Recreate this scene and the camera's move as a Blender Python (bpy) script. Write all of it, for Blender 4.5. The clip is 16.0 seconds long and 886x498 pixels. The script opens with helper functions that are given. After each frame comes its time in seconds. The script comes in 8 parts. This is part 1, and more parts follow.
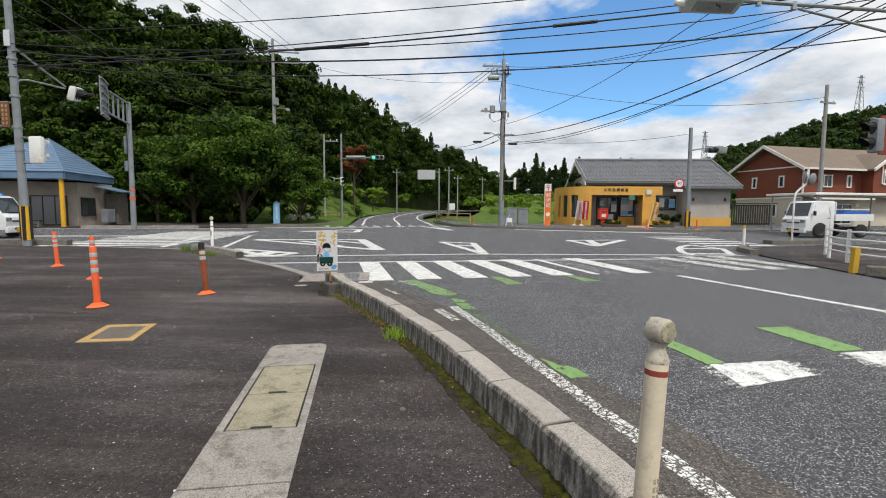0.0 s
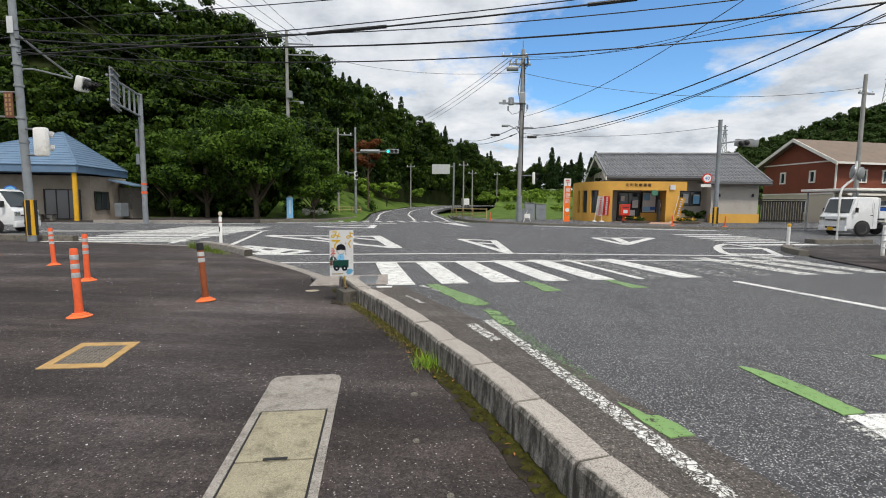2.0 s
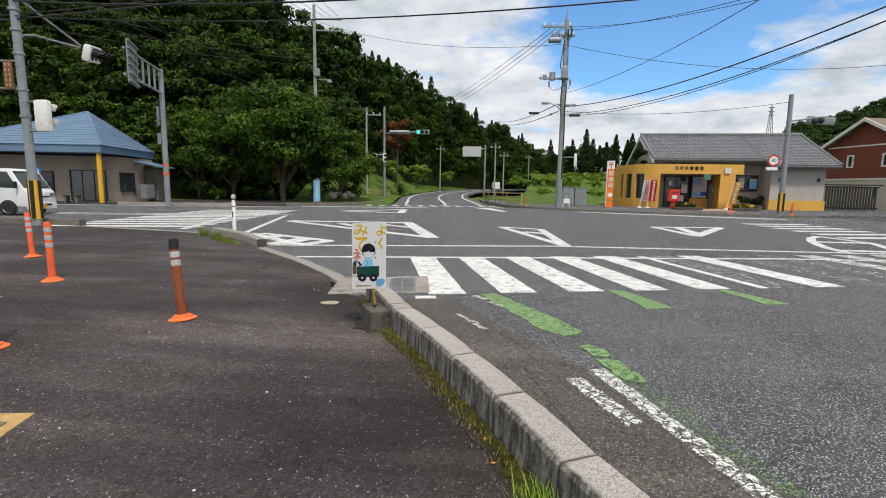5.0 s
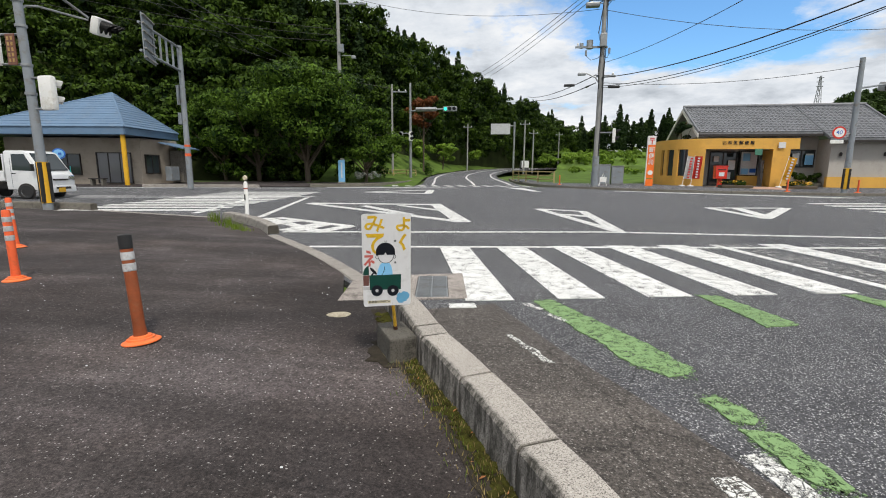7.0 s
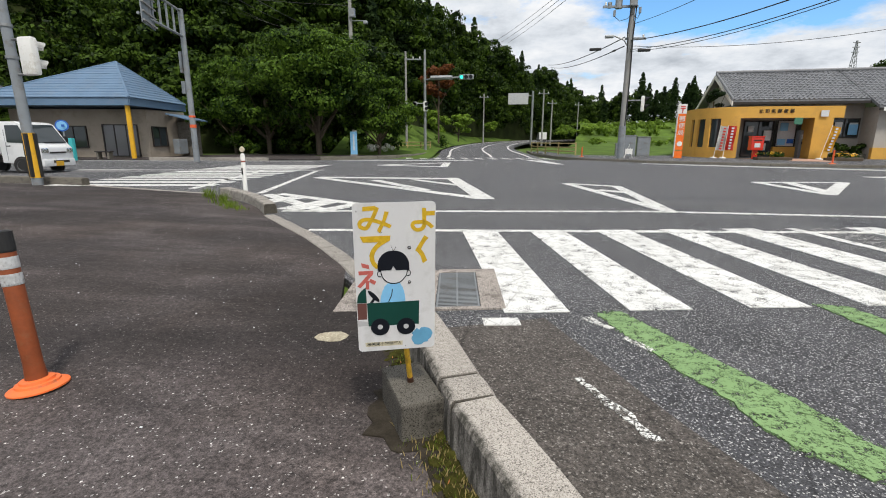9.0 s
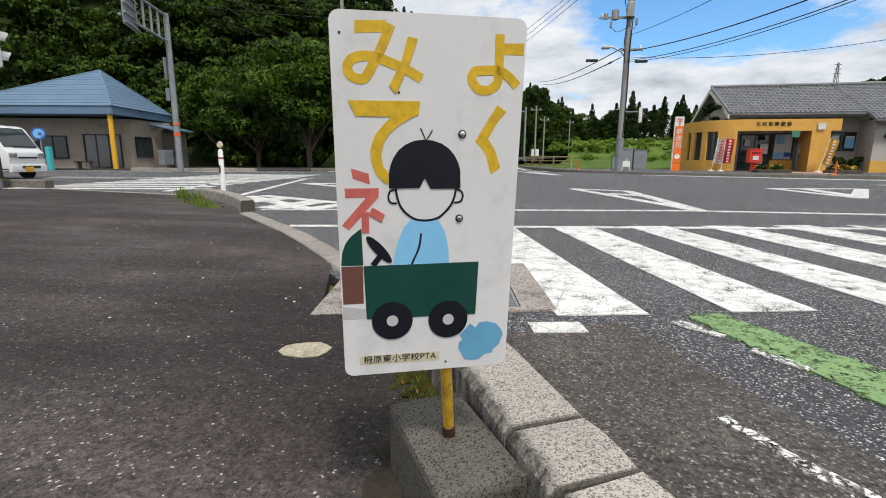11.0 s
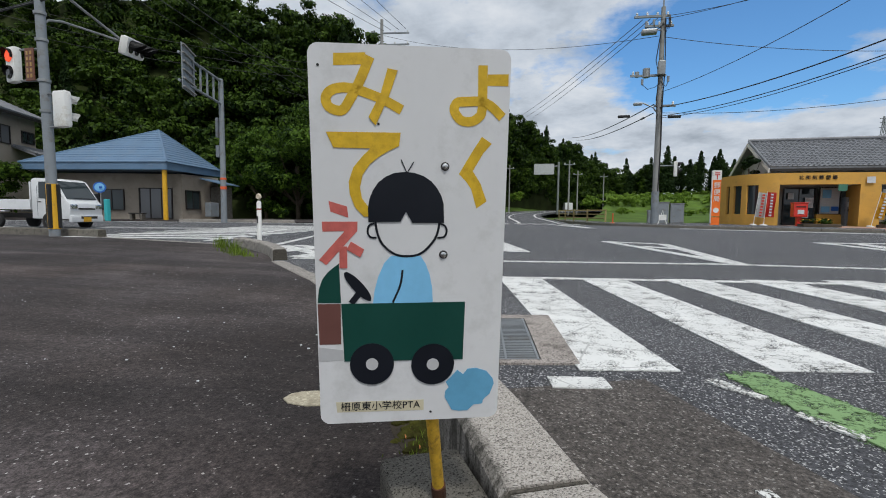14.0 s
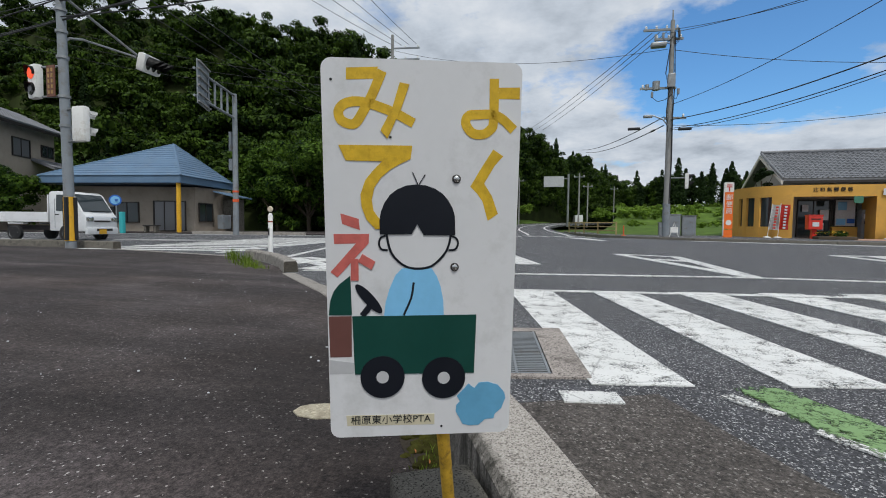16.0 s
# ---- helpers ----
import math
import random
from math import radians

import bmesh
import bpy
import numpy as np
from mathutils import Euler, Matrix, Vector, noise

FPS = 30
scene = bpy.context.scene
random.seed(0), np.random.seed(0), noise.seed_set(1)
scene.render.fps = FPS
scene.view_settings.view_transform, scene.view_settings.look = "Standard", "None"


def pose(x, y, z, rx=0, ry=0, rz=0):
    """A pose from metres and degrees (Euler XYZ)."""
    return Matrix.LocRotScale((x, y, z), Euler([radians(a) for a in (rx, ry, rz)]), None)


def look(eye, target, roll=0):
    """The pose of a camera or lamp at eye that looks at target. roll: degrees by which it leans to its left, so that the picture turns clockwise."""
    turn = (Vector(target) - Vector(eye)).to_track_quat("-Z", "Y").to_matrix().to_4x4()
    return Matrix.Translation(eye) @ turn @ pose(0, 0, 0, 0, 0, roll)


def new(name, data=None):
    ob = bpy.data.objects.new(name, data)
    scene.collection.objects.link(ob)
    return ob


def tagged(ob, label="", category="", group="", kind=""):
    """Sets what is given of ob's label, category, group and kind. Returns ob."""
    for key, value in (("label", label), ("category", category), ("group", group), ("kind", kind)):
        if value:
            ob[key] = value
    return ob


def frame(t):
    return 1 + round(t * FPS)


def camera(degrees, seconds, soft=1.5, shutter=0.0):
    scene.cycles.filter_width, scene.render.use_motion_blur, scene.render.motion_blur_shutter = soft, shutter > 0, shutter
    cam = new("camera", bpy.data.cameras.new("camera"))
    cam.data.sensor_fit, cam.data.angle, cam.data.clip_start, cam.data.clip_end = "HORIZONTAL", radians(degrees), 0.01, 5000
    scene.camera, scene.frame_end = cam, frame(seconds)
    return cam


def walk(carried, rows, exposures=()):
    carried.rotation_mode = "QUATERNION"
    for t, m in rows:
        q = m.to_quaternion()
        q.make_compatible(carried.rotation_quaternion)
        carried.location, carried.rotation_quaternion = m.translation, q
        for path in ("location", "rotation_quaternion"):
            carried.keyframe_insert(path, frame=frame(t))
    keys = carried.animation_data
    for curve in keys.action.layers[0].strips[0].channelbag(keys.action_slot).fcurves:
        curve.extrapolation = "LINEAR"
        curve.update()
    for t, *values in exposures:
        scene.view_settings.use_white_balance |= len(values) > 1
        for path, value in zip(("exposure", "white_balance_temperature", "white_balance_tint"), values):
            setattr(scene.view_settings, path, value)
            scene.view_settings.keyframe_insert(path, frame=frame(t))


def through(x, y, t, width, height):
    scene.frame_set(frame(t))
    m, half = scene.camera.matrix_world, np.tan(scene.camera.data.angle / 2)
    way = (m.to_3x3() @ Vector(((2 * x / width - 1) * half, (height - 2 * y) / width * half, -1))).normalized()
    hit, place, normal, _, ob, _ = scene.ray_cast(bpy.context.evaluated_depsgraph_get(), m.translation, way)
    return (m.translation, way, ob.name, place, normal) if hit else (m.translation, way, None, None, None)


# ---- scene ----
cam = camera(86.8, 16.0, soft=1.0)
PATH = [
    (0, (0.102, 1.073, 1.275), (-0.004, 3.064, 1.113), 0.4),
    (0.5, (0.025, 1.255, 1.287), (-0.105, 3.243, 1.121), 0.6),
    (1, (-0.019, 1.502, 1.286), (-0.165, 3.489, 1.113), 0.7),
    (1.5, (-0.071, 1.736, 1.285), (-0.222, 3.722, 1.105), 0.7),
    (2, (-0.188, 1.979, 1.299), (-0.348, 3.964, 1.115), 0.6),
    (2.5, (-0.233, 2.276, 1.285), (-0.396, 4.26, 1.096), 0.6),
    (3, (-0.283, 2.565, 1.293), (-0.454, 4.548, 1.093), 0.6),
    (3.5, (-0.433, 2.847, 1.31), (-0.636, 4.825, 1.096), 0.7),
    (4, (-0.542, 3.171, 1.291), (-0.778, 5.146, 1.076), 0.7),
    (4.2, (-0.578, 3.312, 1.302), (-0.825, 5.284, 1.077), 0.8),
    (6.3, (-0.999, 4.683, 1.24), (-1.338, 6.631, 0.945), 0.5),
    (6.5, (-1.013, 4.799, 1.243), (-1.372, 6.742, 0.932), 0.4),
    (7, (-1.075, 5.122, 1.248), (-1.457, 7.056, 0.909), 0.4),
    (7.5, (-1.184, 5.402, 1.218), (-1.587, 7.327, 0.852), 0.4),
    (8, (-1.27, 5.707, 1.222), (-1.698, 7.619, 0.82), 0.3),
    (8.5, (-1.327, 6.004, 1.215), (-1.761, 7.908, 0.78), 0.3),
    (8.7, (-1.359, 6.101, 1.209), (-1.796, 8.0, 0.759), 0.2),
    (10.8, (-1.794, 7.103, 0.813), (-2.197, 9.018, 0.404), 0.4),
    (11, (-1.795, 7.12, 0.761), (-2.199, 9.042, 0.385), 0.4),
    (11.5, (-1.774, 7.105, 0.739), (-2.184, 9.039, 0.432), 0.5),
    (12, (-1.749, 7.094, 0.755), (-2.17, 9.032, 0.495), 0.5),
    (12.5, (-1.751, 7.123, 0.744), (-2.212, 9.056, 0.521), 0.5),
    (13, (-1.763, 7.156, 0.736), (-2.268, 9.082, 0.542), 0.5),
    (13.5, (-1.746, 7.174, 0.734), (-2.278, 9.094, 0.561), 0.6),
    (14, (-1.725, 7.182, 0.73), (-2.275, 9.098, 0.574), 0.6),
    (14.5, (-1.722, 7.181, 0.73), (-2.286, 9.095, 0.586), 0.6),
    (15, (-1.719, 7.188, 0.73), (-2.293, 9.1, 0.599), 0.6),
    (15.5, (-1.722, 7.187, 0.733), (-2.306, 9.096, 0.613), 0.6),
    (16, (-1.728, 7.183, 0.73), (-2.319, 9.091, 0.626), 0.6),
]
walk(cam, [(t, look(eye, target, roll)) for t, eye, target, roll in PATH],
     exposures=[(0, 0.0, 6500, 10), (4, 0.0, 6500, 10), (8.5, 0.06, 6500, 10), (11, 0.02, 6450, 10), (11.6, -0.06, 6350, 10), (12.7, -0.36, 6100, 9), (16, -0.37, 6100, 9)])

# ---- world and light ----
world = bpy.data.worlds.new("world")
scene.world = world
world.use_nodes = True
wn, wl = world.node_tree.nodes, world.node_tree.links
wn.clear()


SUN_EL, SUN_AZ = radians(58), radians(150)
sky = wn.new("ShaderNodeTexSky")
sky.sky_type, sky.sun_disc, sky.sun_elevation, sky.sun_rotation = "NISHITA", False, SUN_EL, SUN_AZ
coord = wn.new("ShaderNodeTexCoord")
sep = wn.new("ShaderNodeSeparateXYZ")
wl.new(coord.outputs["Generated"], sep.inputs[0])


def wmath(op, a, b=None):
    n = wn.new("ShaderNodeMath")
    n.operation = op
    for i, v in enumerate((a, b)):
        if v is None:
            continue
        if isinstance(v, (int, float)):
            n.inputs[i].default_value = v
        else:
            wl.new(v, n.inputs[i])
    return n.outputs[0]


zup = wmath("ADD", wmath("MAXIMUM", sep.outputs[2], 0.0), 0.24)
comb = wn.new("ShaderNodeCombineXYZ")
wl.new(wmath("DIVIDE", sep.outputs[0], zup), comb.inputs[0])
wl.new(wmath("DIVIDE", sep.outputs[1], zup), comb.inputs[1])


def wnoise(scale, detail, rough, seed):
    m = wn.new("ShaderNodeMapping")
    m.inputs["Location"].default_value = seed
    wl.new(comb.outputs[0], m.inputs[0])
    n = wn.new("ShaderNodeTexNoise")
    n.inputs["Scale"].default_value, n.inputs["Detail"].default_value, n.inputs["Roughness"].default_value = scale, detail, rough
    wl.new(m.outputs[0], n.inputs["Vector"])
    return n.outputs["Fac"]


def wramp(value, stops):
    r = wn.new("ShaderNodeValToRGB")
    while len(r.color_ramp.elements) < len(stops):
        r.color_ramp.elements.new(0.5)
    for e, (p, c) in zip(r.color_ramp.elements, stops):
        e.position, e.color = p, (*c, 1)
    wl.new(value, r.inputs[0])
    return r.outputs[0]


# broken cumulus with one blue opening to the north-east
opening = wn.new("ShaderNodeVectorMath")
opening.operation = "DISTANCE"
wl.new(comb.outputs[0], opening.inputs[0])
opening.inputs[1].default_value = (0.50, 1.75, 0.0)
gap = wmath("SUBTRACT", 1.0, wmath("MINIMUM", wmath("MULTIPLY", opening.outputs["Value"], 1.25), 1.0))
cover = wmath("SUBTRACT", wmath("ADD", wmath("MULTIPLY", wnoise(1.5, 9, 0.62, (3.1, 0.4, 0)), 1.0), 0.12), wmath("MULTIPLY", gap, 0.42))
amount = wramp(cover, [(0.40, (0, 0, 0)), (0.53, (1, 1, 1))])
shade = wramp(wnoise(2.2, 8, 0.6, (7.7, 2.2, 0)), [(0.30, (0.42, 0.46, 0.51)), (0.48, (0.73, 0.77, 0.82)), (0.67, (1.0, 1.0, 1.0))])
blue = wn.new("ShaderNodeMixRGB")
blue.blend_type = "MULTIPLY"
blue.inputs[0].default_value = 1.0
blue.inputs[2].default_value = (0.105, 0.160, 0.198, 1)
wl.new(sky.outputs[0], blue.inputs[1])
mixed = wn.new("ShaderNodeMixRGB")
wl.new(amount, mixed.inputs[0])
wl.new(blue.outputs[0], mixed.inputs[1])
wl.new(shade, mixed.inputs[2])
bg = wn.new("ShaderNodeBackground")
bg.inputs[1].default_value = 1.0
wl.new(mixed.outputs[0], bg.inputs[0])
wo = wn.new("ShaderNodeOutputWorld")
wl.new(bg.outputs[0], wo.inputs[0])

sun_data = bpy.data.lights.new("sun", "SUN")
sun_data.energy, sun_data.angle, sun_data.color = 2.9, radians(8), (1.0, 0.94, 0.84)
sun = new("sun", sun_data)
sun.matrix_world = look((0, 0, 0), (-math.sin(SUN_AZ) * math.cos(SUN_EL), -math.cos(SUN_AZ) * math.cos(SUN_EL), -math.sin(SUN_EL)))


# ---- materials ----
class Mat:
    """A node material under construction."""

    def __init__(self, name):
        self.m = bpy.data.materials.new(name)
        self.m.use_nodes = True
        self.n, self.l = self.m.node_tree.nodes, self.m.node_tree.links
        self.n.clear()
        self.out = self.n.new("ShaderNodeOutputMaterial")
        self.b = self.n.new("ShaderNodeBsdfPrincipled")
        self.l.new(self.b.outputs[0], self.out.inputs[0])
        self.tc = self.n.new("ShaderNodeTexCoord").outputs["Object"]

    def set(self, key, value):
        if isinstance(value, (int, float)):
            self.b.inputs[key].default_value = value
        elif isinstance(value, tuple):
            self.b.inputs[key].default_value = (*value, 1)
        else:
            self.l.new(value, self.b.inputs[key])

    def noise(self, scale, detail=4, rough=0.55, stretch=(1, 1, 1)):
        mp = self.n.new("ShaderNodeMapping")
        mp.inputs["Scale"].default_value = stretch
        self.l.new(self.tc, mp.inputs[0])
        t = self.n.new("ShaderNodeTexNoise")
        t.inputs["Scale"].default_value, t.inputs["Detail"].default_value, t.inputs["Roughness"].default_value = scale, detail, rough
        self.l.new(mp.outputs[0], t.inputs["Vector"])
        return t.outputs["Fac"]

    def cells(self, scale, what="Color", feature="F1"):
        t = self.n.new("ShaderNodeTexVoronoi")
        t.feature = feature
        t.inputs["Scale"].default_value = scale
        self.l.new(self.tc, t.inputs["Vector"])
        return t.outputs[what]

    def grey(self, c):
        s = self.n.new("ShaderNodeSeparateColor")
        self.l.new(c, s.inputs[0])
        return s.outputs[0]

    def ramp(self, v, stops):
        r = self.n.new("ShaderNodeValToRGB")
        while len(r.color_ramp.elements) < len(stops):
            r.color_ramp.elements.new(0.5)
        for e, (p, c) in zip(r.color_ramp.elements, stops):
            c = (c, c, c) if isinstance(c, (int, float)) else c
            e.position, e.color = p, (*c, 1)
        self.l.new(v, r.inputs[0])
        return r.outputs[0]

    def mix(self, f, a, b, mode="MIX"):
        x = self.n.new("ShaderNodeMixRGB")
        x.blend_type = mode
        for i, v in enumerate((f, a, b)):
            if isinstance(v, (int, float)):
                x.inputs[i].default_value = v if i == 0 else (v, v, v, 1)
            elif isinstance(v, tuple):
                x.inputs[i].default_value = (*v, 1)
            else:
                self.l.new(v, x.inputs[i])
        return x.outputs[0]

    def math(self, op, a, b):
        x = self.n.new("ShaderNodeMath")
        x.operation = op
        for i, v in enumerate((a, b)):
            if isinstance(v, (int, float)):
                x.inputs[i].default_value = v
            else:
                self.l.new(v, x.inputs[i])
        return x.outputs[0]

    def bump(self, h, strength=0.3, dist=0.01):
        x = self.n.new("ShaderNodeBump")
        x.inputs["Strength"].default_value, x.inputs["Distance"].default_value = strength, dist
        self.l.new(h, x.inputs["Height"])
        self.l.new(x.outputs[0], self.b.inputs["Normal"])

    def piece(self):
        return self.n.new("ShaderNodeObjectInfo").outputs["Random"]

    def island(self):
        return self.n.new("ShaderNodeNewGeometry").outputs["Random Per Island"]


def c3(c, k):
    return tuple(min(1, max(0, v * k)) for v in c)


def surface(name, base, rough=0.6, metal=0.0, var=0.15, scale=3.0, fine=40.0, bump=0.15, dirt=None, spec=0.4, coat=0.0, stretch=(1, 1, 1)):
    """A general surface: base colour with broad stains, fine grain and a little relief."""
    m = Mat(name)
    broad, grain = m.noise(scale, 5, 0.6, stretch), m.noise(fine, 3, 0.6, stretch)
    col = m.ramp(broad, [(0.3, c3(base, 1 - var)), (0.7, c3(base, 1 + var))])
    col = m.mix(0.5, col, m.ramp(grain, [(0.3, 1 - var), (0.7, 1.0)]), "MULTIPLY")
    if dirt:
        col = m.mix(m.ramp(m.noise(scale * 2.3, 8, 0.7), [(0.52, 0.0), (0.70, 0.75)]), col, dirt)
    m.set("Base Color", col)
    m.set("Roughness", m.ramp(broad, [(0.3, max(0.02, rough - 0.08)), (0.7, min(1, rough + 0.08))]))
    m.set("Metallic", metal)
    m.set("Specular IOR Level", spec)
    if coat:
        m.set("Coat Weight", coat)
    if bump:
        m.bump(grain, bump, 0.006)
    return m.m


def asphalt(name, base, light, warm, specks, patch, size=150, crack=0.6, bands=0.0):
    m = Mat(name)
    stone = m.grey(m.cells(size))
    stone2 = m.grey(m.cells(210))
    broad, mid = m.noise(0.35, 7, 0.62), m.noise(2.1, 6, 0.6)
    col = m.mix(m.ramp(broad, [(0.36, 0.0), (0.66, 1.0)]), base, warm)
    col = m.mix(m.ramp(mid, [(0.45, 0.0), (0.75, patch)]), col, c3(base, 1.9))
    col = m.mix(m.ramp(m.noise(0.9, 8, 0.7), [(0.28, 0.55), (0.46, 0.0)]), col, c3(base, 0.45))
    col = m.mix(m.ramp(m.noise(1.3, 7, 0.65, (0.25, 1.6, 1)), [(0.52, 0.0), (0.70, patch * 1.2)]), col, c3(warm, 1.65))
    col = m.mix(m.ramp(m.cells(0.55, "Distance", "DISTANCE_TO_EDGE"), [(0.0012, crack), (0.005, 0.0)]), col, c3(base, 0.3))
    col = m.mix(m.ramp(stone2, [(0.0, 0.55), (1.0, 0.0)]), col, c3(base, 0.35))
    col = m.mix(m.ramp(stone, [(1 - specks, 0.0), (1 - specks * 0.35, 0.8)]), col, light)
    if bands:
        col = m.mix(bands, col, m.ramp(m.noise(0.9, 6, 0.6, (0.22, 1.0, 1)), [(0.34, 0.60), (0.50, 1.0), (0.64, 1.75)]), "MULTIPLY")
        col = m.mix(bands, col, m.ramp(m.noise(0.5, 5, 0.6), [(0.36, (0.80, 0.76, 0.74)), (0.62, (1.22, 1.25, 1.32))]), "MULTIPLY")
    col = m.mix(1.0, col, m.ramp(m.noise(70, 3, 0.75), [(0.34, 0.42), (0.5, 0.95), (0.68, 1.6)]), "MULTIPLY")
    col = m.mix(1.0, col, m.ramp(m.noise(22, 5, 0.75), [(0.34, 0.70), (0.66, 1.28)]), "MULTIPLY")
    m.set("Base Color", col)
    m.set("Roughness", 0.88)
    m.set("Specular IOR Level", 0.3)
    h = m.mix(0.5, m.cells(size, "Distance"), m.noise(120, 3))
    m.bump(h, 0.6, 0.009)
    return m.m


def paint(name, colour, under, wear, size=9, crack=0.8, cell=4.2, fade=0.4):
    """Road paint, worn through to the asphalt in flakes and cracks."""
    m = Mat(name)
    flake = m.noise(size, 9, 0.72)
    k = cell / 4.2
    lines = m.cells(cell, "Distance", "DISTANCE_TO_EDGE")
    base = m.mix(m.noise(30, 4), c3(colour, 0.86), colour)
    grit = m.noise(75, 3, 0.7)
    worn = m.math("ADD", m.math("MULTIPLY", flake, 0.62), m.math("MULTIPLY", grit, 0.38))
    gone = m.math("MAXIMUM", m.grey(m.ramp(worn, [(wear - 0.03, 1.0), (wear + 0.025, 0.0)])), m.grey(m.ramp(lines, [(0.006 * k, crack), (0.02 * k, 0.0)] if k > 0.9 else [(0.003, crack), (0.008, 0.0)])))
    m.set("Alpha", m.math("SUBTRACT", 1.0, gone))
    col = m.mix(m.math("MULTIPLY", gone, 0.6), base, under)
    col = m.mix(m.ramp(m.noise(1.6, 6, 0.65), [(0.35, fade), (0.6, 0.0)]), col, c3(colour, 0.62))
    m.set("Base Color", col)
    m.set("Roughness", 0.75)
    m.bump(flake, 0.2, 0.004)
    return m.m


def leaves(name, dark, light, gloss=0.5, through=0.10, lo=0.30):
    m = Mat(name)
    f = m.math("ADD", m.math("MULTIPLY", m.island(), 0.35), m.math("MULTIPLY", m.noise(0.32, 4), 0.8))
    # a higher lo widens the dark patches that imitate shade inside foliage
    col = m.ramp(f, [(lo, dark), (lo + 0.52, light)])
    m.set("Base Color", col)
    m.set("Roughness", gloss)
    m.set("Specular IOR Level", 0.08)
    t = m.n.new("ShaderNodeBsdfTranslucent")
    m.l.new(m.mix(1.0, col, (1.0, 1.0, 0.45), "MULTIPLY"), t.inputs[0])
    x = m.n.new("ShaderNodeMixShader")
    x.inputs[0].default_value = through
    m.l.new(m.b.outputs[0], x.inputs[1])
    m.l.new(t.outputs[0], x.inputs[2])
    m.l.new(x.outputs[0], m.out.inputs[0])
    return m.m


def glow(name, colour, strength):
    m = Mat(name)
    m.set("Base Color", c3(colour, 0.5))
    m.set("Emission Color", colour)
    m.set("Emission Strength", strength)
    return m.m


def glass(name, tint=(0.03, 0.04, 0.045), rough=0.04):
    m = Mat(name)
    m.set("Base Color", tint)
    m.set("Roughness", rough)
    m.set("Specular IOR Level", 0.6)
    m.bump(m.noise(1.5, 2), 0.03, 0.02)
    return m.m


M_ROAD = asphalt("road_asphalt", (0.072, 0.073, 0.081), (0.58, 0.58, 0.58), (0.092, 0.092, 0.099), 0.15, 0.45, 165)
M_YARD = asphalt("yard_asphalt", (0.038, 0.0315, 0.0305), (0.34, 0.32, 0.30), (0.070, 0.0585, 0.0545), 0.022, 0.6, 150, 0.0, 1.0)
M_EDGE = asphalt("verge_asphalt", (0.088, 0.078, 0.071), (0.30, 0.28, 0.26), (0.118, 0.104, 0.094), 0.10, 0.5)
M_WHITE = paint("white_road_paint", (0.80, 0.80, 0.78), (0.11, 0.11, 0.112), 0.455, 7, 0.25, 1.6)
M_WORN = paint("worn_white_paint", (0.74, 0.74, 0.71), (0.11, 0.109, 0.109), 0.495, 7, 0.25, 1.6)
M_FAINT = paint("nearly_gone_white_paint", (0.62, 0.62, 0.60), (0.105, 0.104, 0.105), 0.56, 9, 0.25, 1.6)
M_CHIP = paint("chipped_white_paint", (0.78, 0.78, 0.75), (0.10, 0.098, 0.094), 0.492, 22, 0.8, 15)
M_GREEN = paint("green_road_paint", (0.21, 0.37, 0.125), (0.105, 0.112, 0.10), 0.43, 13, 0.0, 4.2, 0.3)
M_GREENM = paint("thin_green_paint", (0.22, 0.36, 0.145), (0.105, 0.112, 0.10), 0.472, 17, 0.0, 4.2, 0.3)
M_GREENW = paint("worn_green_paint", (0.17, 0.29, 0.11), (0.105, 0.108, 0.105), 0.55, 26, 0.0)
M_YELLOWP = surface("yellow_kerb_paint", (0.46, 0.29, 0.11), 0.8, 0, 0.25, 9, 70, 0.3, (0.24, 0.21, 0.16))


def concrete(name, base, dark, pore=0.5, size=140):
    m = Mat(name)
    grit = m.math("ADD", m.math("MULTIPLY", m.grey(m.cells(size * 1.8)), 0.6), m.math("MULTIPLY", m.noise(size * 2.6, 2, 0.6), 0.4))
    col = m.mix(m.ramp(m.noise(2.2, 8, 0.7), [(0.35, 0.0), (0.68, 1.0)]), c3(base, 0.75), base)
    col = m.mix(m.ramp(grit, [(0.22, pore), (0.38, 0.0)]), col, dark)
    col = m.mix(m.ramp(grit, [(0.62, 0.0), (0.78, 0.5)]), col, c3(base, 1.45))
    col = m.mix(m.ramp(m.noise(7, 9, 0.75), [(0.5, 0.0), (0.68, 0.8)]), col, dark)
    col = m.mix(0.35, col, m.ramp(m.piece(), [(0, 0.8), (1, 1.15)]), "MULTIPLY")
    m.set("Base Color", col)
    m.set("Roughness", 0.92)
    m.set("Specular IOR Level", 0.2)
    m.bump(m.mix(0.5, m.noise(60, 6, 0.7), grit), 0.5, 0.006)
    return m.m


M_CONC = concrete("weathered_concrete", (0.36, 0.335, 0.305), (0.075, 0.068, 0.058), 0.75)


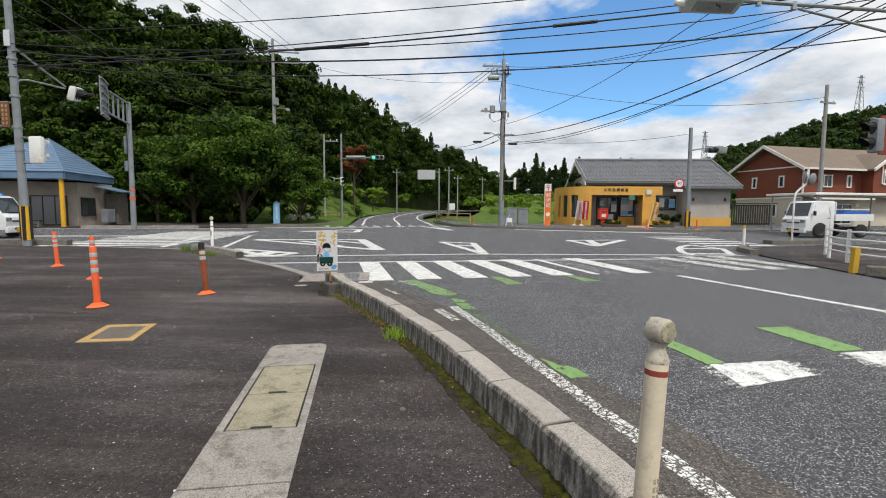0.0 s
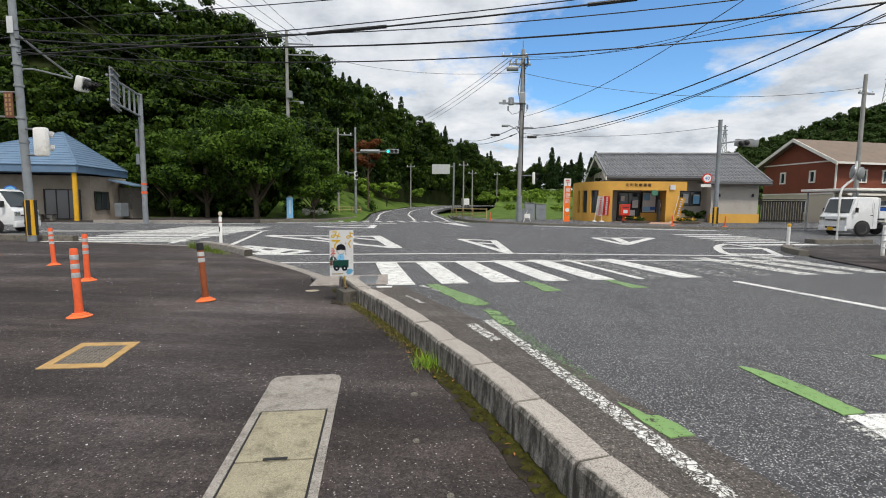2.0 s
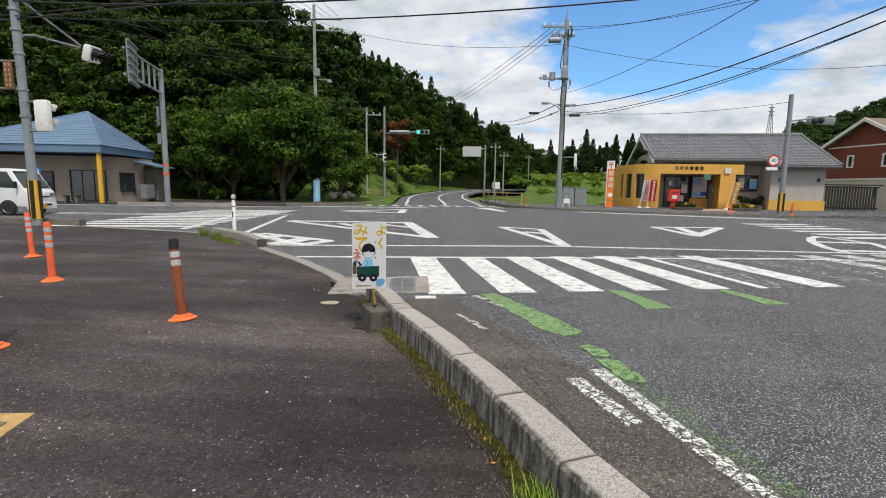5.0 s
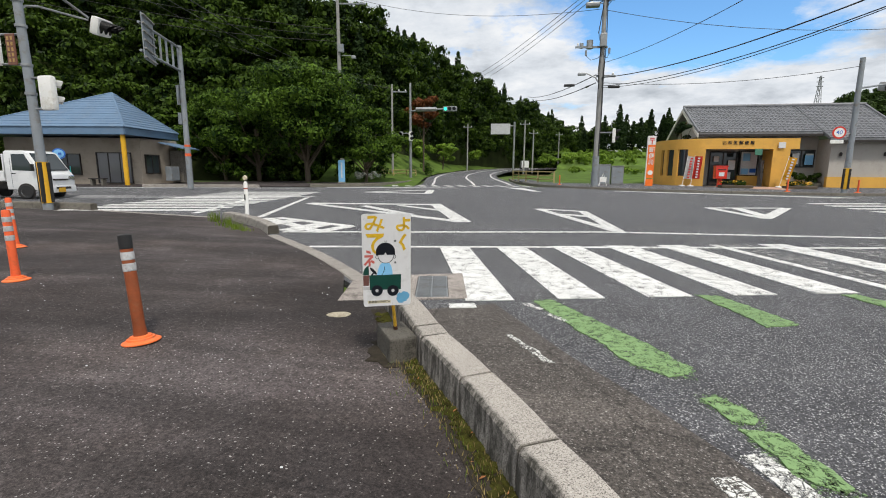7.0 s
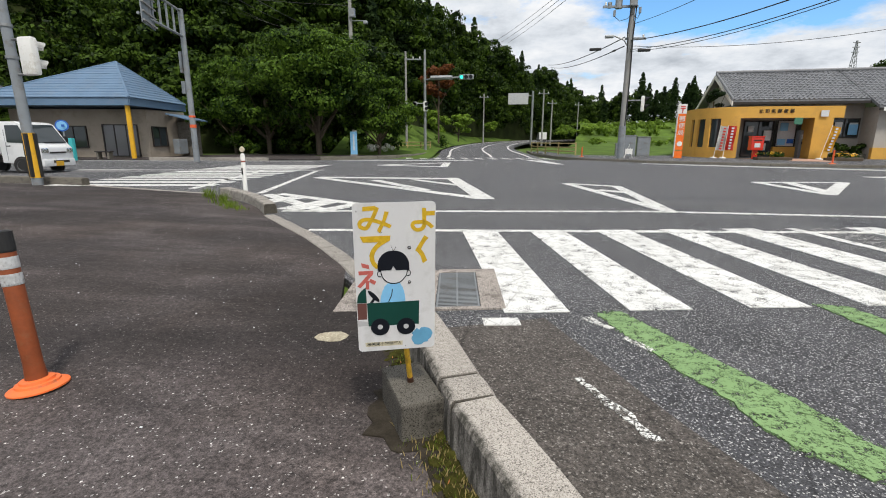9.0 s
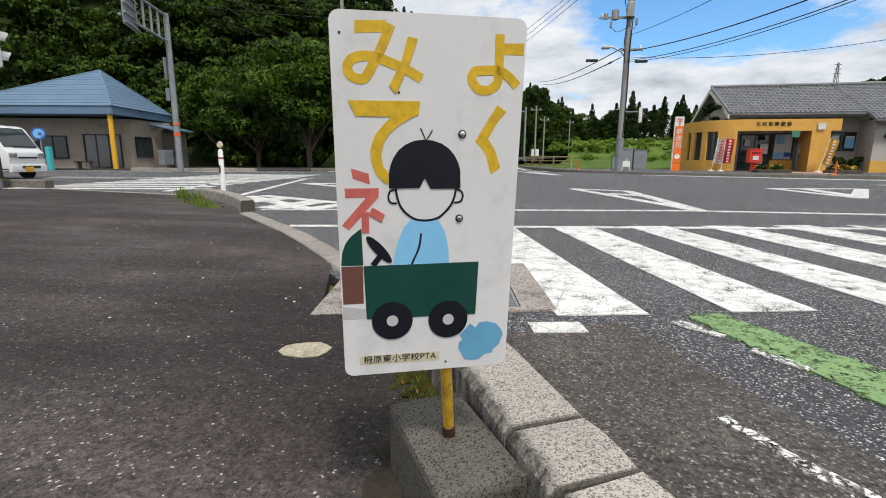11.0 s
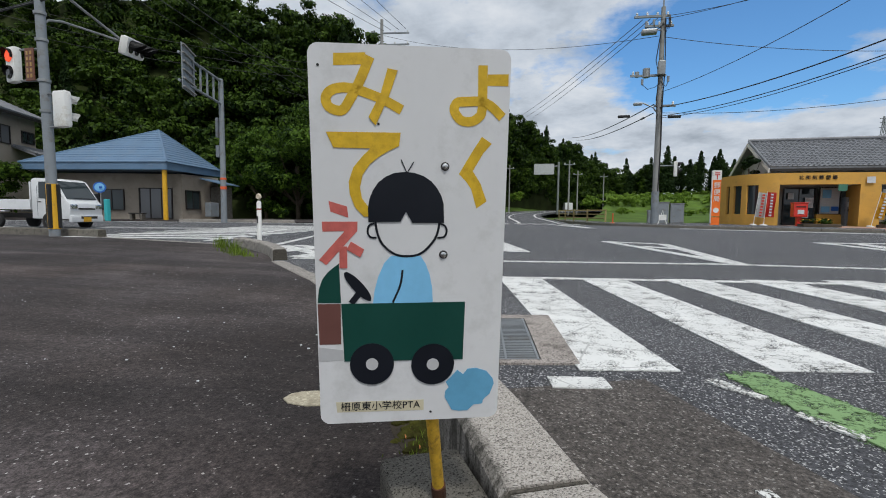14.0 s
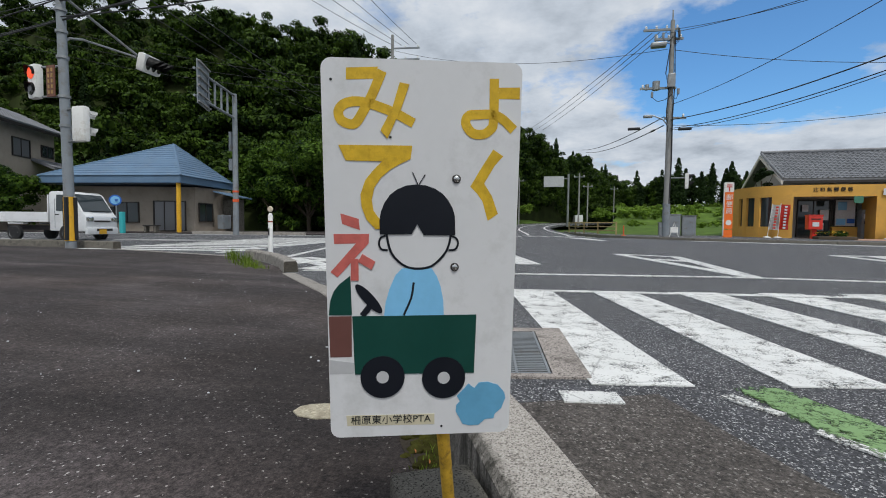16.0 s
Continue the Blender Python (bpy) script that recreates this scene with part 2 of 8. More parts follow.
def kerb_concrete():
    """Exposed-aggregate kerb concrete, streaked near-black on the yard side."""
    m = Mat("kerb_concrete")
    grit = m.math("ADD", m.math("MULTIPLY", m.grey(m.cells(300)), 0.55), m.math("MULTIPLY", m.noise(420, 2, 0.6), 0.45))
    base = (0.45, 0.415, 0.375)
    col = m.mix(m.ramp(m.noise(2.6, 8, 0.7), [(0.32, 0.0), (0.66, 1.0)]), c3(base, 0.72), base)
    col = m.mix(m.ramp(grit, [(0.28, 0.85), (0.42, 0.0)]), col, (0.10, 0.09, 0.08))
    col = m.mix(m.ramp(grit, [(0.60, 0.0), (0.74, 0.6)]), col, (0.60, 0.56, 0.52))
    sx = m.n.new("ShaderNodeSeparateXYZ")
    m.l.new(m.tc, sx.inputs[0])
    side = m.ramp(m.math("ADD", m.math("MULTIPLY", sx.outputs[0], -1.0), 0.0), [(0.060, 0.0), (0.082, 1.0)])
    dark_streaks = m.ramp(m.noise(16, 8, 0.72, (1, 1, 0.25)), [(0.37, 0.0), (0.58, 0.9)])
    col = m.mix(m.math("MULTIPLY", m.grey(side), m.grey(dark_streaks)), col, (0.035, 0.034, 0.028))
    col = m.mix(0.35, col, m.ramp(m.piece(), [(0, 0.82), (1, 1.12)]), "MULTIPLY")
    m.set("Base Color", col)
    m.set("Roughness", 0.93)
    m.set("Specular IOR Level", 0.2)
    m.bump(m.mix(0.5, m.noise(70, 6, 0.7), grit), 0.6, 0.006)
    return m.m


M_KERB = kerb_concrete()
M_CONCD = concrete("stained_concrete", (0.20, 0.185, 0.16), (0.035, 0.032, 0.028), 0.7)
M_SLAB = concrete("pale_cover_concrete", (0.38, 0.345, 0.25), (0.11, 0.10, 0.07), 0.5)
M_PALE = concrete("pale_worn_mortar", (0.50, 0.45, 0.34), (0.20, 0.17, 0.12), 0.35, 60)
M_BLOCK = concrete("blackened_concrete", (0.10, 0.09, 0.075), (0.02, 0.019, 0.015), 0.7)
M_STEEL = surface("galvanised_steel", (0.32, 0.335, 0.345), 0.5, 0.7, 0.18, 2, 50, 0.1, (0.20, 0.17, 0.14))
M_POLE = surface("concrete_pole", (0.29, 0.288, 0.28), 0.85, 0, 0.15, 1.2, 45, 0.2, (0.2, 0.19, 0.17))
M_GREYP = surface("grey_painted_steel", (0.24, 0.265, 0.29), 0.5, 0.1, 0.15, 1.5, 60, 0.1, (0.16, 0.13, 0.1))
M_BLACK = surface("black_rubber", (0.018, 0.018, 0.019), 0.55, 0, 0.2, 4, 60, 0.1)
M_WIRE = surface("black_cable", (0.02, 0.02, 0.022), 0.5, 0, 0.1, 3, 60, 0.0)
M_WHITEP = surface("white_enamel", (0.78, 0.78, 0.76), 0.35, 0, 0.06, 2, 50, 0.05, (0.5, 0.46, 0.38), coat=0.2)
M_CREAM = surface("yellowed_plastic", (0.62, 0.54, 0.41), 0.45, 0, 0.12, 7, 70, 0.08, (0.33, 0.25, 0.16))
M_DIRTYP = surface("grimy_white_plastic", (0.44, 0.40, 0.33), 0.6, 0, 0.2, 22, 90, 0.15, (0.05, 0.045, 0.035))
M_CASE = surface("pale_grey_casing", (0.50, 0.52, 0.50), 0.55, 0, 0.12, 4, 60, 0.1, (0.3, 0.29, 0.27))
M_RED = surface("red_enamel", (0.62, 0.035, 0.02), 0.35, 0, 0.08, 3, 60, 0.05, coat=0.3)
M_BROWNRED = surface("rust_red_band", (0.27, 0.05, 0.03), 0.6, 0, 0.15, 12, 80, 0.1)
M_ORANGE = surface("orange_rubber", (0.78, 0.12, 0.035), 0.5, 0, 0.12, 6, 60, 0.1, (0.30, 0.10, 0.05))
M_ORANGED = surface("weathered_orange_rubber", (0.236, 0.056, 0.015), 0.6, 0, 0.25, 9, 60, 0.15, (0.20, 0.08, 0.035))
M_ORANGEB = surface("bright_orange_base", (0.88, 0.18, 0.045), 0.5, 0, 0.1, 8, 60, 0.1, (0.4, 0.16, 0.08))
M_SILVER = surface("reflective_tape", (0.55, 0.56, 0.57), 0.35, 0.2, 0.25, 20, 90, 0.1, (0.15, 0.13, 0.12))
M_GRASS = leaves("grass_blades", (0.06, 0.10, 0.013), (0.19, 0.27, 0.04), 0.5, 0.3)
M_MOSS = surface("moss", (0.052, 0.052, 0.011), 0.95, 0, 0.6, 16, 150, 1.0, (0.045, 0.032, 0.016), spec=0.1)
M_EARTH = surface("field_ground", (0.095, 0.15, 0.03), 0.95, 0, 0.35, 0.25, 9, 0.5, (0.10, 0.095, 0.045), spec=0.1)
M_LAWN = surface("mown_grass", (0.092, 0.150, 0.028), 0.95, 0, 0.5, 0.5, 14, 0.6, (0.075, 0.125, 0.025), spec=0.1)
M_SOIL = surface("forest_floor", (0.03, 0.04, 0.012), 0.95, 0, 0.4, 0.4, 8, 0.5, spec=0.1)
# M_LEAF, M_LEAFN: near-black noise patches paint in shaded gaps between lit clumps
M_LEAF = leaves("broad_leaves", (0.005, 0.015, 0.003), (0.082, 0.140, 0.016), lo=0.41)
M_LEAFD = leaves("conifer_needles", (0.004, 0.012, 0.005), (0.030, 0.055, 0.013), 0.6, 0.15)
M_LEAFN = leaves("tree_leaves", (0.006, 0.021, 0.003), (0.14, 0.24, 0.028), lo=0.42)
M_LEAFR = leaves("red_maple_leaves", (0.05, 0.015, 0.008), (0.16, 0.06, 0.02))
M_LEAFY = leaves("fresh_leaves", (0.055, 0.11, 0.012), (0.20, 0.31, 0.04))
M_LEAFF = leaves("distant_leaves", (0.015, 0.034, 0.008), (0.055, 0.092, 0.020))
M_BARK = surface("bark", (0.09, 0.07, 0.05), 0.95, 0, 0.3, 3, 30, 0.6, stretch=(1, 1, 0.2))
M_FLOWER = leaves("white_petals", (0.55, 0.55, 0.5), (0.8, 0.8, 0.78))


# ---- mesh helpers ----
def part(name, bm, material, parent=None, label="", smooth=False):
    """Links a bmesh as one mesh object, under a thing or a part where one is given."""
    me = bpy.data.meshes.new(name)
    bm.normal_update()
    bm.to_mesh(me)
    bm.free()
    me.materials.append(material)
    if smooth:
        me.shade_smooth()
        me.set_sharp_from_angle(angle=radians(38))
    ob = new(name, me)
    if parent:
        ob.parent = parent
    if label:
        ob["label"] = label
    return ob


def share(name, ob, m, parent):
    """Another object on the same mesh."""
    o = new(name, ob.data)
    o.parent = parent
    o.matrix_basis = m
    return o


def thing(name, m, label, category, group="", kind=""):
    e = new(name)
    e.empty_display_size = 0.2
    e.matrix_basis = m
    return tagged(e, label, category, group, kind)


def box(bm, c, s, m=None, bevel=0.0):
    mat = Matrix.Translation(c) @ Matrix.Diagonal((*s, 1))
    if m:
        mat = m @ mat
    r = bmesh.ops.create_cube(bm, size=1, matrix=mat)
    if bevel:
        es = list({e for v in r["verts"] for e in v.link_edges})
        bmesh.ops.bevel(bm, geom=es, offset=bevel, segments=2, affect="EDGES", profile=0.6)
    return bm


def tube(bm, p, q, r0, r1=None, n=12):
    p, q = Vector(p), Vector(q)
    d = q - p
    m = Matrix.Translation((p + q) / 2) @ d.to_track_quat("Z", "Y").to_matrix().to_4x4()
    bmesh.ops.create_cone(bm, cap_ends=True, segments=n, radius1=r0, radius2=r0 if r1 is None else r1, depth=d.length, matrix=m)
    return bm


def bent(bm, pts, r, n=8):
    """A round bar along a line of points."""
    rings, pts = [], [Vector(p) for p in pts]
    for i, p in enumerate(pts):
        d = (pts[min(i + 1, len(pts) - 1)] - pts[max(i - 1, 0)]).normalized()
        q = d.to_track_quat("Z", "Y")
        rings.append([bm.verts.new(p + q @ Vector((r * math.cos(a * math.tau / n), r * math.sin(a * math.tau / n), 0))) for a in range(n)])
    for a, b in zip(rings, rings[1:]):
        for i in range(n):
            bm.faces.new((a[i], a[(i + 1) % n], b[(i + 1) % n], b[i]))
    bm.faces.new(rings[0][::-1])
    bm.faces.new(rings[-1])
    return bm


def prism(bm, poly, z0, z1, m=None):
    """An upright prism over a flat outline."""
    lo = [bm.verts.new((x, y, z0)) for x, y in poly]
    hi = [bm.verts.new((x, y, z1)) for x, y in poly]
    n = len(poly)
    fs = [bm.faces.new(lo[::-1]), bm.faces.new(hi)]
    fs += [bm.faces.new((lo[i], lo[(i + 1) % n], hi[(i + 1) % n], hi[i])) for i in range(n)]
    if m:
        bmesh.ops.transform(bm, matrix=m, verts=lo + hi)
    bmesh.ops.recalc_face_normals(bm, faces=fs)
    return bm


def plate(bm, poly, d0, d1, m=None):
    """A slab cut to an outline in x and z, from depth d0 to d1 along y."""
    t = Matrix(((1, 0, 0, 0), (0, 0, 1, 0), (0, 1, 0, 0), (0, 0, 0, 1)))
    return prism(bm, poly, d0, d1, (m @ t) if m else t)


def lathe(bm, profile, n=20, m=None):
    """A turned shape from (radius, height) pairs."""
    rings = []
    for r, z in profile:
        rings.append([bm.verts.new((r * math.cos(a * math.tau / n), r * math.sin(a * math.tau / n), z)) for a in range(n)])
    for a, b in zip(rings, rings[1:]):
        for i in range(n):
            bm.faces.new((a[i], a[(i + 1) % n], b[(i + 1) % n], b[i]))
    bm.faces.new(rings[0][::-1])
    bm.faces.new(rings[-1])
    if m:
        bmesh.ops.transform(bm, matrix=m, verts=[v for r in rings for v in r])
    return bm


def strip(line, width, z, offset=0.0):
    """The outline of a band of the given width along a line."""
    pts = [Vector(p) for p in line]
    left, right = [], []
    for i, p in enumerate(pts):
        d = (pts[min(i + 1, len(pts) - 1)] - pts[max(i - 1, 0)]).normalized()
        n = Vector((-d.y, d.x))
        left.append(p + n * (offset + width / 2))
        right.append(p + n * (offset - width / 2))
    return left, right


def ribbon(bm, line, width, z0, z1, offset=0.0, rise=None):
    """A kerb-like solid band along a line. rise gives the height of the ground under each point."""
    left, right = strip(line, width, z0, offset)
    rise = rise or [0] * len(left)
    rows = [[bm.verts.new((p.x, p.y, z + h)) for p, z in ((a, z0), (a, z1), (b, z1), (b, z0))] for a, b, h in zip(left, right, rise)]
    fs = []
    for a, b in zip(rows, rows[1:]):
        fs += [bm.faces.new((a[i], a[(i + 1) % 4], b[(i + 1) % 4], b[i])) for i in range(4)]
    fs += [bm.faces.new(rows[0]), bm.faces.new(rows[-1][::-1])]
    bmesh.ops.recalc_face_normals(bm, faces=fs)
    return bm


def bez(pts, n):
    """A smooth line through points (Catmull-Rom), n steps a span."""
    p = [Vector(q) for q in pts]
    p = [2 * p[0] - p[1]] + p + [2 * p[-1] - p[-2]]
    out = []
    for i in range(1, len(p) - 2):
        for k in range(n):
            t = k / n
            a, b, c, d = p[i - 1], p[i], p[i + 1], p[i + 2]
            out.append(0.5 * ((2 * b) + (c - a) * t + (2 * a - 5 * b + 4 * c - d) * t * t + (3 * b - a - 3 * c + d) * t ** 3))
    return out + [p[-2]]


def text_mesh(name, text, size, depth, material, parent, m, label=""):
    cu = bpy.data.curves.new(name, "FONT")
    cu.body, cu.size, cu.extrude, cu.align_x, cu.align_y = text, size, depth, "CENTER", "CENTER"
    tmp = bpy.data.objects.new("tmp_text", cu)
    scene.collection.objects.link(tmp)
    bpy.context.view_layer.update()
    me = bpy.data.meshes.new_from_object(tmp.evaluated_get(bpy.context.evaluated_depsgraph_get()))
    bpy.data.objects.remove(tmp)
    me.name = name
    me.materials.clear()
    me.materials.append(material)
    ob = new(name, me)
    ob.parent = parent
    ob.matrix_basis = m
    if label:
        ob["label"] = label
    return ob


# ---- ground and roads ----
D1 = Vector((-0.305, 0.952))      # along the main road
D2 = Vector((0.966, 0.259))       # along the side road

bm = bmesh.new()
bmesh.ops.create_grid(bm, x_segments=40, y_segments=40, size=1500, matrix=pose(0, 700, -0.08))
ground = tagged(part("ground", bm, M_EARTH), "green fields and verges reaching to the horizon", "ground", kind="structure")

KERB = bez([(3.0, -8.0), (2.15, -3.4), (1.75, -1.4), (1.35, 0.4), (1.05, 1.6), (0.91, 2.3), (0.745, 2.865), (0.575, 3.375), (0.322, 3.97), (0.092, 4.57), (-0.158, 5.14), (-0.445, 5.71), (-0.72, 6.265), (-1.01, 6.795), (-1.33, 7.355), (-1.655, 7.87), (-1.90, 8.33), (-2.10, 8.70), (-2.26, 9.0)], 6)
EDGE_LINE = [(-2.9, 9.3), (-3.35, 10.4), (-4.15, 11.3), (-5.0, 12.1), (-5.9, 12.9), (-6.55, 13.7), (-8.4, 15.2), (-9.8, 15.55), (-13.6, 16.3), (-17, 16.2), (-25, 14.6), (-45, 9)]

# junction and the roads that leave it
FAR = bez([(-4.6, 33.0), (-6.6, 44.0), (-9.2, 58.0), (-10.4, 75.0), (-9.0, 98.0), (-2.0, 122.0), (12.0, 145.0), (34.0, 165.0), (70, 185)], 8)
FAR_Z = [max(0.0, (p.y - 40) * 0.018) if p.y < 120 else 1.44 + (p.y - 120) * 0.012 for p in FAR]
bm = bmesh.new()
prism(bm, [(7.5, -40), (14, -40), (14.5, -10), (8.2, 10.5), (8.7, 15.2), (9.6, 18.0), (11.5, 19.5), (15, 21.0), (60, 33), (120, 49), (120, 62), (58, 45.5), (20, 34.5), (14.8, 32.6), (9, 33.4),
            (3.5, 35.6), (0.4, 38.6), (-9.6, 39.0), (-12, 36.5), (-14.5, 33.4), (-25, 30.2), (-60, 20.5), (-110, 6), (-110, 3), (-45, 8.6), (-25, 14.2), (-17, 15.8), (-13.6, 15.9), (-9.8, 15.2), (-8.4, 14.8), (-6.2, 13.3), (-3.2, 10.0), (-2.6, 9.35)] + [(p.x, p.y) for p in reversed(KERB)], -0.30, 0.0)
ribbon(bm, FAR, 7.6, -0.3, -0.003, rise=FAR_Z)
road = tagged(part("road", bm, M_ROAD), "worn grey asphalt road junction with light aggregate", "road", kind="structure")

# the forecourt on which the camera walks, rising a little towards the kerb
bm = bmesh.new()
APRON = [(0.0, 0.014), (0.25, 0.013), (0.6, 0.009), (1.0, 0.006)]
lines = []
for off, z in APRON:
    lines.append([p + Vector((-0.93, -0.37)) * off for p in KERB])
rows = [[bm.verts.new((p.x, p.y, z)) for p in line] for line, (off, z) in zip(lines, APRON)]
for r0, r1 in zip(rows, rows[1:]):
    for i in range(len(r0) - 1):
        bm.faces.new((r0[i], r0[i + 1], r1[i + 1], r1[i]))
prism(bm, [(-60, -30), (6.0, -30)] + [(p.x, p.y) for p in lines[-1]] + [(-2.75, 9.0)] + EDGE_LINE + [(-60, 3)], -0.2, 0.006)
bm.faces.new([bm.verts.new(p) for p in ((lines[0][-1].x, lines[0][-1].y, 0.014), (-2.9, 9.3, 0.006), (lines[-1][-1].x, lines[-1][-1].y, 0.006), (lines[1][-1].x, lines[1][-1].y, 0.013))])
bmesh.ops.recalc_face_normals(bm, faces=bm.faces)
yard = tagged(part("forecourt", bm, M_YARD), "dark brownish asphalt forecourt with pale worn streaks", "pavement", kind="structure")

# rough reddish strip between kerb and edge line
bm = bmesh.new()
ribbon(bm, [p + Vector((0.47, 0.18)) for p in KERB], 0.84, -0.1, 0.004)
tagged(part("gutter_strip", bm, M_EDGE), "brownish gritty asphalt strip beside the kerb", "road", kind="structure")

# ---- road markings ----
PZ = 0.005


LAYER = [0]


def ragged(poly, amp):
    """The outline with its edges broken up."""
    out = []
    n = len(poly)
    for i in range(n):
        a, b = Vector(poly[i]), Vector(poly[(i + 1) % n])
        k = max(1, int((b - a).length / 0.06))
        for j in range(k):
            p = a.lerp(b, j / k)
            out.append((p.x + random.uniform(-amp, amp), p.y + random.uniform(-amp, amp)))
    return out


def marking(name, polys, material, label, z=PZ, piece="line", category="road marking", rough=0.0):
    LAYER[0] = (LAYER[0] + 1) % 4
    e = thing(name, pose(0, 0, z + LAYER[0] * 0.0012), label, category, kind="structure")
    for i, poly in enumerate(polys):
        part(piece, prism(bmesh.new(), ragged(poly, rough) if rough else poly, -0.004, 0.002 + 0.0006 * (i % 8)), material, e)
    return e


def band(p, q, w):
    p, q = Vector(p), Vector(q)
    n = Vector((-(q - p).y, (q - p).x)).normalized() * (w / 2)
    return [tuple(p + n), tuple(p - n), tuple(q - n), tuple(q + n)]


def outline(poly, w):
    """Bands along the edges of an outline."""
    n = len(poly)
    return [band(poly[i], poly[(i + 1) % n], w) for i in range(n)]


# zebra crossing over the main road: bars parallel to the road
near, far = Vector((-1.47, 9.47)), Vector((-2.33, 12.42))
step = Vector((0.872, 0.262))
bars = []
for i in range(12):
    w = Vector((0.225, 0.064))
    a, b = near + step * i, far + step * i
    bars.append([tuple(a - w), tuple(a + w), tuple(b + w), tuple(b - w)])
marking("zebra_crossing", bars[:5] + [bars[6]], M_WHITE, "white zebra crossing bars, cracked and worn", piece="bar", category="crosswalk")
w = Vector((0.07, 0.02))
left = [near + step * 5 - w * 2, far + step * 5 - w * 2]
marking("worn_zebra_crossing", [[tuple(left[0] - w), tuple(left[0] + w), tuple(left[1] + w), tuple(left[1] - w)]], M_WHITE, "thin strip left of a worn zebra bar", piece="bar", category="crosswalk")
marking("worn_zebra_crossing", [[tuple(Vector(p) + step * 0.26) for p in bars[5]], bars[7], bars[8]], M_FAINT, "zebra crossing bars worn nearly away", piece="bar", category="crosswalk")
marking("worn_zebra_crossing", bars[9:], M_WORN, "faded zebra crossing bars worn to streaks", piece="bar", category="crosswalk")
marking("crossing_line", [band((-4.6, 11.95), (4.8, 14.05), 0.13), band((4.8, 14.05), (8.0, 14.4), 0.11)], M_WHITE, "thin white line along the zebra crossing")
marking("crossing_line", [band((-5.9, 13.42), (0.3, 14.95), 0.14), band((0.3, 14.95), (8.4, 15.6), 0.14)], M_WHITE, "white line across the mouth of the road")

# chevron and lane arrows in the junction
marking("channel_marking", [band((-8.9, 20.5), (-4.5, 21.1), 0.42), band((-4.6, 21.4), (-2.75, 16.0), 0.40), band((-2.8, 16.05), (-8.9, 20.4), 0.30), band((-6.7, 19.9), (-4.4, 17.4), 0.28), band((-5.6, 20.4), (-3.9, 18.9), 0.22)], M_WHITE, "white hatched channel marking in the junction")
marking("channel_marking", [band((-1.0, 20.3), (0.32, 19.75), 0.26), band((0.30, 19.8), (0.60, 15.1), 0.26), band((0.56, 15.2), (-1.0, 20.3), 0.24), band((-0.30, 18.6), (0.32, 18.2), 0.34)], M_WHITE, "white triangular channel marking")
marking("channel_marking", [band((4.55, 22.25), (7.2, 22.9), 0.3), band((7.2, 22.9), (4.86, 18.85), 0.32), band((4.88, 18.9), (4.6, 22.3), 0.28), band((5.5, 22.5), (5.15, 19.5), 0.34)], M_WHITE, "white diamond channel marking")
marking("channel_marking", [band((-9.8, 28.5), (-6.4, 28.0), 0.4), band((-6.4, 28.0), (-7.1, 32.0), 0.4), band((-7.1, 32.0), (-9.8, 28.5), 0.35)], M_WHITE, "white triangular channel marking")
marking("channel_marking", [band((-2.9, 37.0), (-1.0, 32.0), 0.4), band((-2.2, 36.8), (-1.0, 32.0), 0.35), band((-2.9, 37.0), (-2.0, 35.0), 0.5)], M_WHITE, "white pointed channel marking")
curve = [(6.9, 15.65), (6.98, 16.4), (7.3, 17.35), (7.7, 18.3), (8.2, 19.2), (8.85, 20.0)]
marking("channel_marking", [band(a, b, 0.22) for a, b in zip(curve, curve[1:])] + [band((6.95, 16.0), (8.2, 15.98), 0.26), band((7.75, 18.05), (9.05, 18.1), 0.26), band((8.85, 19.95), (9.1, 18.1), 0.2), band((9.1, 18.1), (8.15, 15.7), 0.2)], M_WHITE, "white rounded channel marking by the corner island")
marking("corner_marking", [band((-7.9, 15.75), (-10.5, 23.4), 0.16), band((-5.2, 13.6), (-7.6, 15.6), 0.28), band((-5.0, 14.6), (-7.4, 15.8), 0.24), band((-5.9, 13.6), (-5.7, 15.0), 0.5), band((-6.9, 14.5), (-6.6, 15.5), 0.45), band((-5.0, 14.6), (-5.3, 13.5), 0.3)], M_WHITE, "white hatched corner marking by the kerb")
marking("stop_line", [band((-14.3, 33.4), (-6.2, 35.3), 0.5)], M_WHITE, "white stop line")
marking("stop_line", [band((3.4, 34.2), (13.6, 30.6), 0.4), band((5.0, 33.2), (12.8, 30.2), 0.16)], M_WHITE, "white edge line past the corner pavement")

# crossings over the side roads and the far arm
bars = []
for i in range(12):
    c = Vector((-12.35, 16.7)) + Vector((-0.16, 0.93)) * i
    bars.append(band(c - D2 * 2.2, c + D2 * 2.2, 0.45))
marking("zebra_crossing", bars, M_WHITE, "worn white zebra crossing bars over the side road", piece="bar", category="crosswalk")
marking("crossing_line", [band((-10.15, 16.3), (-12.9, 23.6), 0.2), band((-14.2, 22.3), (-24, 19.7), 0.15), band((-15.0, 31.6), (-40, 24.8), 0.18), band((-10.5, 24.0), (-20, 21.6), 0.16)], M_WHITE, "white lines along the side road")
bars = []
for i in range(6):
    c = Vector((10.75, 20.0)) + Vector((0.0, 1.2)) * i
    bars.append(band(c - D2 * 1.5, c + D2 * 1.5, 0.45))
marking("zebra_crossing", bars, M_WHITE, "worn white zebra crossing bars over the side road", piece="bar", category="crosswalk")
bars = []
for i in range(11):
    c = Vector((-11.0, 37.6)) + D2 * 0.95 * i
    bars.append(band(c - D1 * 1.3, c + D1 * 1.3, 0.45))
marking("zebra_crossing", bars, M_WORN, "far zebra crossing of short white bars", piece="bar", category="crosswalk")
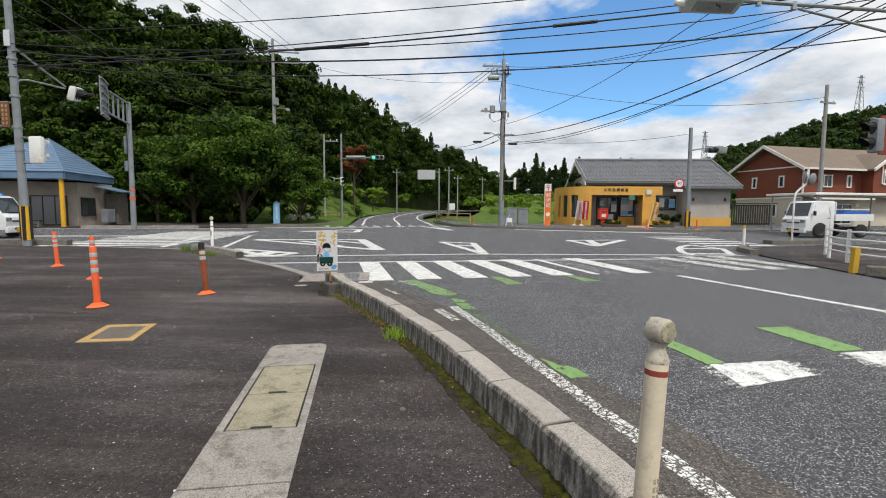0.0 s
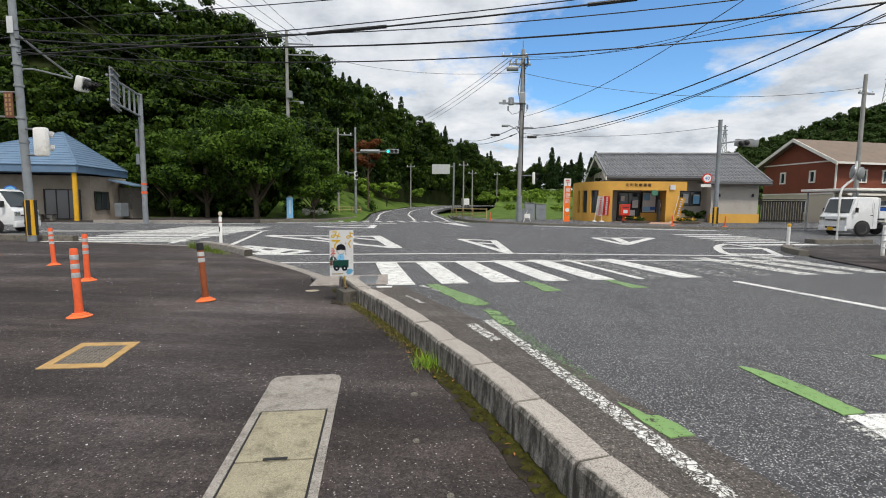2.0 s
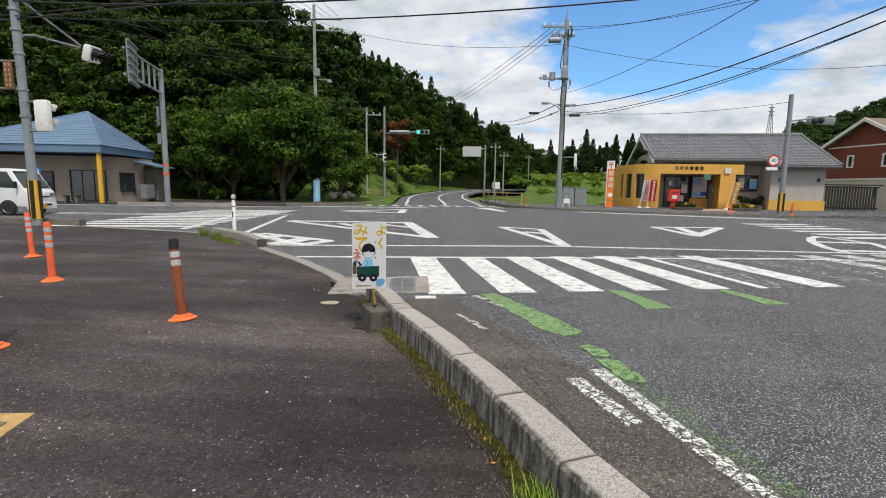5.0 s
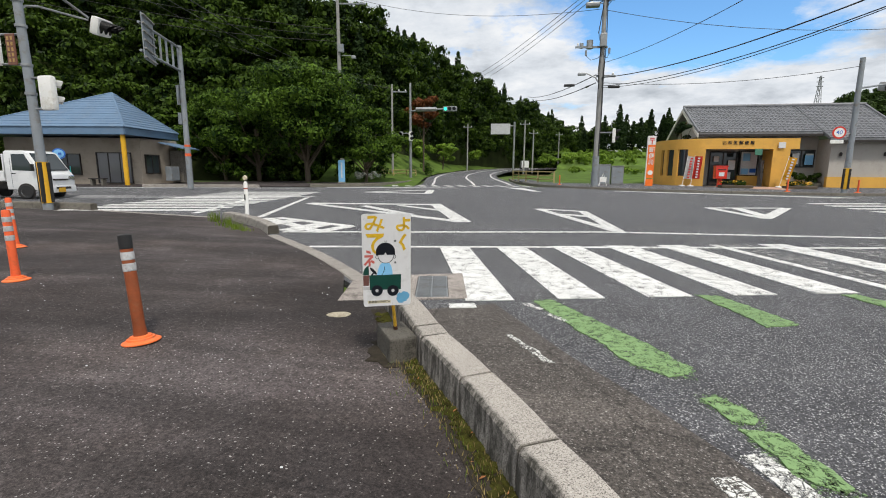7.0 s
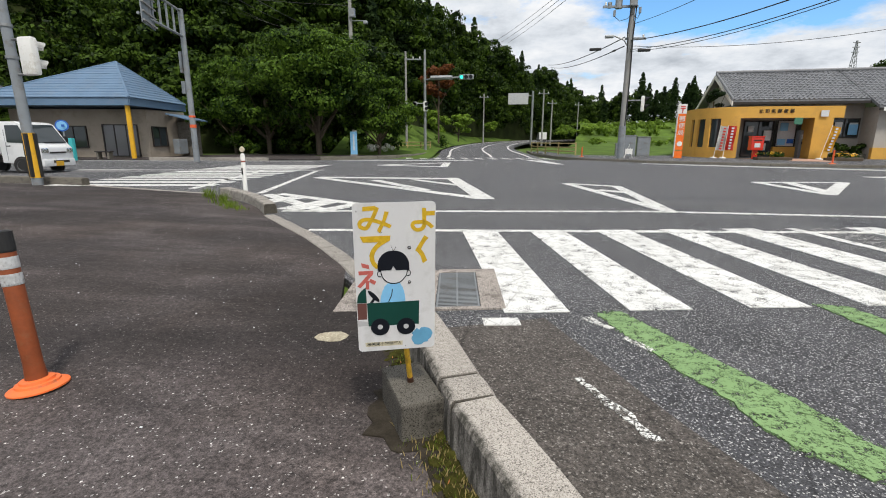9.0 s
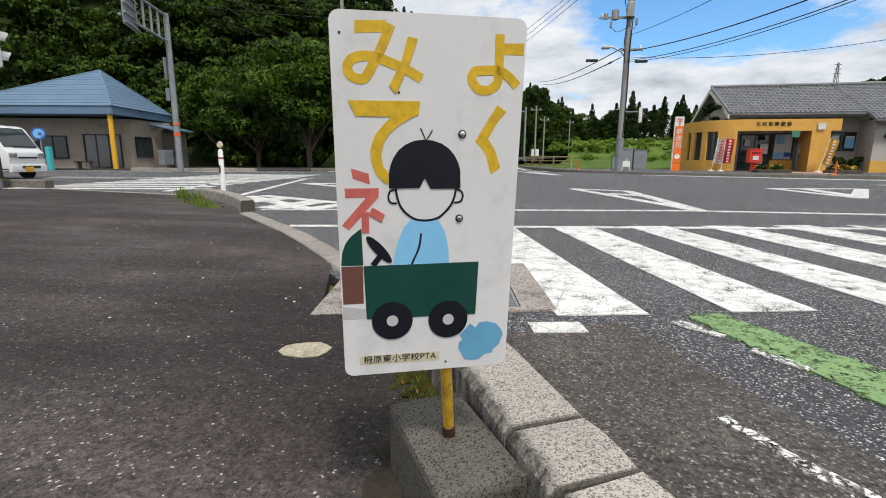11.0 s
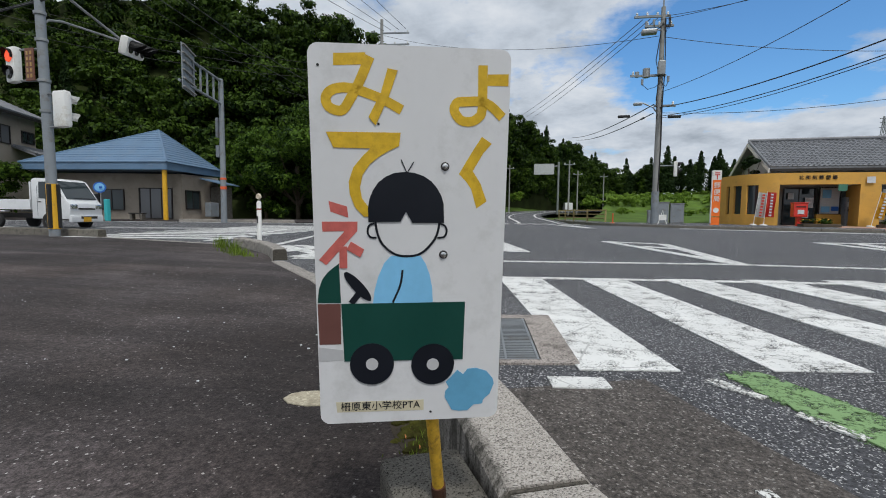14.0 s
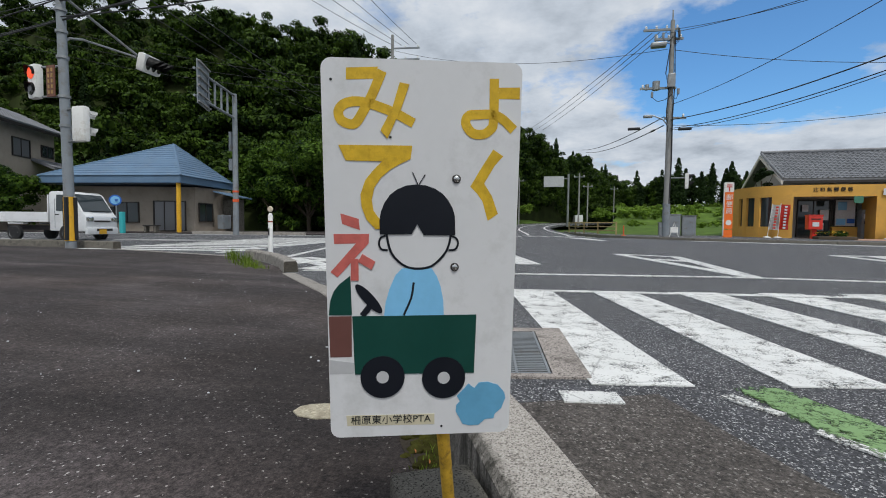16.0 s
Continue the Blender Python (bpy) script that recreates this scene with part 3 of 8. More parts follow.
for off in (-0.3, 2.9, -3.1):
    bm = bmesh.new()
    ribbon(bm, FAR[6:], 0.2, 0.0, 0.006, offset=off, rise=FAR_Z[6:])
    tagged(part("lane_line", bm, M_WHITE), "white lane line curving away along the far road", "road marking", kind="structure")
marking("lane_line", [band((4.38, 10.7), (5.55, 7.45), 0.14), band((5.55, 7.45), (9.2, -3.0), 0.14)], M_WHITE, "white centre line of the main road")
marking("edge_line", [band((-0.09, 7.25), (0.32, 6.05), 0.12), band((0.32, 6.05), (0.72, 4.8), 0.12), band((0.72, 4.8), (1.26, 3.1), 0.12), band((1.26, 3.1), (2.0, -1.0), 0.12)], M_CHIP, "chipped white edge line beside the kerb", rough=0.007)
marking("edge_line", [band((-0.28, 7.05), (-0.02, 6.45), 0.12), band((-1.24, 8.56), (-0.94, 8.08), 0.045), band((-1.15, 9.44), (-1.0, 9.28), 0.06), band((-0.92, 9.15), (-0.80, 8.98), 0.04)], M_CHIP, "remnants of an older white edge line", rough=0.014)
marking("edge_line", [band((-1.82, 9.2), (-1.58, 9.26), 0.13)], M_WHITE, "short white paint patch by the drain")
GREEN_A = [(-1.08, 9.54), (-0.89, 9.62), (-0.62, 9.18), (-0.38, 8.81), (-0.18, 8.45), (-0.05, 8.2), (-0.11, 8.06), (-0.22, 8.01), (-0.42, 8.17), (-0.55, 8.46), (-0.75, 8.85)]
GREEN_B = [(-0.14, 7.77), (-0.02, 7.78), (0.09, 7.61), (0.04, 7.54), (-0.07, 7.55)]
GREEN_C = [(-0.06, 7.46), (0.11, 7.43), (0.21, 7.09), (0.17, 7.04), (0.06, 7.11), (-0.02, 7.31)]


def grown(poly, d):
    c = sum((Vector(p) for p in poly), Vector((0, 0))) / len(poly)
    return [tuple(Vector(p) + (Vector(p) - c).normalized() * d) for p in poly]


marking("green_lane_marking", [grown(GREEN_A, 0.02), grown(GREEN_B, 0.04), grown(GREEN_C, 0.04), band((0.08, 7.2), (0.62, 5.5), 0.14)], M_GREENW, "faded green road paint", piece="patch", rough=0.03)
marking("green_lane_marking", [grown(GREEN_A, -0.01), grown(GREEN_B, 0.01), grown(GREEN_C, 0.01), [(0.55, 10.12), (0.76, 10.14), (1.10, 9.3), (0.80, 9.18)], [(2.02, 10.45), (2.16, 10.5), (2.56, 9.76), (2.24, 9.68)]], M_GREENM, "green road paint patches along the edge line", piece="patch", rough=0.018)
marking("green_lane_marking", [[(3.30, 6.36), (3.68, 6.44), (3.83, 5.58), (3.5, 5.5)], [(1.94, 5.92), (2.01, 5.91), (2.15, 5.71), (2.22, 5.45), (2.29, 5.09), (2.12, 5.02), (2.07, 5.23), (2.01, 5.51)], [(0.74, 5.09), (0.83, 4.97), (0.86, 4.89), (0.94, 4.89), (1.02, 4.79), (1.05, 4.65), (0.9, 4.61), (0.83, 4.73)]], M_GREEN, "green road paint blocks in the lane", piece="patch", rough=0.01)
marking("lane_block", [[(2.14, 5.02), (2.82, 5.18), (2.84, 4.82), (2.12, 4.52)], [(3.5, 5.44), (4.3, 5.62), (4.3, 5.2), (3.62, 5.04)]], M_WHITE, "broad white paint blocks in the lane", piece="patch", rough=0.008)
streaks = []
for a, b in (((2.14, 5.02), (2.12, 4.52)), ((2.82, 5.18), (2.84, 4.82)), ((3.5, 5.44), (3.62, 5.04))):
    for i in range(16):
        c = Vector(a).lerp(Vector(b), random.uniform(0.05, 0.98))
        reach = random.uniform(0.03, 0.13)
        streaks.append(band(c - D2 * reach, c + D2 * reach, random.uniform(0.006, 0.018)))
marking("paint_streaks", streaks, M_CHIP, "thin brushed paint streaks at the block edges", piece="streak", rough=0.002)
marking("parking_line", [band((17.2 + i * 2.7, 36.2), (15.6 + i * 2.7, 42.0), 0.14) for i in range(4)], M_WHITE, "white parking bay lines beside the building")

# ---- kerbs ----
kerb = thing("kerb", pose(0, 0, 0), "weathered grey concrete kerb of separate blocks", "kerb", kind="structure")


def kerb_section(h=0.155):
    return [(-0.106, -0.08), (-0.098, h - 0.024), (-0.084, h - 0.003), (0.082, h), (0.102, h - 0.026), (0.118, -0.08)]


def kerb_run(line, length, parent, material, h=0.155, name="kerb_block", joint=None, cuts=()):
    """Blocks along a line. joint: a place where two blocks meet; cuts: extra joints, as distances past it."""
    pts = [Vector(p) for p in line]
    d = [0.0]
    for a, b in zip(pts, pts[1:]):
        d.append(d[-1] + (b - a).length)

    def at(s):
        for i in range(len(d) - 1):
            if s <= d[i + 1]:
                return pts[i].lerp(pts[i + 1], (s - d[i]) / max(1e-6, d[i + 1] - d[i]))
        return pts[-1]

    s, stops = 0.0, []
    if joint:
        near_i = min(range(len(pts)), key=lambda i: (pts[i] - Vector(joint)).length)
        stops = [d[near_i] + k * length for k in range(-40, 7)] + [d[near_i] + c for c in cuts]
        stops = sorted(v for v in stops if 0.1 < v < d[-1] - 0.1)
    while s < d[-1] - 0.1:
        e = min([v for v in stops if v > s + 0.02] + [d[-1]]) if joint else min(d[-1], s + length)
        a, b = at(s + 0.004), at(e - 0.004)
        v = (b - a)
        bm2 = bmesh.new()
        rows = []
        for k in range(4):
            t = k / 3
            row = []
            for x, z in kerb_section(h + random.uniform(-0.003, 0.003)):
                end = 0.006 if k in (0, 3) and z > h * 0.8 else 0
                row.append(bm2.verts.new((x * (1 - end * 3), t * v.length + (end if k == 0 else -end), z - end)))
            rows.append(row)
        for p, q in zip(rows, rows[1:]):
            for i in range(5):
                bm2.faces.new((p[i], p[i + 1], q[i + 1], q[i]))
        bm2.faces.new(rows[0])
        bm2.faces.new(rows[-1][::-1])
        bmesh.ops.recalc_face_normals(bm2, faces=bm2.faces)
        o = part(name, bm2, material, parent)
        yaw = math.degrees(math.atan2(v.y, v.x)) - 90
        o.matrix_basis = pose(a.x, a.y, random.uniform(-0.004, 0.004), 0, 0, yaw)
        if name == "kerb_block":
            bm2 = bmesh.new()
            face = [[bm2.verts.new((x * 0.95, y, z - (0.010 if z > 0 else 0))) for x, z in kerb_section(h)] for y in (-0.009, 0.001)]
            bm2.faces.new(face[0])
            bm2.faces.new(face[1][::-1])
            for i in range(6):
                bm2.faces.new((face[0][i], face[1][i], face[1][(i + 1) % 6], face[0][(i + 1) % 6]))
            bmesh.ops.recalc_face_normals(bm2, faces=bm2.faces)
            part("mortar_joint", bm2, M_BLOCK, parent).matrix_basis = pose(a.x, a.y, 0, 0, 0, yaw)
        s = e


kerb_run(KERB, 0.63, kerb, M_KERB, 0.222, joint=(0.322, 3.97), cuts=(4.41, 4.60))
stub = thing("kerb_stub", pose(0, 0, 0), "mossy raised concrete kerb with grass along it", "kerb", kind="structure")
kerb_run([(-5.95, 13.15), (-6.7, 14.0), (-7.6, 14.75), (-8.5, 15.35)], 0.7, stub, M_CONC, 0.17)
stub = thing("kerb_stub", pose(0, 0, 0), "mossy raised concrete kerb beside the signal pole", "kerb", kind="structure")
kerb_run([(-13.5, 16.35), (-15.2, 16.5), (-17, 16.3), (-20, 15.8), (-25, 14.7), (-32, 12.8)], 0.8, stub, M_CONCD, 0.2)
flush = thing("flush_kerb", pose(0, 0, 0.0), "flat pale concrete edging flush with the asphalt", "kerb", kind="structure")
kerb_run([(-2.95, 9.95), (-3.4, 10.5), (-4.2, 11.4), (-5.0, 12.15), (-5.9, 13.0)], 0.7, flush, M_CONC, 0.018, "edging_block")
flush = thing("flush_kerb", pose(0, 0, 0.0), "flat pale concrete edging flush with the asphalt", "kerb", kind="structure")
kerb_run([(-8.9, 15.45), (-9.8, 15.6), (-13.5, 16.3)], 0.7, flush, M_CONC, 0.012, "edging_block")
far_kerb = thing("far_kerb", pose(0, 0, 0), "low concrete kerb round the far pavement", "kerb", kind="structure")
kerb_run([(-24.8, 30.0), (-22.5, 30.6), (-20.0, 31.3), (-18.0, 31.7)], 1.2, far_kerb, M_CONC, 0.18)
kerb_run([(-15.5, 33.4), (-13.2, 35.5), (-12.2, 38.2), (-11.8, 43), (-13, 52), (-14.2, 62), (-14.6, 78)], 2.0, far_kerb, M_CONCD, 0.2)
far_kerb = thing("far_kerb", pose(0, 0, 0), "low dark kerb along the pavement in front of the building", "kerb", kind="structure")
kerb_run([(-4.3, 62), (-3.2, 50), (-1.2, 42), (0.8, 38.2), (3.6, 35.8), (9, 33.6), (14.9, 32.8), (17, 33.6)], 1.5, far_kerb, M_CONCD, 0.14)

# pavements beyond the junction
bm = bmesh.new()
prism(bm, [(-3.9, 58), (-1.0, 42.2), (0.9, 38.5), (3.7, 36.0), (9, 33.8), (14.9, 33.0), (17, 33.8), (60, 45.5), (60, 60), (30, 60), (14, 52), (4, 46), (0.5, 47), (-2.6, 60)], -0.2, 0.10)
tagged(part("pavement_north", bm, M_ROAD), "grey asphalt pavement and parking in front of the yellow building", "pavement", kind="structure")
bm = bmesh.new()
prism(bm, [(-24.8, 30.2), (-18, 31.9), (-15.5, 33.6), (-13.4, 35.6), (-12.4, 38.3), (-12.0, 43), (-14, 46), (-22, 44), (-30, 36), (-48, 31), (-60, 28), (-60, 20.8)], -0.2, 0.06)
tagged(part("pavement_west", bm, M_YARD), "dark asphalt apron in front of the blue-roofed house", "pavement", kind="structure")
bm = bmesh.new()
prism(bm, [(8.3, 11.0), (8.8, 15.2), (9.7, 17.8), (11.6, 19.2), (15, 20.7), (40, 27.5), (40, 12), (14, 4), (14, -10)], -0.2, 0.02)
tagged(part("pavement_east", bm, M_YARD), "dark asphalt corner pavement", "pavement", kind="structure")
bm = bmesh.new()
kerb_line = [(8.9, 15.9), (9.12, 16.8), (9.45, 17.6), (9.95, 18.25)]
ribbon(bm, kerb_line, 0.26, -0.05, 0.15)
island = tagged(part("corner_kerb", bm, M_CONCD), "short mossy concrete corner kerb", "kerb", kind="structure")

# ---- vegetation ----
RNG = np.random.default_rng(7)


def rand_dirs(n, up=0.0):
    v = RNG.normal(size=(n, 3))
    v[:, 2] += up
    return v / np.linalg.norm(v, axis=1, keepdims=True)


def leaf_quads(points, normals, size, jitter=0.36, aspect=0.6):
    """Small four-cornered leaf clumps at points, facing roughly along the normals."""
    n = len(points)
    nn = normals + RNG.normal(size=(n, 3)) * jitter
    nn /= np.linalg.norm(nn, axis=1, keepdims=True) + 1e-9
    t = np.cross(nn, rand_dirs(n))
    t /= np.linalg.norm(t, axis=1, keepdims=True) + 1e-9
    b = np.cross(nn, t)
    s = size * RNG.uniform(0.55, 1.35, (n, 1))
    w = s * aspect
    q = np.stack([points - t * s, points - b * w * 0.9 + t * s * 0.1 + nn * s * 0.15, points + t * s, points + b * w - t * s * 0.1 + nn * s * 0.15], axis=1)
    return q.reshape(-1, 3)


def quads_mesh(name, verts, material):
    me = bpy.data.meshes.new(name)
    n = len(verts)
    me.vertices.add(n)
    me.vertices.foreach_set("co", verts.astype(np.float32).ravel())
    me.loops.add(n)
    me.loops.foreach_set("vertex_index", np.arange(n, dtype=np.int32))
    me.polygons.add(n // 4)
    me.polygons.foreach_set("loop_start", np.arange(0, n, 4, dtype=np.int32))
    me.polygons.foreach_set("loop_total", np.full(n // 4, 4, dtype=np.int32))
    me.update(calc_edges=True)
    me.materials.append(material)
    return me


def crown(radius, height, clumps, per, size, up=0.25, flat=0.75, shade=0):
    """A broad crown of overlapping leaf clumps, base at z = 0."""
    out = []
    for _ in range(clumps):
        d = rand_dirs(1, up)[0]
        c = d * np.array([radius, radius, height / 2]) * RNG.uniform(0.45, 0.85) + np.array([0, 0, height / 2])
        r = radius * RNG.uniform(0.26, 0.42)
        dirs = rand_dirs(per, 0.55)
        pts = c + dirs * r * RNG.uniform(0.75, 1.08, (per, 1)) * np.array([1, 1, flat])
        out.append(leaf_quads(pts, dirs, size))
        inner = rand_dirs(max(6, per // 10))
        out.append(leaf_quads(c + inner * r * RNG.uniform(0.3, 0.62, (len(inner), 1)), inner, min(r * 0.36, size * 2.3), 0.5, 0.8))
    return np.concatenate(out)


def conifer(radius, height, per, size):
    t = RNG.uniform(0, 1, per) ** 0.8
    a = RNG.uniform(0, math.tau, per)
    tier = 1 + 0.28 * np.sin(t * 40)
    r = radius * (1 - t) ** 0.8 * tier * RNG.uniform(0.55, 1.05, per) + 0.08
    pts = np.stack([r * np.cos(a), r * np.sin(a), t * height], axis=1)
    nrm = np.stack([np.cos(a), np.sin(a), np.full(per, 0.25)], axis=1)
    core = np.arange(0.05, 0.8, 0.07)
    cp = np.stack([core * 0, core * 0, core * height], axis=1).repeat(3, axis=0)
    cores = leaf_quads(cp, rand_dirs(len(cp)) * np.array([1, 1, 0.1]), radius * 0.42, 0.2, 0.9)
    return np.concatenate([leaf_quads(pts, nrm, size, 0.6, 0.5), cores])


def place(proto, x, y, z, s, sz, turn):
    c, k = math.cos(turn), math.sin(turn)
    v = proto * np.array([s, s, sz])
    return np.stack([v[:, 0] * c - v[:, 1] * k + x, v[:, 0] * k + v[:, 1] * c + y, v[:, 2] + z], axis=1)


HILL = [((-120, 22), (-128, 56, 36)), ((-90, 32), (-98, 62, 33)), ((-60, 39), (-69, 63, 32)), ((-40, 43), (-47, 64, 27.5)), ((-28, 47), (-36, 66, 23)), ((-21, 51), (-25.5, 70, 18.5)), ((-19.5, 62), (-19.6, 82, 16.5)),
        ((-19, 80), (-15.0, 99, 15)), ((-15, 102), (-7.0, 122, 13.6)), ((-5, 124), (0.2, 140, 11)), ((4, 138), (7.0, 157, 8)), ((9, 150), (9, 172, 2.5))]


def hill_at(u, v):
    i = min(int(u), len(HILL) - 2)
    t = u - i
    f = Vector(HILL[i][0]).lerp(Vector(HILL[i + 1][0]), t)
    r = Vector(HILL[i][1]).lerp(Vector(HILL[i + 1][1]), t)
    p = f.lerp(r.xy, v)
    k = min(v, 1.0)
    z = r.z * (k ** 1.05) - max(0, v - 1) * 14
    return Vector((p.x, p.y, z - 0.06 + 0.8 * noise.noise(Vector((p.x * 0.1, p.y * 0.1, 0))) * min(1, k * 3)))


bm = bmesh.new()
grid = [[bm.verts.new(hill_at(u / 4, v / 10)) for v in range(0, 16)] for u in range(0, 4 * (len(HILL) - 1) + 1)]
for a, b in zip(grid, grid[1:]):
    for i in range(15):
        bm.faces.new((a[i], a[i + 1], b[i + 1], b[i]))
bmesh.ops.recalc_face_normals(bm, faces=bm.faces)
tagged(part("hillside", bm, M_SOIL, smooth=True), "steep wooded hillside", "hill", kind="structure")

broad = [crown(2.7 + 0.3 * (i % 3), 4.8 + i * 0.3, 12, 116, 0.19, flat=0.62) for i in range(5)]
firs = [conifer(1.6, 6.6 + i * 0.7, 640, 0.22) for i in range(3)]
wood, needles = [], []
for u in np.arange(1.1, len(HILL) - 1.05, 0.135):
    for v in np.arange(0.03, 1.06, 0.15):
        uu, vv = u + RNG.uniform(-0.06, 0.06), v + RNG.uniform(-0.06, 0.06)
        p = hill_at(max(0, uu), max(0.0, vv))
        s = RNG.uniform(0.8, 1.35)
        is_fir = RNG.uniform() < (0.04 if uu < 3.6 else 0.2 if uu < 5 else 0.6 if uu < 8.4 else 0.55)
        if 5.6 < uu < 9 and vv < 0.3:
            continue
        if uu > 6.0:
            q = hill_at(uu + RNG.uniform(-0.08, 0.08), max(0.0, vv + RNG.uniform(-0.08, 0.08)))
            wood.append(place(broad[RNG.integers(5)], q.x, q.y, q.z - 0.5, s * 0.9, s * RNG.uniform(0.8, 1.1), RNG.uniform(0, 6)))
        if is_fir:
            needles.append(place(firs[RNG.integers(3)], p.x, p.y, p.z, s * 0.9, s * RNG.uniform(0.6, 0.95), RNG.uniform(0, 6)))
        else:
            wood.append(place(broad[RNG.integers(5)], p.x, p.y, p.z - 0.5, s, s * RNG.uniform(0.85, 1.2), RNG.uniform(0, 6)))
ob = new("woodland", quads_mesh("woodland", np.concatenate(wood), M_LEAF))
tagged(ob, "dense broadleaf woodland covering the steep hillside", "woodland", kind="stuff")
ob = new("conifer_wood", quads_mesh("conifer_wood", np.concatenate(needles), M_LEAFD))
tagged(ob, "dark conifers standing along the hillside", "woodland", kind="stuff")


def tree(name, x, y, z, radius, height, base, clumps, per, size, material, label, limbs=6):
    t = thing(name, pose(x, y, z), label, "tree")
    bm2 = bmesh.new()
    lean = RNG.uniform(-0.2, 0.2, 2)
    top = Vector((lean[0], lean[1], base + height * 0.45))
    bent(bm2, [(0, 0, -0.1), (lean[0] * 0.3, lean[1] * 0.3, base * 0.6), top], max(0.05, radius * 0.045), 8)
    for i in range(limbs):
        a = i * math.tau / limbs + RNG.uniform(-0.4, 0.4)
        q = Vector((math.cos(a) * radius * 0.7, math.sin(a) * radius * 0.7, base + height * RNG.uniform(0.3, 0.7)))
        tube(bm2, Vector((lean[0] * 0.3, lean[1] * 0.3, base * RNG.uniform(0.6, 1.0))), q, max(0.03, radius * 0.022), 0.015, 6)
    part("trunk", bm2, M_BARK, t)
    v = crown(radius, height, clumps, per, size, flat=0.42)
    v[:, 2] += base
    o = new("crown", quads_mesh("crown", v, material))
    o.parent = t
    return t


def bush(name, x, y, z, radius, height, material, label, clumps=7, per=90, size=0.09, category="shrub"):
    v = crown(radius, height, clumps, per, size)
    o = new(name, quads_mesh(name, v, material))
    o.matrix_basis = pose(x, y, z)
    return tagged(o, label, category)


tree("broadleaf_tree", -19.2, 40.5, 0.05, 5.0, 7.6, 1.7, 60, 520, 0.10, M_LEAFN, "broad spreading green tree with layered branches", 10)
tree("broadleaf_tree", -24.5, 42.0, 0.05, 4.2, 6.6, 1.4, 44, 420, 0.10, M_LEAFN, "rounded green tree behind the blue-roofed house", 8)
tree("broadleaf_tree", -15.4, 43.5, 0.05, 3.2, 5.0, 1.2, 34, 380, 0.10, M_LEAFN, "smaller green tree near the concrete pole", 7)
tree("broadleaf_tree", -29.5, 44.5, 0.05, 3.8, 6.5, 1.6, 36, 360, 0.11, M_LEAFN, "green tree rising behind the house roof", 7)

# ---- materials of the buildings and things ----
M_OCHRE = surface("ochre_render", (0.66, 0.37, 0.075), 0.8, 0, 0.08, 0.8, 50, 0.25, (0.52, 0.30, 0.08))
M_GREYW = surface("grey_render", (0.40, 0.375, 0.345), 0.85, 0, 0.07, 0.6, 60, 0.25, (0.33, 0.30, 0.27))
M_TANW = surface("tan_render", (0.36, 0.31, 0.255), 0.85, 0, 0.12, 0.7, 50, 0.25, (0.25, 0.215, 0.17))
M_BRICKW = surface("red_brown_siding", (0.20, 0.055, 0.030), 0.75, 0, 0.14, 1.2, 40, 0.2, (0.15, 0.045, 0.03))
M_CREAMW = surface("cream_siding", (0.55, 0.49, 0.40), 0.8, 0, 0.06, 0.8, 40, 0.2)
M_TRIM = surface("white_trim", (0.74, 0.71, 0.66), 0.6, 0, 0.06, 2, 50, 0.1)
M_TILE = surface("grey_roof_tile", (0.19, 0.195, 0.21), 0.36, 0.0, 0.22, 1.6, 30, 0.3, (0.12, 0.12, 0.12))
M_SHINGLE = surface("brown_shingle", (0.20, 0.155, 0.125), 0.9, 0, 0.15, 1.0, 30, 0.4, (0.14, 0.11, 0.09))
M_BLUER = surface("blue_metal_roof", (0.125, 0.205, 0.315), 0.5, 0.1, 0.14, 0.7, 30, 0.1, (0.16, 0.22, 0.30))
M_DARKF = surface("dark_bronze_frame", (0.035, 0.03, 0.028), 0.5, 0.2, 0.1, 4, 50, 0.05)
M_YELLOW = surface("yellow_paint", (0.72, 0.40, 0.02), 0.5, 0, 0.1, 3, 50, 0.1, (0.5, 0.28, 0.04))
M_GLASS = glass("window_glass")
M_GLASSL = glass("curtained_glass", (0.16, 0.16, 0.17), 0.08)
M_TYRE = surface("tyre_rubber", (0.022, 0.022, 0.023), 0.8, 0, 0.2, 8, 60, 0.2)
M_CARW = surface("white_car_paint", (0.74, 0.75, 0.76), 0.28, 0, 0.03, 2, 50, 0.0, coat=0.5)
M_CHROME = surface("bright_metal", (0.6, 0.6, 0.6), 0.22, 0.95, 0.08, 5, 60, 0.03)
M_BLUE = surface("blue_enamel", (0.03, 0.13, 0.50), 0.4, 0, 0.06, 4, 60, 0.03)
M_LBLUE = surface("light_blue_sheet", (0.22, 0.50, 0.78), 0.5, 0, 0.06, 6, 70, 0.05, (0.17, 0.42, 0.68))
M_SIGNG = surface("dark_green_plate", (0.06, 0.19, 0.13), 0.5, 0, 0.1, 6, 60, 0.03)
M_TEAL = surface("teal_paint", (0.05, 0.42, 0.45), 0.45, 0, 0.08, 4, 60, 0.03)
M_WOODR = surface("weathered_timber", (0.36, 0.29, 0.13), 0.85, 0, 0.2, 3, 40, 0.4, stretch=(1, 1, 0.3))
M_ORANGES = surface("orange_panel", (0.85, 0.17, 0.02), 0.45, 0, 0.04, 3, 50, 0.02)
M_PAPER = surface("paper_notice", (0.62, 0.64, 0.66), 0.7, 0, 0.1, 9, 60, 0.0)
M_LAMPOFF = glass("dark_lens", (0.02, 0.02, 0.025), 0.2)
M_REDLAMP = glow("red_lamp", (1.0, 0.10, 0.03), 1.1)
M_GREENLAMP = glow("green_lamp", (0.05, 1.0, 0.65), 1.6)
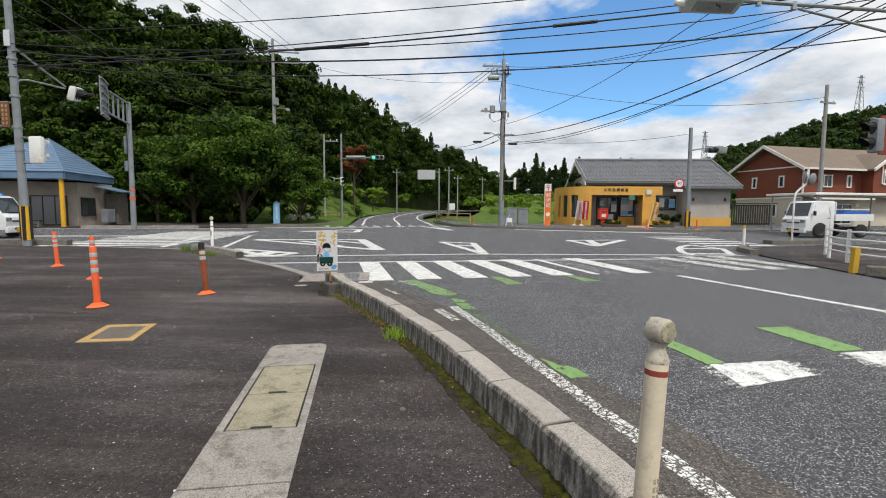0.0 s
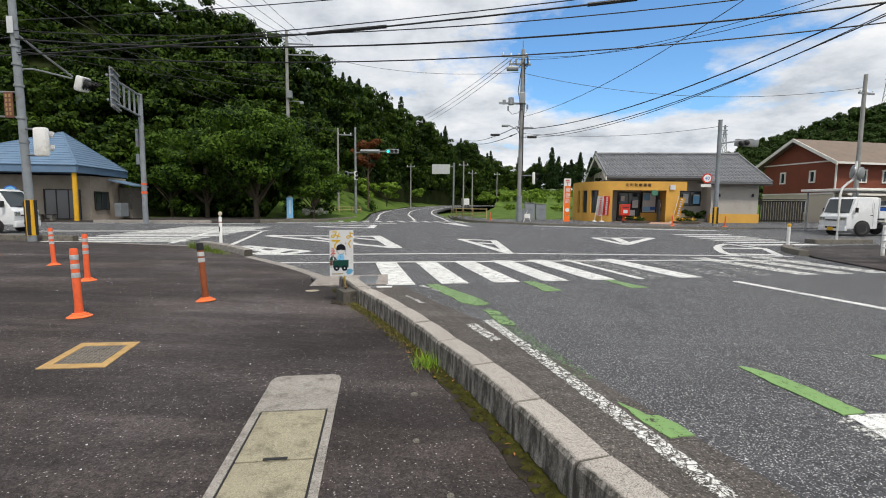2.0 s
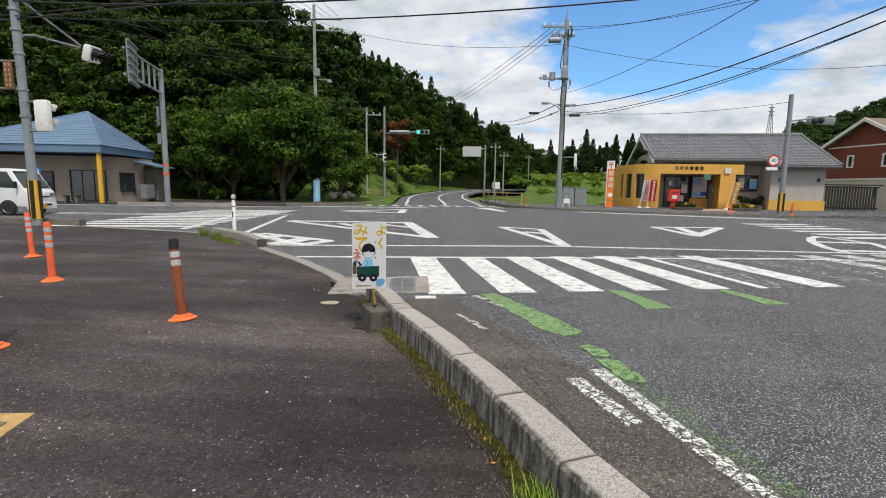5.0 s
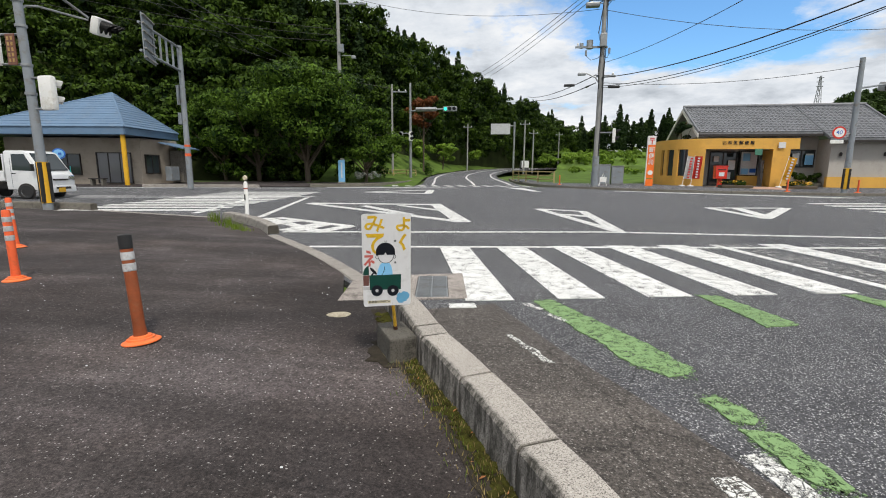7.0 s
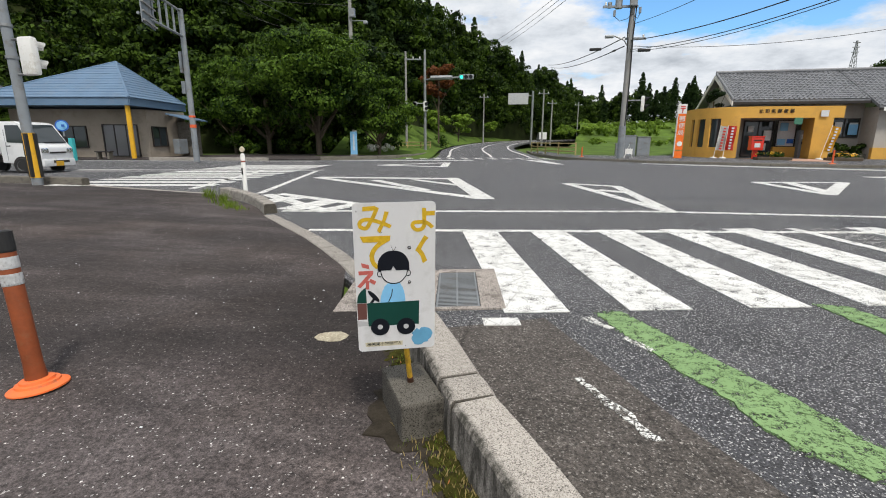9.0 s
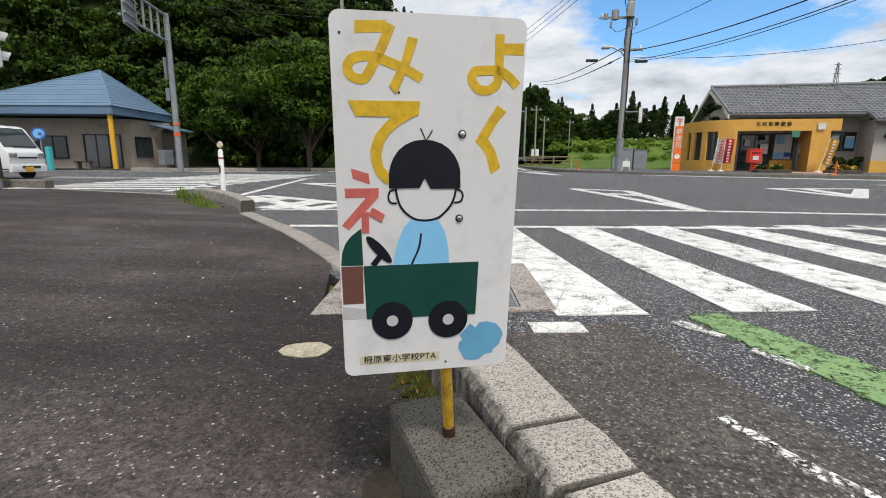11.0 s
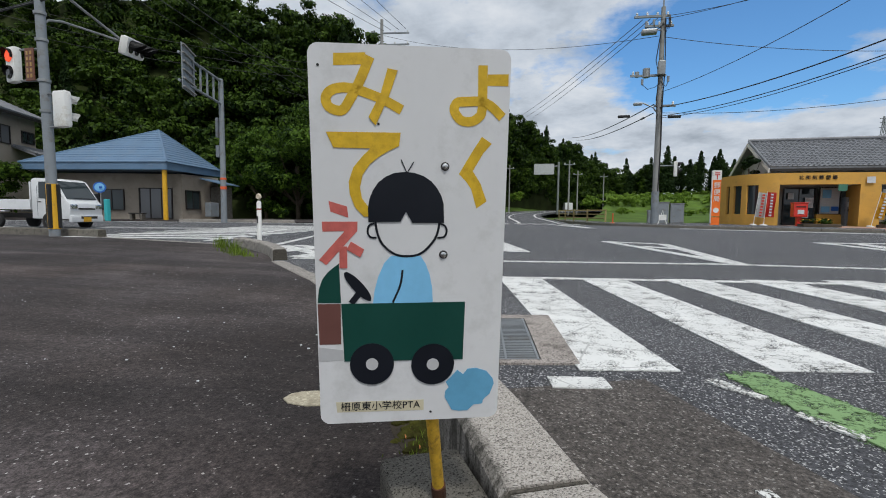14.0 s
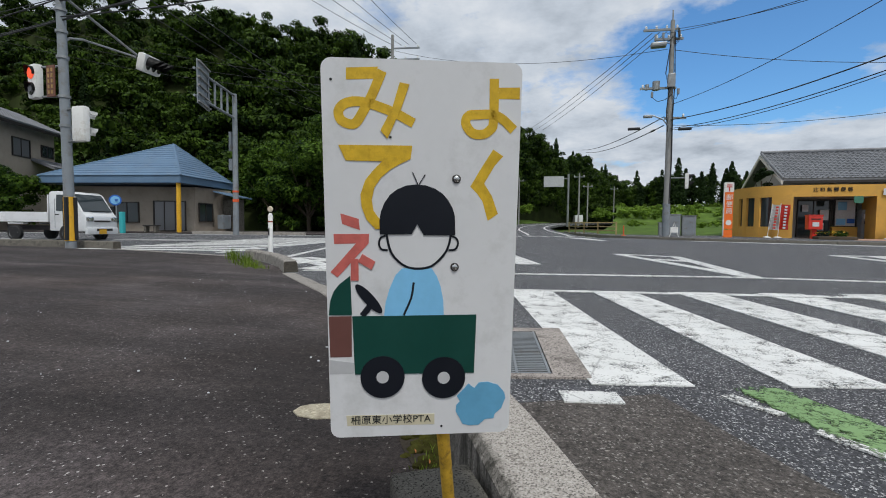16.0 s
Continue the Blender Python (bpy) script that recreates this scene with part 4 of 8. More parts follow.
M_RUSTY = surface("rusty_yellow_pipe", (0.58, 0.35, 0.03), 0.6, 0.0, 0.25, 34, 140, 0.3, (0.07, 0.035, 0.018))
M_PINK = surface("pinkish_paving", (0.45, 0.28, 0.21), 0.85, 0, 0.15, 3, 40, 0.2)


def frame_window(parent, w, h, m, frame_mat=M_DARKF, pane=M_GLASS, mullions=1, depth=0.09, name="window", fw=0.06):
    """A framed window set proud of a wall whose face is the plane y = 0, looking to -y."""
    e = part(name, box(bmesh.new(), (0, 0.01, 0), (w - 0.06, 0.02, h - 0.06)), pane, parent)
    e.matrix_basis = m
    bm = bmesh.new()
    for x in (-w / 2 + fw / 2, w / 2 - fw / 2):
        box(bm, (x, -depth / 2 + 0.02, 0), (fw, depth, h))
    for z in (-h / 2 + fw / 2, h / 2 - fw / 2):
        box(bm, (0, -depth / 2 + 0.018, z), (w - 2 * fw, depth - 0.01, fw))
    for i in range(mullions):
        box(bm, (-w / 2 + w * (i + 1) / (mullions + 1), -0.01, 0), (0.05, 0.05, h - 0.12))
    part("window_frame", bm, frame_mat, e)
    return e


def wall_with_holes(bm, x0, x1, z0, z1, holes, y0, y1):
    """An upright wall along x with rectangular openings right through it."""
    xs = sorted({x0, x1, *[h[0] for h in holes], *[h[1] for h in holes]})
    zs = sorted({z0, z1, *[h[2] for h in holes], *[h[3] for h in holes]})
    for a, b in zip(xs, xs[1:]):
        for c, d in zip(zs, zs[1:]):
            mx, mz = (a + b) / 2, (c + d) / 2
            if any(h[0] < mx < h[1] and h[2] < mz < h[3] for h in holes):
                continue
            box(bm, (mx, (y0 + y1) / 2, mz), (b - a, y1 - y0, d - c))
    bmesh.ops.remove_doubles(bm, verts=bm.verts, dist=0.0005)
    return bm


def roof_slope(bm, a, b, c, d, t):
    """A slab whose top is the quad a b c d and whose thickness is t downwards."""
    top = [bm.verts.new(p) for p in (a, b, c, d)]
    low = [bm.verts.new((p[0], p[1], p[2] - t)) for p in (a, b, c, d)]
    fs = [bm.faces.new(top), bm.faces.new(low[::-1])] + [bm.faces.new((top[i], low[i], low[(i + 1) % 4], top[(i + 1) % 4])) for i in range(4)]
    bmesh.ops.recalc_face_normals(bm, faces=fs)
    return bm


def tile_course(bm, p, q, up, n, pitch=0.30):
    """Rows of rolled tiles between eave line p-q and the ridge, up being the way to the ridge, n rows."""
    p, q, up = Vector(p), Vector(q), Vector(up)
    along = (q - p).normalized()
    nrm = along.cross(up).normalized()
    if nrm.z < 0:
        nrm = -nrm
    cols = int((q - p).length / pitch)
    prof = [(0.0, 0.015), (0.25, 0.06), (0.5, 0.03), (0.75, 0.0), (1.0, 0.015)]
    for r in range(n):
        a, b = up * (r / n), up * ((r + 1.08) / n)
        prev = None
        for c in range(cols):
            for f, h in prof[:-1] if c < cols - 1 else prof:
                base = p + along * ((c + f) * pitch)
                cur = (bm.verts.new(base + a + nrm * (h + 0.045)), bm.verts.new(base + b + nrm * (h + 0.005)), bm.verts.new(base + a + nrm * (h - 0.01)))
                if prev:
                    bm.faces.new((prev[0], cur[0], cur[1], prev[1]))
                    bm.faces.new((prev[2], cur[2], cur[0], prev[0]))
                prev = cur
    return bm


# ---- the yellow-fronted office ----
office = thing("post_office", pose(0, 0, 0.1), "grey post office with ochre portico and grey tiled gable roof", "building")
bm = bmesh.new()
wall_with_holes(bm, 11.0, 19.2, -0.1, 3.8, [(11.9, 16.1, -0.1, 2.6), (17.3, 19.05, 1.4, 2.7)], 45.3, 45.6)
wall_with_holes(bm, 19.2, 23.0, 0.75, 3.4, [], 43.6, 43.9)
box(bm, (19.32, 44.7, 1.65), (0.24, 1.6, 3.5))
box(bm, (22.9, 48.4, 1.6), (0.24, 9.0, 3.4))
box(bm, (17.3, 53.0, 1.6), (11.2, 0.24, 3.4))
plate(bm, [(45.6, 3.8), (48.5, 6.0), (53.0, 3.4)], 11.25, 11.5, Matrix(((0, 1, 0, 0), (1, 0, 0, 0), (0, 0, 1, 0), (0, 0, 0, 1))))
box(bm, (11.68, 49.3, 1.6), (0.24, 7.2, 3.4))
part("wall", bm, M_GREYW, office, "grey rendered wall")
bm = bmesh.new()
box(bm, (21.1, 43.62, 0.36), (3.94, 0.3, 0.78))
part("plinth", bm, M_OCHRE, office, "ochre painted plinth")
bm = bmesh.new()
roof_slope(bm, (10.6, 44.0, 3.90), (18.8, 44.0, 3.90), (18.8, 48.5, 6.2), (10.6, 48.5, 6.2), 0.14)
roof_slope(bm, (18.8, 43.0, 3.39), (23.7, 43.0, 3.39), (23.7, 48.5, 6.2), (18.8, 48.5, 6.2), 0.14)
roof_slope(bm, (10.6, 48.5, 6.2), (23.7, 48.5, 6.2), (23.7, 53.6, 3.6), (10.6, 53.6, 3.6), 0.14)
roof = part("roof", bm, M_TILE, office, "grey glazed tile roof")
bm = bmesh.new()
tile_course(bm, (10.62, 44.0, 3.90), (18.8, 44.0, 3.90), (0, 4.5, 2.30), 16)
tile_course(bm, (18.8, 43.0, 3.39), (23.7, 43.0, 3.39), (0, 5.5, 2.81), 20)
tagged(part("roof_tiles", bm, M_TILE, roof, "rolled grey tiles"), kind="stuff")
bm = bmesh.new()
tube(bm, (10.6, 48.5, 6.3), (23.7, 48.5, 6.3), 0.13, n=10)
for x in (10.62, 23.68):
    tube(bm, (x, 43.95 if x < 20 else 43, 3.95 if x < 20 else 3.46), (x, 48.5, 6.28), 0.08, n=8)
part("ridge", bm, M_TILE, roof)
bm = bmesh.new()
roof_slope(bm, (10.52, 43.95, 3.80), (10.60, 43.95, 3.80), (10.60, 48.5, 6.12), (10.52, 48.5, 6.12), 0.26)
roof_slope(bm, (10.52, 48.5, 6.12), (10.60, 48.5, 6.12), (10.60, 53.6, 3.5), (10.52, 53.6, 3.5), 0.26)
part("fascia", bm, M_TRIM, roof, "pale bargeboards")
bm = bmesh.new()
box(bm, (14.7, 43.95, 3.70), (8.2, 0.10, 0.16))
box(bm, (21.25, 42.95, 3.20), (4.9, 0.10, 0.14))
part("gutter", bm, M_DARKF, roof, "dark gutter")
# portico with rounded flank
flank = bez([(16.85, 42.98), (14.5, 42.9), (12.2, 42.86), (10.85, 42.92), (10.2, 43.12), (9.5, 43.6), (8.95, 44.4), (8.65, 45.5), (8.6, 47.0), (8.9, 49.0)], 8)
front = thing("portico_frame", pose(0, 0, 0), "ochre rendered curved entrance portico", "part")
for key in ("category", "label"):
    del front[key]
front.parent = office
bm = bmesh.new()
ribbon(bm, flank, 0.32, 2.66, 3.4)
part("lintel", bm, M_OCHRE, front)
bm = bmesh.new()
prism(bm, [(15.2, 42.76), (16.3, 42.80), (16.3, 45.3), (15.6, 45.3)], -0.1, 2.66)
part("pier", bm, M_OCHRE, front)
# piers and slit windows round the curved flank, cut where x passes these marks
marks = [10.85, 9.88, 9.34, 9.12, 8.84, 8.75, 8.64]
curve = [p for p in flank if p.x < 10.86]
at_mark = [min(range(len(curve)), key=lambda q: abs(curve[q].x - m) + (5 if curve[q].y > 46.5 else 0)) for m in marks] + [len(curve) - 1]
for n, (a, b) in enumerate(zip(at_mark, at_mark[1:])):
    run = curve[a:max(b, a + 1) + 1]
    if n % 2 == 0:
        part("pier", ribbon(bmesh.new(), run, 0.32, -0.1, 2.66), M_OCHRE, front)
    else:
        part("sill", ribbon(bmesh.new(), run, 0.30, -0.1, 0.72), M_OCHRE, front)
        part("pane", ribbon(bmesh.new(), run, 0.03, 0.72, 2.66), M_GLASS, front)
bm = bmesh.new()
prism(bm, [(16.8, 43.0), (12.2, 42.9), (10.9, 43.0), (9.6, 43.65), (9.05, 44.4), (8.75, 45.5), (8.7, 47.0), (9.0, 49), (11.0, 49), (11.0, 45.3), (16.8, 45.3)], 3.24, 3.32)
part("portico_roof", bm, M_GREYW, front)
# entrance: sliding glass doors, notices and cash machine
frame_window(office, 1.9, 2.55, pose(12.88, 45.25, 1.27), mullions=1, name="door")
frame_window(office, 1.25, 1.85, pose(14.65, 45.2, 1.68), mullions=0, name="notice_case", pane=M_PAPER)
part("low_wall", box(bmesh.new(), (14.65, 45.2, 0.33), (1.5, 0.3, 0.86)), M_OCHRE, office)
frame_window(office, 1.75, 1.3, pose(18.18, 45.26, 2.05), mullions=1)
for x, z, w, h, mt in ((13.45, 1.55, 0.5, 0.7, M_PAPER), (13.1, 0.75, 0.7, 0.5, M_PAPER), (12.35, 2.0, 0.35, 0.45, M_PAPER), (14.45, 2.15, 0.5, 0.55, M_LBLUE), (14.95, 1.15, 0.42, 0.3, M_BLUE), (14.4, 1.1, 0.5, 0.4, M_LBLUE), (17.75, 2.05, 0.45, 0.8, M_PAPER), (18.65, 1.95, 0.55, 0.7, M_LBLUE), (18.65, 2.35, 0.5, 0.12, M_PAPER)):
    part("poster", box(bmesh.new(), (x, 45.10, z), (w, 0.012, h)), mt, office)
atm = part("cash_machine", box(bmesh.new(), (15.62, 44.9, 0.95), (0.6, 0.6, 1.9), bevel=0.03), M_GREYP, office, "grey cash machine cabinet")
part("screen", box(bmesh.new(), (15.62, 44.59, 1.45), (0.40, 0.012, 0.32)), M_PAPER, atm)
part("keypad", box(bmesh.new(), (15.62, 44.58, 1.05), (0.36, 0.03, 0.16)), M_DARKF, atm)
part("sign_plate", box(bmesh.new(), (14.25, 42.72, 2.45), (0.48, 0.03, 0.42)), M_SIGNG, front, "small green sign plate")
part("sign_plate", box(bmesh.new(), (15.68, 42.68, 2.92), (0.44, 0.03, 0.40)), M_PAPER, front)
text_mesh("lettering", "北 和 気 郵 便 局", 0.285, 0.02, M_DARKF, front, pose(12.88, 42.69, 3.08, 90, 0, 0), "dark raised letters")
for x in (19.8, 22.5):
    part("wall_lamp", lathe(bmesh.new(), [(0.09, 0), (0.09, 0.2), (0.05, 0.26)], 12, pose(x, 43.5, 2.2)), M_DARKF, office)
part("hedge_trough", box(bmesh.new(), (18.2, 44.5, 0.15), (1.9, 0.9, 0.3)), M_CONCD, office)
for i in range(3):
    bush("hedge", 17.6 + i * 0.6, 44.5, 0.38, 0.55, 0.75, M_LEAF, "clipped dark green hedge in a trough", 6, 130, 0.06)
tree("small_tree", 10.0, 45.6, 0.1, 0.8, 1.9, 3.1, 12, 110, 0.08, M_LEAFD, "small dark tree beside the gable", 4)
bm = bmesh.new()
prism(bm, [(11.0, 42.7), (15.3, 42.7), (15.1, 39.2), (14.0, 37.6), (12.2, 38.4), (13.0, 39.6)], 0, 0.012)
path = part("paved_path", bm, M_PINK)
path.matrix_basis = pose(0, 0, 0.1)
tagged(path, "pinkish paved path to the entrance", "path", kind="structure")


def flower_bed(x, y, w):
    e = thing("flower_bed", pose(x, y, 0.1), "low dark-edged flower bed with small flowers", "flower bed", "flower beds")
    part("border", box(bmesh.new(), (0, 0, 0.09), (w, 0.8, 0.18), bevel=0.03), M_BARK, e)
    o = new("flowers", quads_mesh("flowers", crown(0.5, 0.25, 10, 40, 0.05) * np.array([w, 0.7, 1]) + np.array([0, 0, 0.18]), M_LEAF))
    o.parent = e
    o = new("petals", quads_mesh("petals", crown(0.5, 0.25, 5, 7, 0.04) * np.array([w, 0.7, 1]) + np.array([0, 0, 0.22]), M_YELLOW))
    tagged(o, kind="stuff")
    o.parent = e


flower_bed(11.9, 39.8, 1.9)
flower_bed(15.6, 39.6, 1.7)

# red post box
pbox = thing("post_box", pose(11.42, 41.3, 0.1), "red steel post box on a pedestal", "post box")
part("pedestal", box(bmesh.new(), (0, 0, 0.28), (0.26, 0.26, 0.56), bevel=0.02), M_RED, pbox)
bm = box(bmesh.new(), (0, 0, 0.98), (0.74, 0.55, 0.84), bevel=0.05)
body = part("body", bm, M_RED, pbox)
part("slot", box(bmesh.new(), (0, -0.285, 1.2), (0.5, 0.02, 0.06)), M_BLACK, body)
part("notice", box(bmesh.new(), (0, -0.285, 0.88), (0.34, 0.012, 0.26)), M_PAPER, body)
part("lid", box(bmesh.new(), (0, 0, 1.43), (0.78, 0.6, 0.07), bevel=0.02), M_RED, pbox)

# orange pylon sign
pyl = thing("pylon_sign", pose(6.85, 41.6, 0.1, 0, 0, 4), "white and orange upright post office sign", "sign")
part("board", box(bmesh.new(), (0, 0, 2.0), (0.52, 0.16, 2.9), bevel=0.02), M_ORANGES, pyl, "orange board")
part("cap", box(bmesh.new(), (0, 0, 3.22), (0.54, 0.18, 0.62), bevel=0.02), M_WHITEP, pyl, "white top panel")
bm = bmesh.new()
box(bm, (0, -0.1, 3.36), (0.30, 0.02, 0.06))
box(bm, (0, -0.1, 3.24), (0.30, 0.02, 0.06))
box(bm, (0, -0.1, 3.08), (0.06, 0.02, 0.26))
part("emblem", bm, M_RED, pyl, "red bar emblem")
part("border", box(bmesh.new(), (-0.265, 0, 1.78), (0.04, 0.17, 3.4)), M_WHITEP, pyl)
for i, ch in enumerate("郵便局"):
    text_mesh("lettering", ch, 0.40, 0.01, M_WHITEP, pyl, pose(0.02, -0.095, 2.55 - i * 0.44, 90, 0, 0))
part("disc", lathe(bmesh.new(), [(0.17, 0), (0.17, 0.02)], 20, pose(0.02, -0.085, 0.95, 90, 0, 0)), M_WHITEP, pyl)
part("base", box(bmesh.new(), (0, 0, 0.25), (0.5, 0.2, 0.5)), M_ORANGES, pyl)


def banner(x, y, colour, lean, label, ink=None):
    e = thing("banner", pose(x, y, 0.1, 0, lean, 0), label, "banner", "shop banners")
    part("pole", tube(bmesh.new(), (0, 0, 0), (0, 0, 2.2), 0.018, n=8), M_WHITEP, e)
    bm2 = bmesh.new()
    rows = []
    for k in range(9):
        z = 2.15 - k * 0.2
        rows.append([bm2.verts.new((u * 0.5 + 0.02, 0.05 * math.sin(k * 0.9 + u * 3), z)) for u in (0, 0.33, 0.66, 1)])
    for a, b in zip(rows, rows[1:]):
        for i in range(3):
            bm2.faces.new((a[i], a[i + 1], b[i + 1], b[i]))
    bmesh.ops.solidify(bm2, geom=bm2.faces, thickness=0.006)
    part("cloth", bm2, colour, e)
    for k in range(8):
        part("lettering_bar", box(bmesh.new(), (0.27, -0.075, 2.0 - k * 0.19), (0.15, 0.01, 0.10)), ink or M_PAPER, e)
    part("foot", lathe(bmesh.new(), [(0.22, 0), (0.2, 0.06), (0.05, 0.1)], 16), M_WHITEP, e)


banner(9.30, 42.3, M_PAPER, 6, "narrow white advertising banner with red lettering on a pole", M_RED)
banner(9.85, 42.2, M_RED, 3, "narrow red and white advertising banner on a pole")
banner(15.4, 41.8, M_YELLOW, 11, "leaning yellow advertising banner on a pole")

# slatted gate and fence beside the office
gate = thing("slatted_fence", pose(23.1, 43.8, 0.1), "dark slatted metal fence beside the office", "fence")
for i in range(18):
    part("slat", box(bmesh.new(), (0.2 + i * 0.2, 0, 0.95), (0.12, 0.05, 1.7)), M_DARKF, gate)
for z in (0.25, 1.85):
    part("rail", box(bmesh.new(), (1.9, 0.05, z), (3.9, 0.05, 0.1)), M_DARKF, gate)
part("canopy", box(bmesh.new(), (1.8, 0.3, 2.0), (4.3, 0.9, 0.08)), M_DARKF, gate)

# ---- red-brown house ----
house = thing("house", Matrix.Translation((31.1, 46.8, 0.05)) @ pose(0, 0, 0, 0, 0, 16.5), "two-storey house with red-brown upper and cream lower walls", "house")
bm = bmesh.new()
box(bm, (7.5, 3.6, 1.35), (15, 7.2, 2.7))
part("lower_wall", bm, M_CREAMW, house, "cream lower wall")
bm = bmesh.new()
box(bm, (7.5, 3.6, 4.15), (15.02, 7.22, 2.9))
plate(bm, [(0.0, 5.6), (3.6, 7.7), (7.2, 5.6)], 0.0, 0.2, Matrix(((0, 1, 0, 0), (1, 0, 0, 0), (0, 0, 1, 0), (0, 0, 0, 1))))
box(bm, (9.4, -0.5, 4.15), (4.4, 1.1, 2.9))
plate(bm, [(7.2, 5.6), (9.4, 7.0), (11.6, 5.6)], -1.05, -0.85)
part("upper_wall", bm, M_BRICKW, house, "red-brown sided upper wall")
bm = bmesh.new()
roof_slope(bm, (-0.7, -0.7, 5.45), (15.6, -0.7, 5.45), (15.6, 3.6, 7.95), (-0.7, 3.6, 7.95), 0.16)
roof_slope(bm, (-0.7, 3.6, 7.95), (15.6, 3.6, 7.95), (15.6, 7.9, 5.45), (-0.7, 7.9, 5.45), 0.16)
roof_slope(bm, (6.7, -1.5, 5.45), (9.4, -1.5, 7.2), (9.4, 2.5, 7.2), (6.7, 2.5, 5.45), 0.15)
roof_slope(bm, (9.4, -1.5, 7.2), (12.1, -1.5, 5.45), (12.1, 2.5, 5.45), (9.4, 2.5, 7.2), 0.15)
roof_slope(bm, (-0.2, -1.4, 2.65), (7.0, -1.4, 2.65), (7.0, 0.0, 3.15), (-0.2, 0.0, 3.15), 0.12)
part("roof", bm, M_SHINGLE, house, "brown shingle roof")
bm = bmesh.new()
roof_slope(bm, (-0.8, -0.75, 5.45), (-0.68, -0.75, 5.45), (-0.68, 3.6, 7.97), (-0.8, 3.6, 7.97), 0.3)
roof_slope(bm, (-0.8, 3.6, 7.97), (-0.68, 3.6, 7.97), (-0.68, 7.95, 5.45), (-0.8, 7.95, 5.45), 0.3)
box(bm, (3.0, -0.75, 5.36), (7.4, 0.1, 0.18))
box(bm, (-0.02, 3.6, 2.72), (0.1, 7.3, 0.14))
box(bm, (-0.02, 3.6, 5.62), (0.1, 7.3, 0.12))
roof_slope(bm, (6.6, -1.6, 5.47), (9.4, -1.6, 7.27), (9.4, -1.45, 7.27), (6.6, -1.45, 5.47), 0.26)
roof_slope(bm, (9.4, -1.6, 7.27), (12.2, -1.6, 5.47), (12.2, -1.45, 5.47), (9.4, -1.45, 7.27), 0.26)
for x in (8.2, 9.4, 10.6):
    box(bm, (x, -1.1, 5.2), (0.12, 0.08, 2.3))
for z in (4.1, 5.2, 5.9):
    box(bm, (9.4, -1.1, z), (2.5, 0.07, 0.11))
box(bm, (0.06, -0.06, 2.8), (0.12, 0.12, 5.2))
box(bm, (3.4, -1.42, 2.6), (7.2, 0.08, 0.16))
part("trim", bm, M_TRIM, house, "white bargeboards and trim")
SIDE = Matrix(((0, 1, 0, 0), (-1, 0, 0, 0), (0, 0, 1, 0), (0, 0, 0, 1)))
for y in (2.0, 5.0):
    frame_window(house, 0.6, 1.15, Matrix.Translation((-0.03, y, 4.3)) @ SIDE, M_TRIM, M_GLASS, 0, fw=0.13)
frame_window(house, 0.55, 1.3, Matrix.Translation((-0.03, 2.6, 1.5)) @ SIDE, M_TRIM, M_GLASS, 0, fw=0.13)
frame_window(house, 1.1, 1.2, pose(3.0, -0.03, 4.3), M_TRIM, M_GLASS, 1, fw=0.11)
frame_window(house, 0.6, 1.2, pose(5.6, -0.03, 4.3), M_TRIM, M_GLASS, 0, fw=0.13)
frame_window(house, 2.0, 1.5, pose(9.4, -1.08, 4.7), M_TRIM, M_GLASS, 2, fw=0.11)
frame_window(house, 1.1, 2.0, pose(1.4, -0.03, 1.2), M_DARKF, M_GLASS, 0, name="door")
frame_window(house, 2.4, 2.0, pose(5.0, -0.03, 1.2), M_TRIM, M_GLASS, 1, fw=0.11)

# ---- blue-roofed house ----
blue_house = thing("roadside_house", pose(0, 0, 0.05), "single-storey tan house with a blue metal pyramid roof", "house")
fr, fl, bl, br, apex = Vector((-26.3, 30.6, 0)), Vector((-36.3, 28.8, 0)), Vector((-37.8, 36.5, 0)), Vector((-27.9, 37.0, 0)), Vector((-29.7, 33.3, 6.1))
wall_in = [Vector((-27.3, 32.7)), Vector((-30.7, 31.65)), Vector((-35.8, 30.6)), Vector((-36.8, 35.7)), Vector((-27.7, 36.5))]
bm = bmesh.new()
prism(bm, [tuple(p) for p in wall_in], 0, 3.05)
part("wall", bm, M_TANW, blue_house, "tan rendered wall")
bm = bmesh.new()
eave = [Vector((p.x, p.y, 3.62)) for p in (fr, fl, bl, br)]
for i in range(4):
    a, b = eave[i], eave[(i + 1) % 4]
    for k in range(14):
        t0, t1 = k / 14, (k + 1) / 14
        q = [a.lerp(apex, t0), b.lerp(apex, t0), b.lerp(apex, t1), a.lerp(apex, t1)]
        lift = Vector((0, 0, 0.035))
        top = [bm.verts.new(q[0] + lift), bm.verts.new(q[1] + lift), bm.verts.new(q[2]), bm.verts.new(q[3])]
        if k < 13:
            bm.faces.new(top)
        else:
            bm.faces.new((top[0], top[1], bm.verts.new(apex)))
        lip = [bm.verts.new(q[0]), bm.verts.new(q[1])]
        bm.faces.new((lip[0], lip[1], top[1], top[0]))
bmesh.ops.remove_doubles(bm, verts=bm.verts, dist=0.002)
part("roof", bm, M_BLUER, blue_house, "blue standing-edge metal roof")
bm = bmesh.new()
for i in range(4):
    a, b = eave[i], eave[(i + 1) % 4]
    n = Vector(((b - a).y, -(b - a).x, 0)).normalized() * 0.06
    vs = [bm.verts.new(p) for p in (a + n, b + n, b + n - Vector((0, 0, 0.48)), a + n - Vector((0, 0, 0.48)))]
    bm.faces.new(vs)
bm.faces.new([bm.verts.new(p - Vector((0, 0, 0.46))) for p in eave])
bmesh.ops.recalc_face_normals(bm, faces=bm.faces)
part("fascia", bm, M_BLUER, blue_house, "blue metal fascia")
bm = bmesh.new()
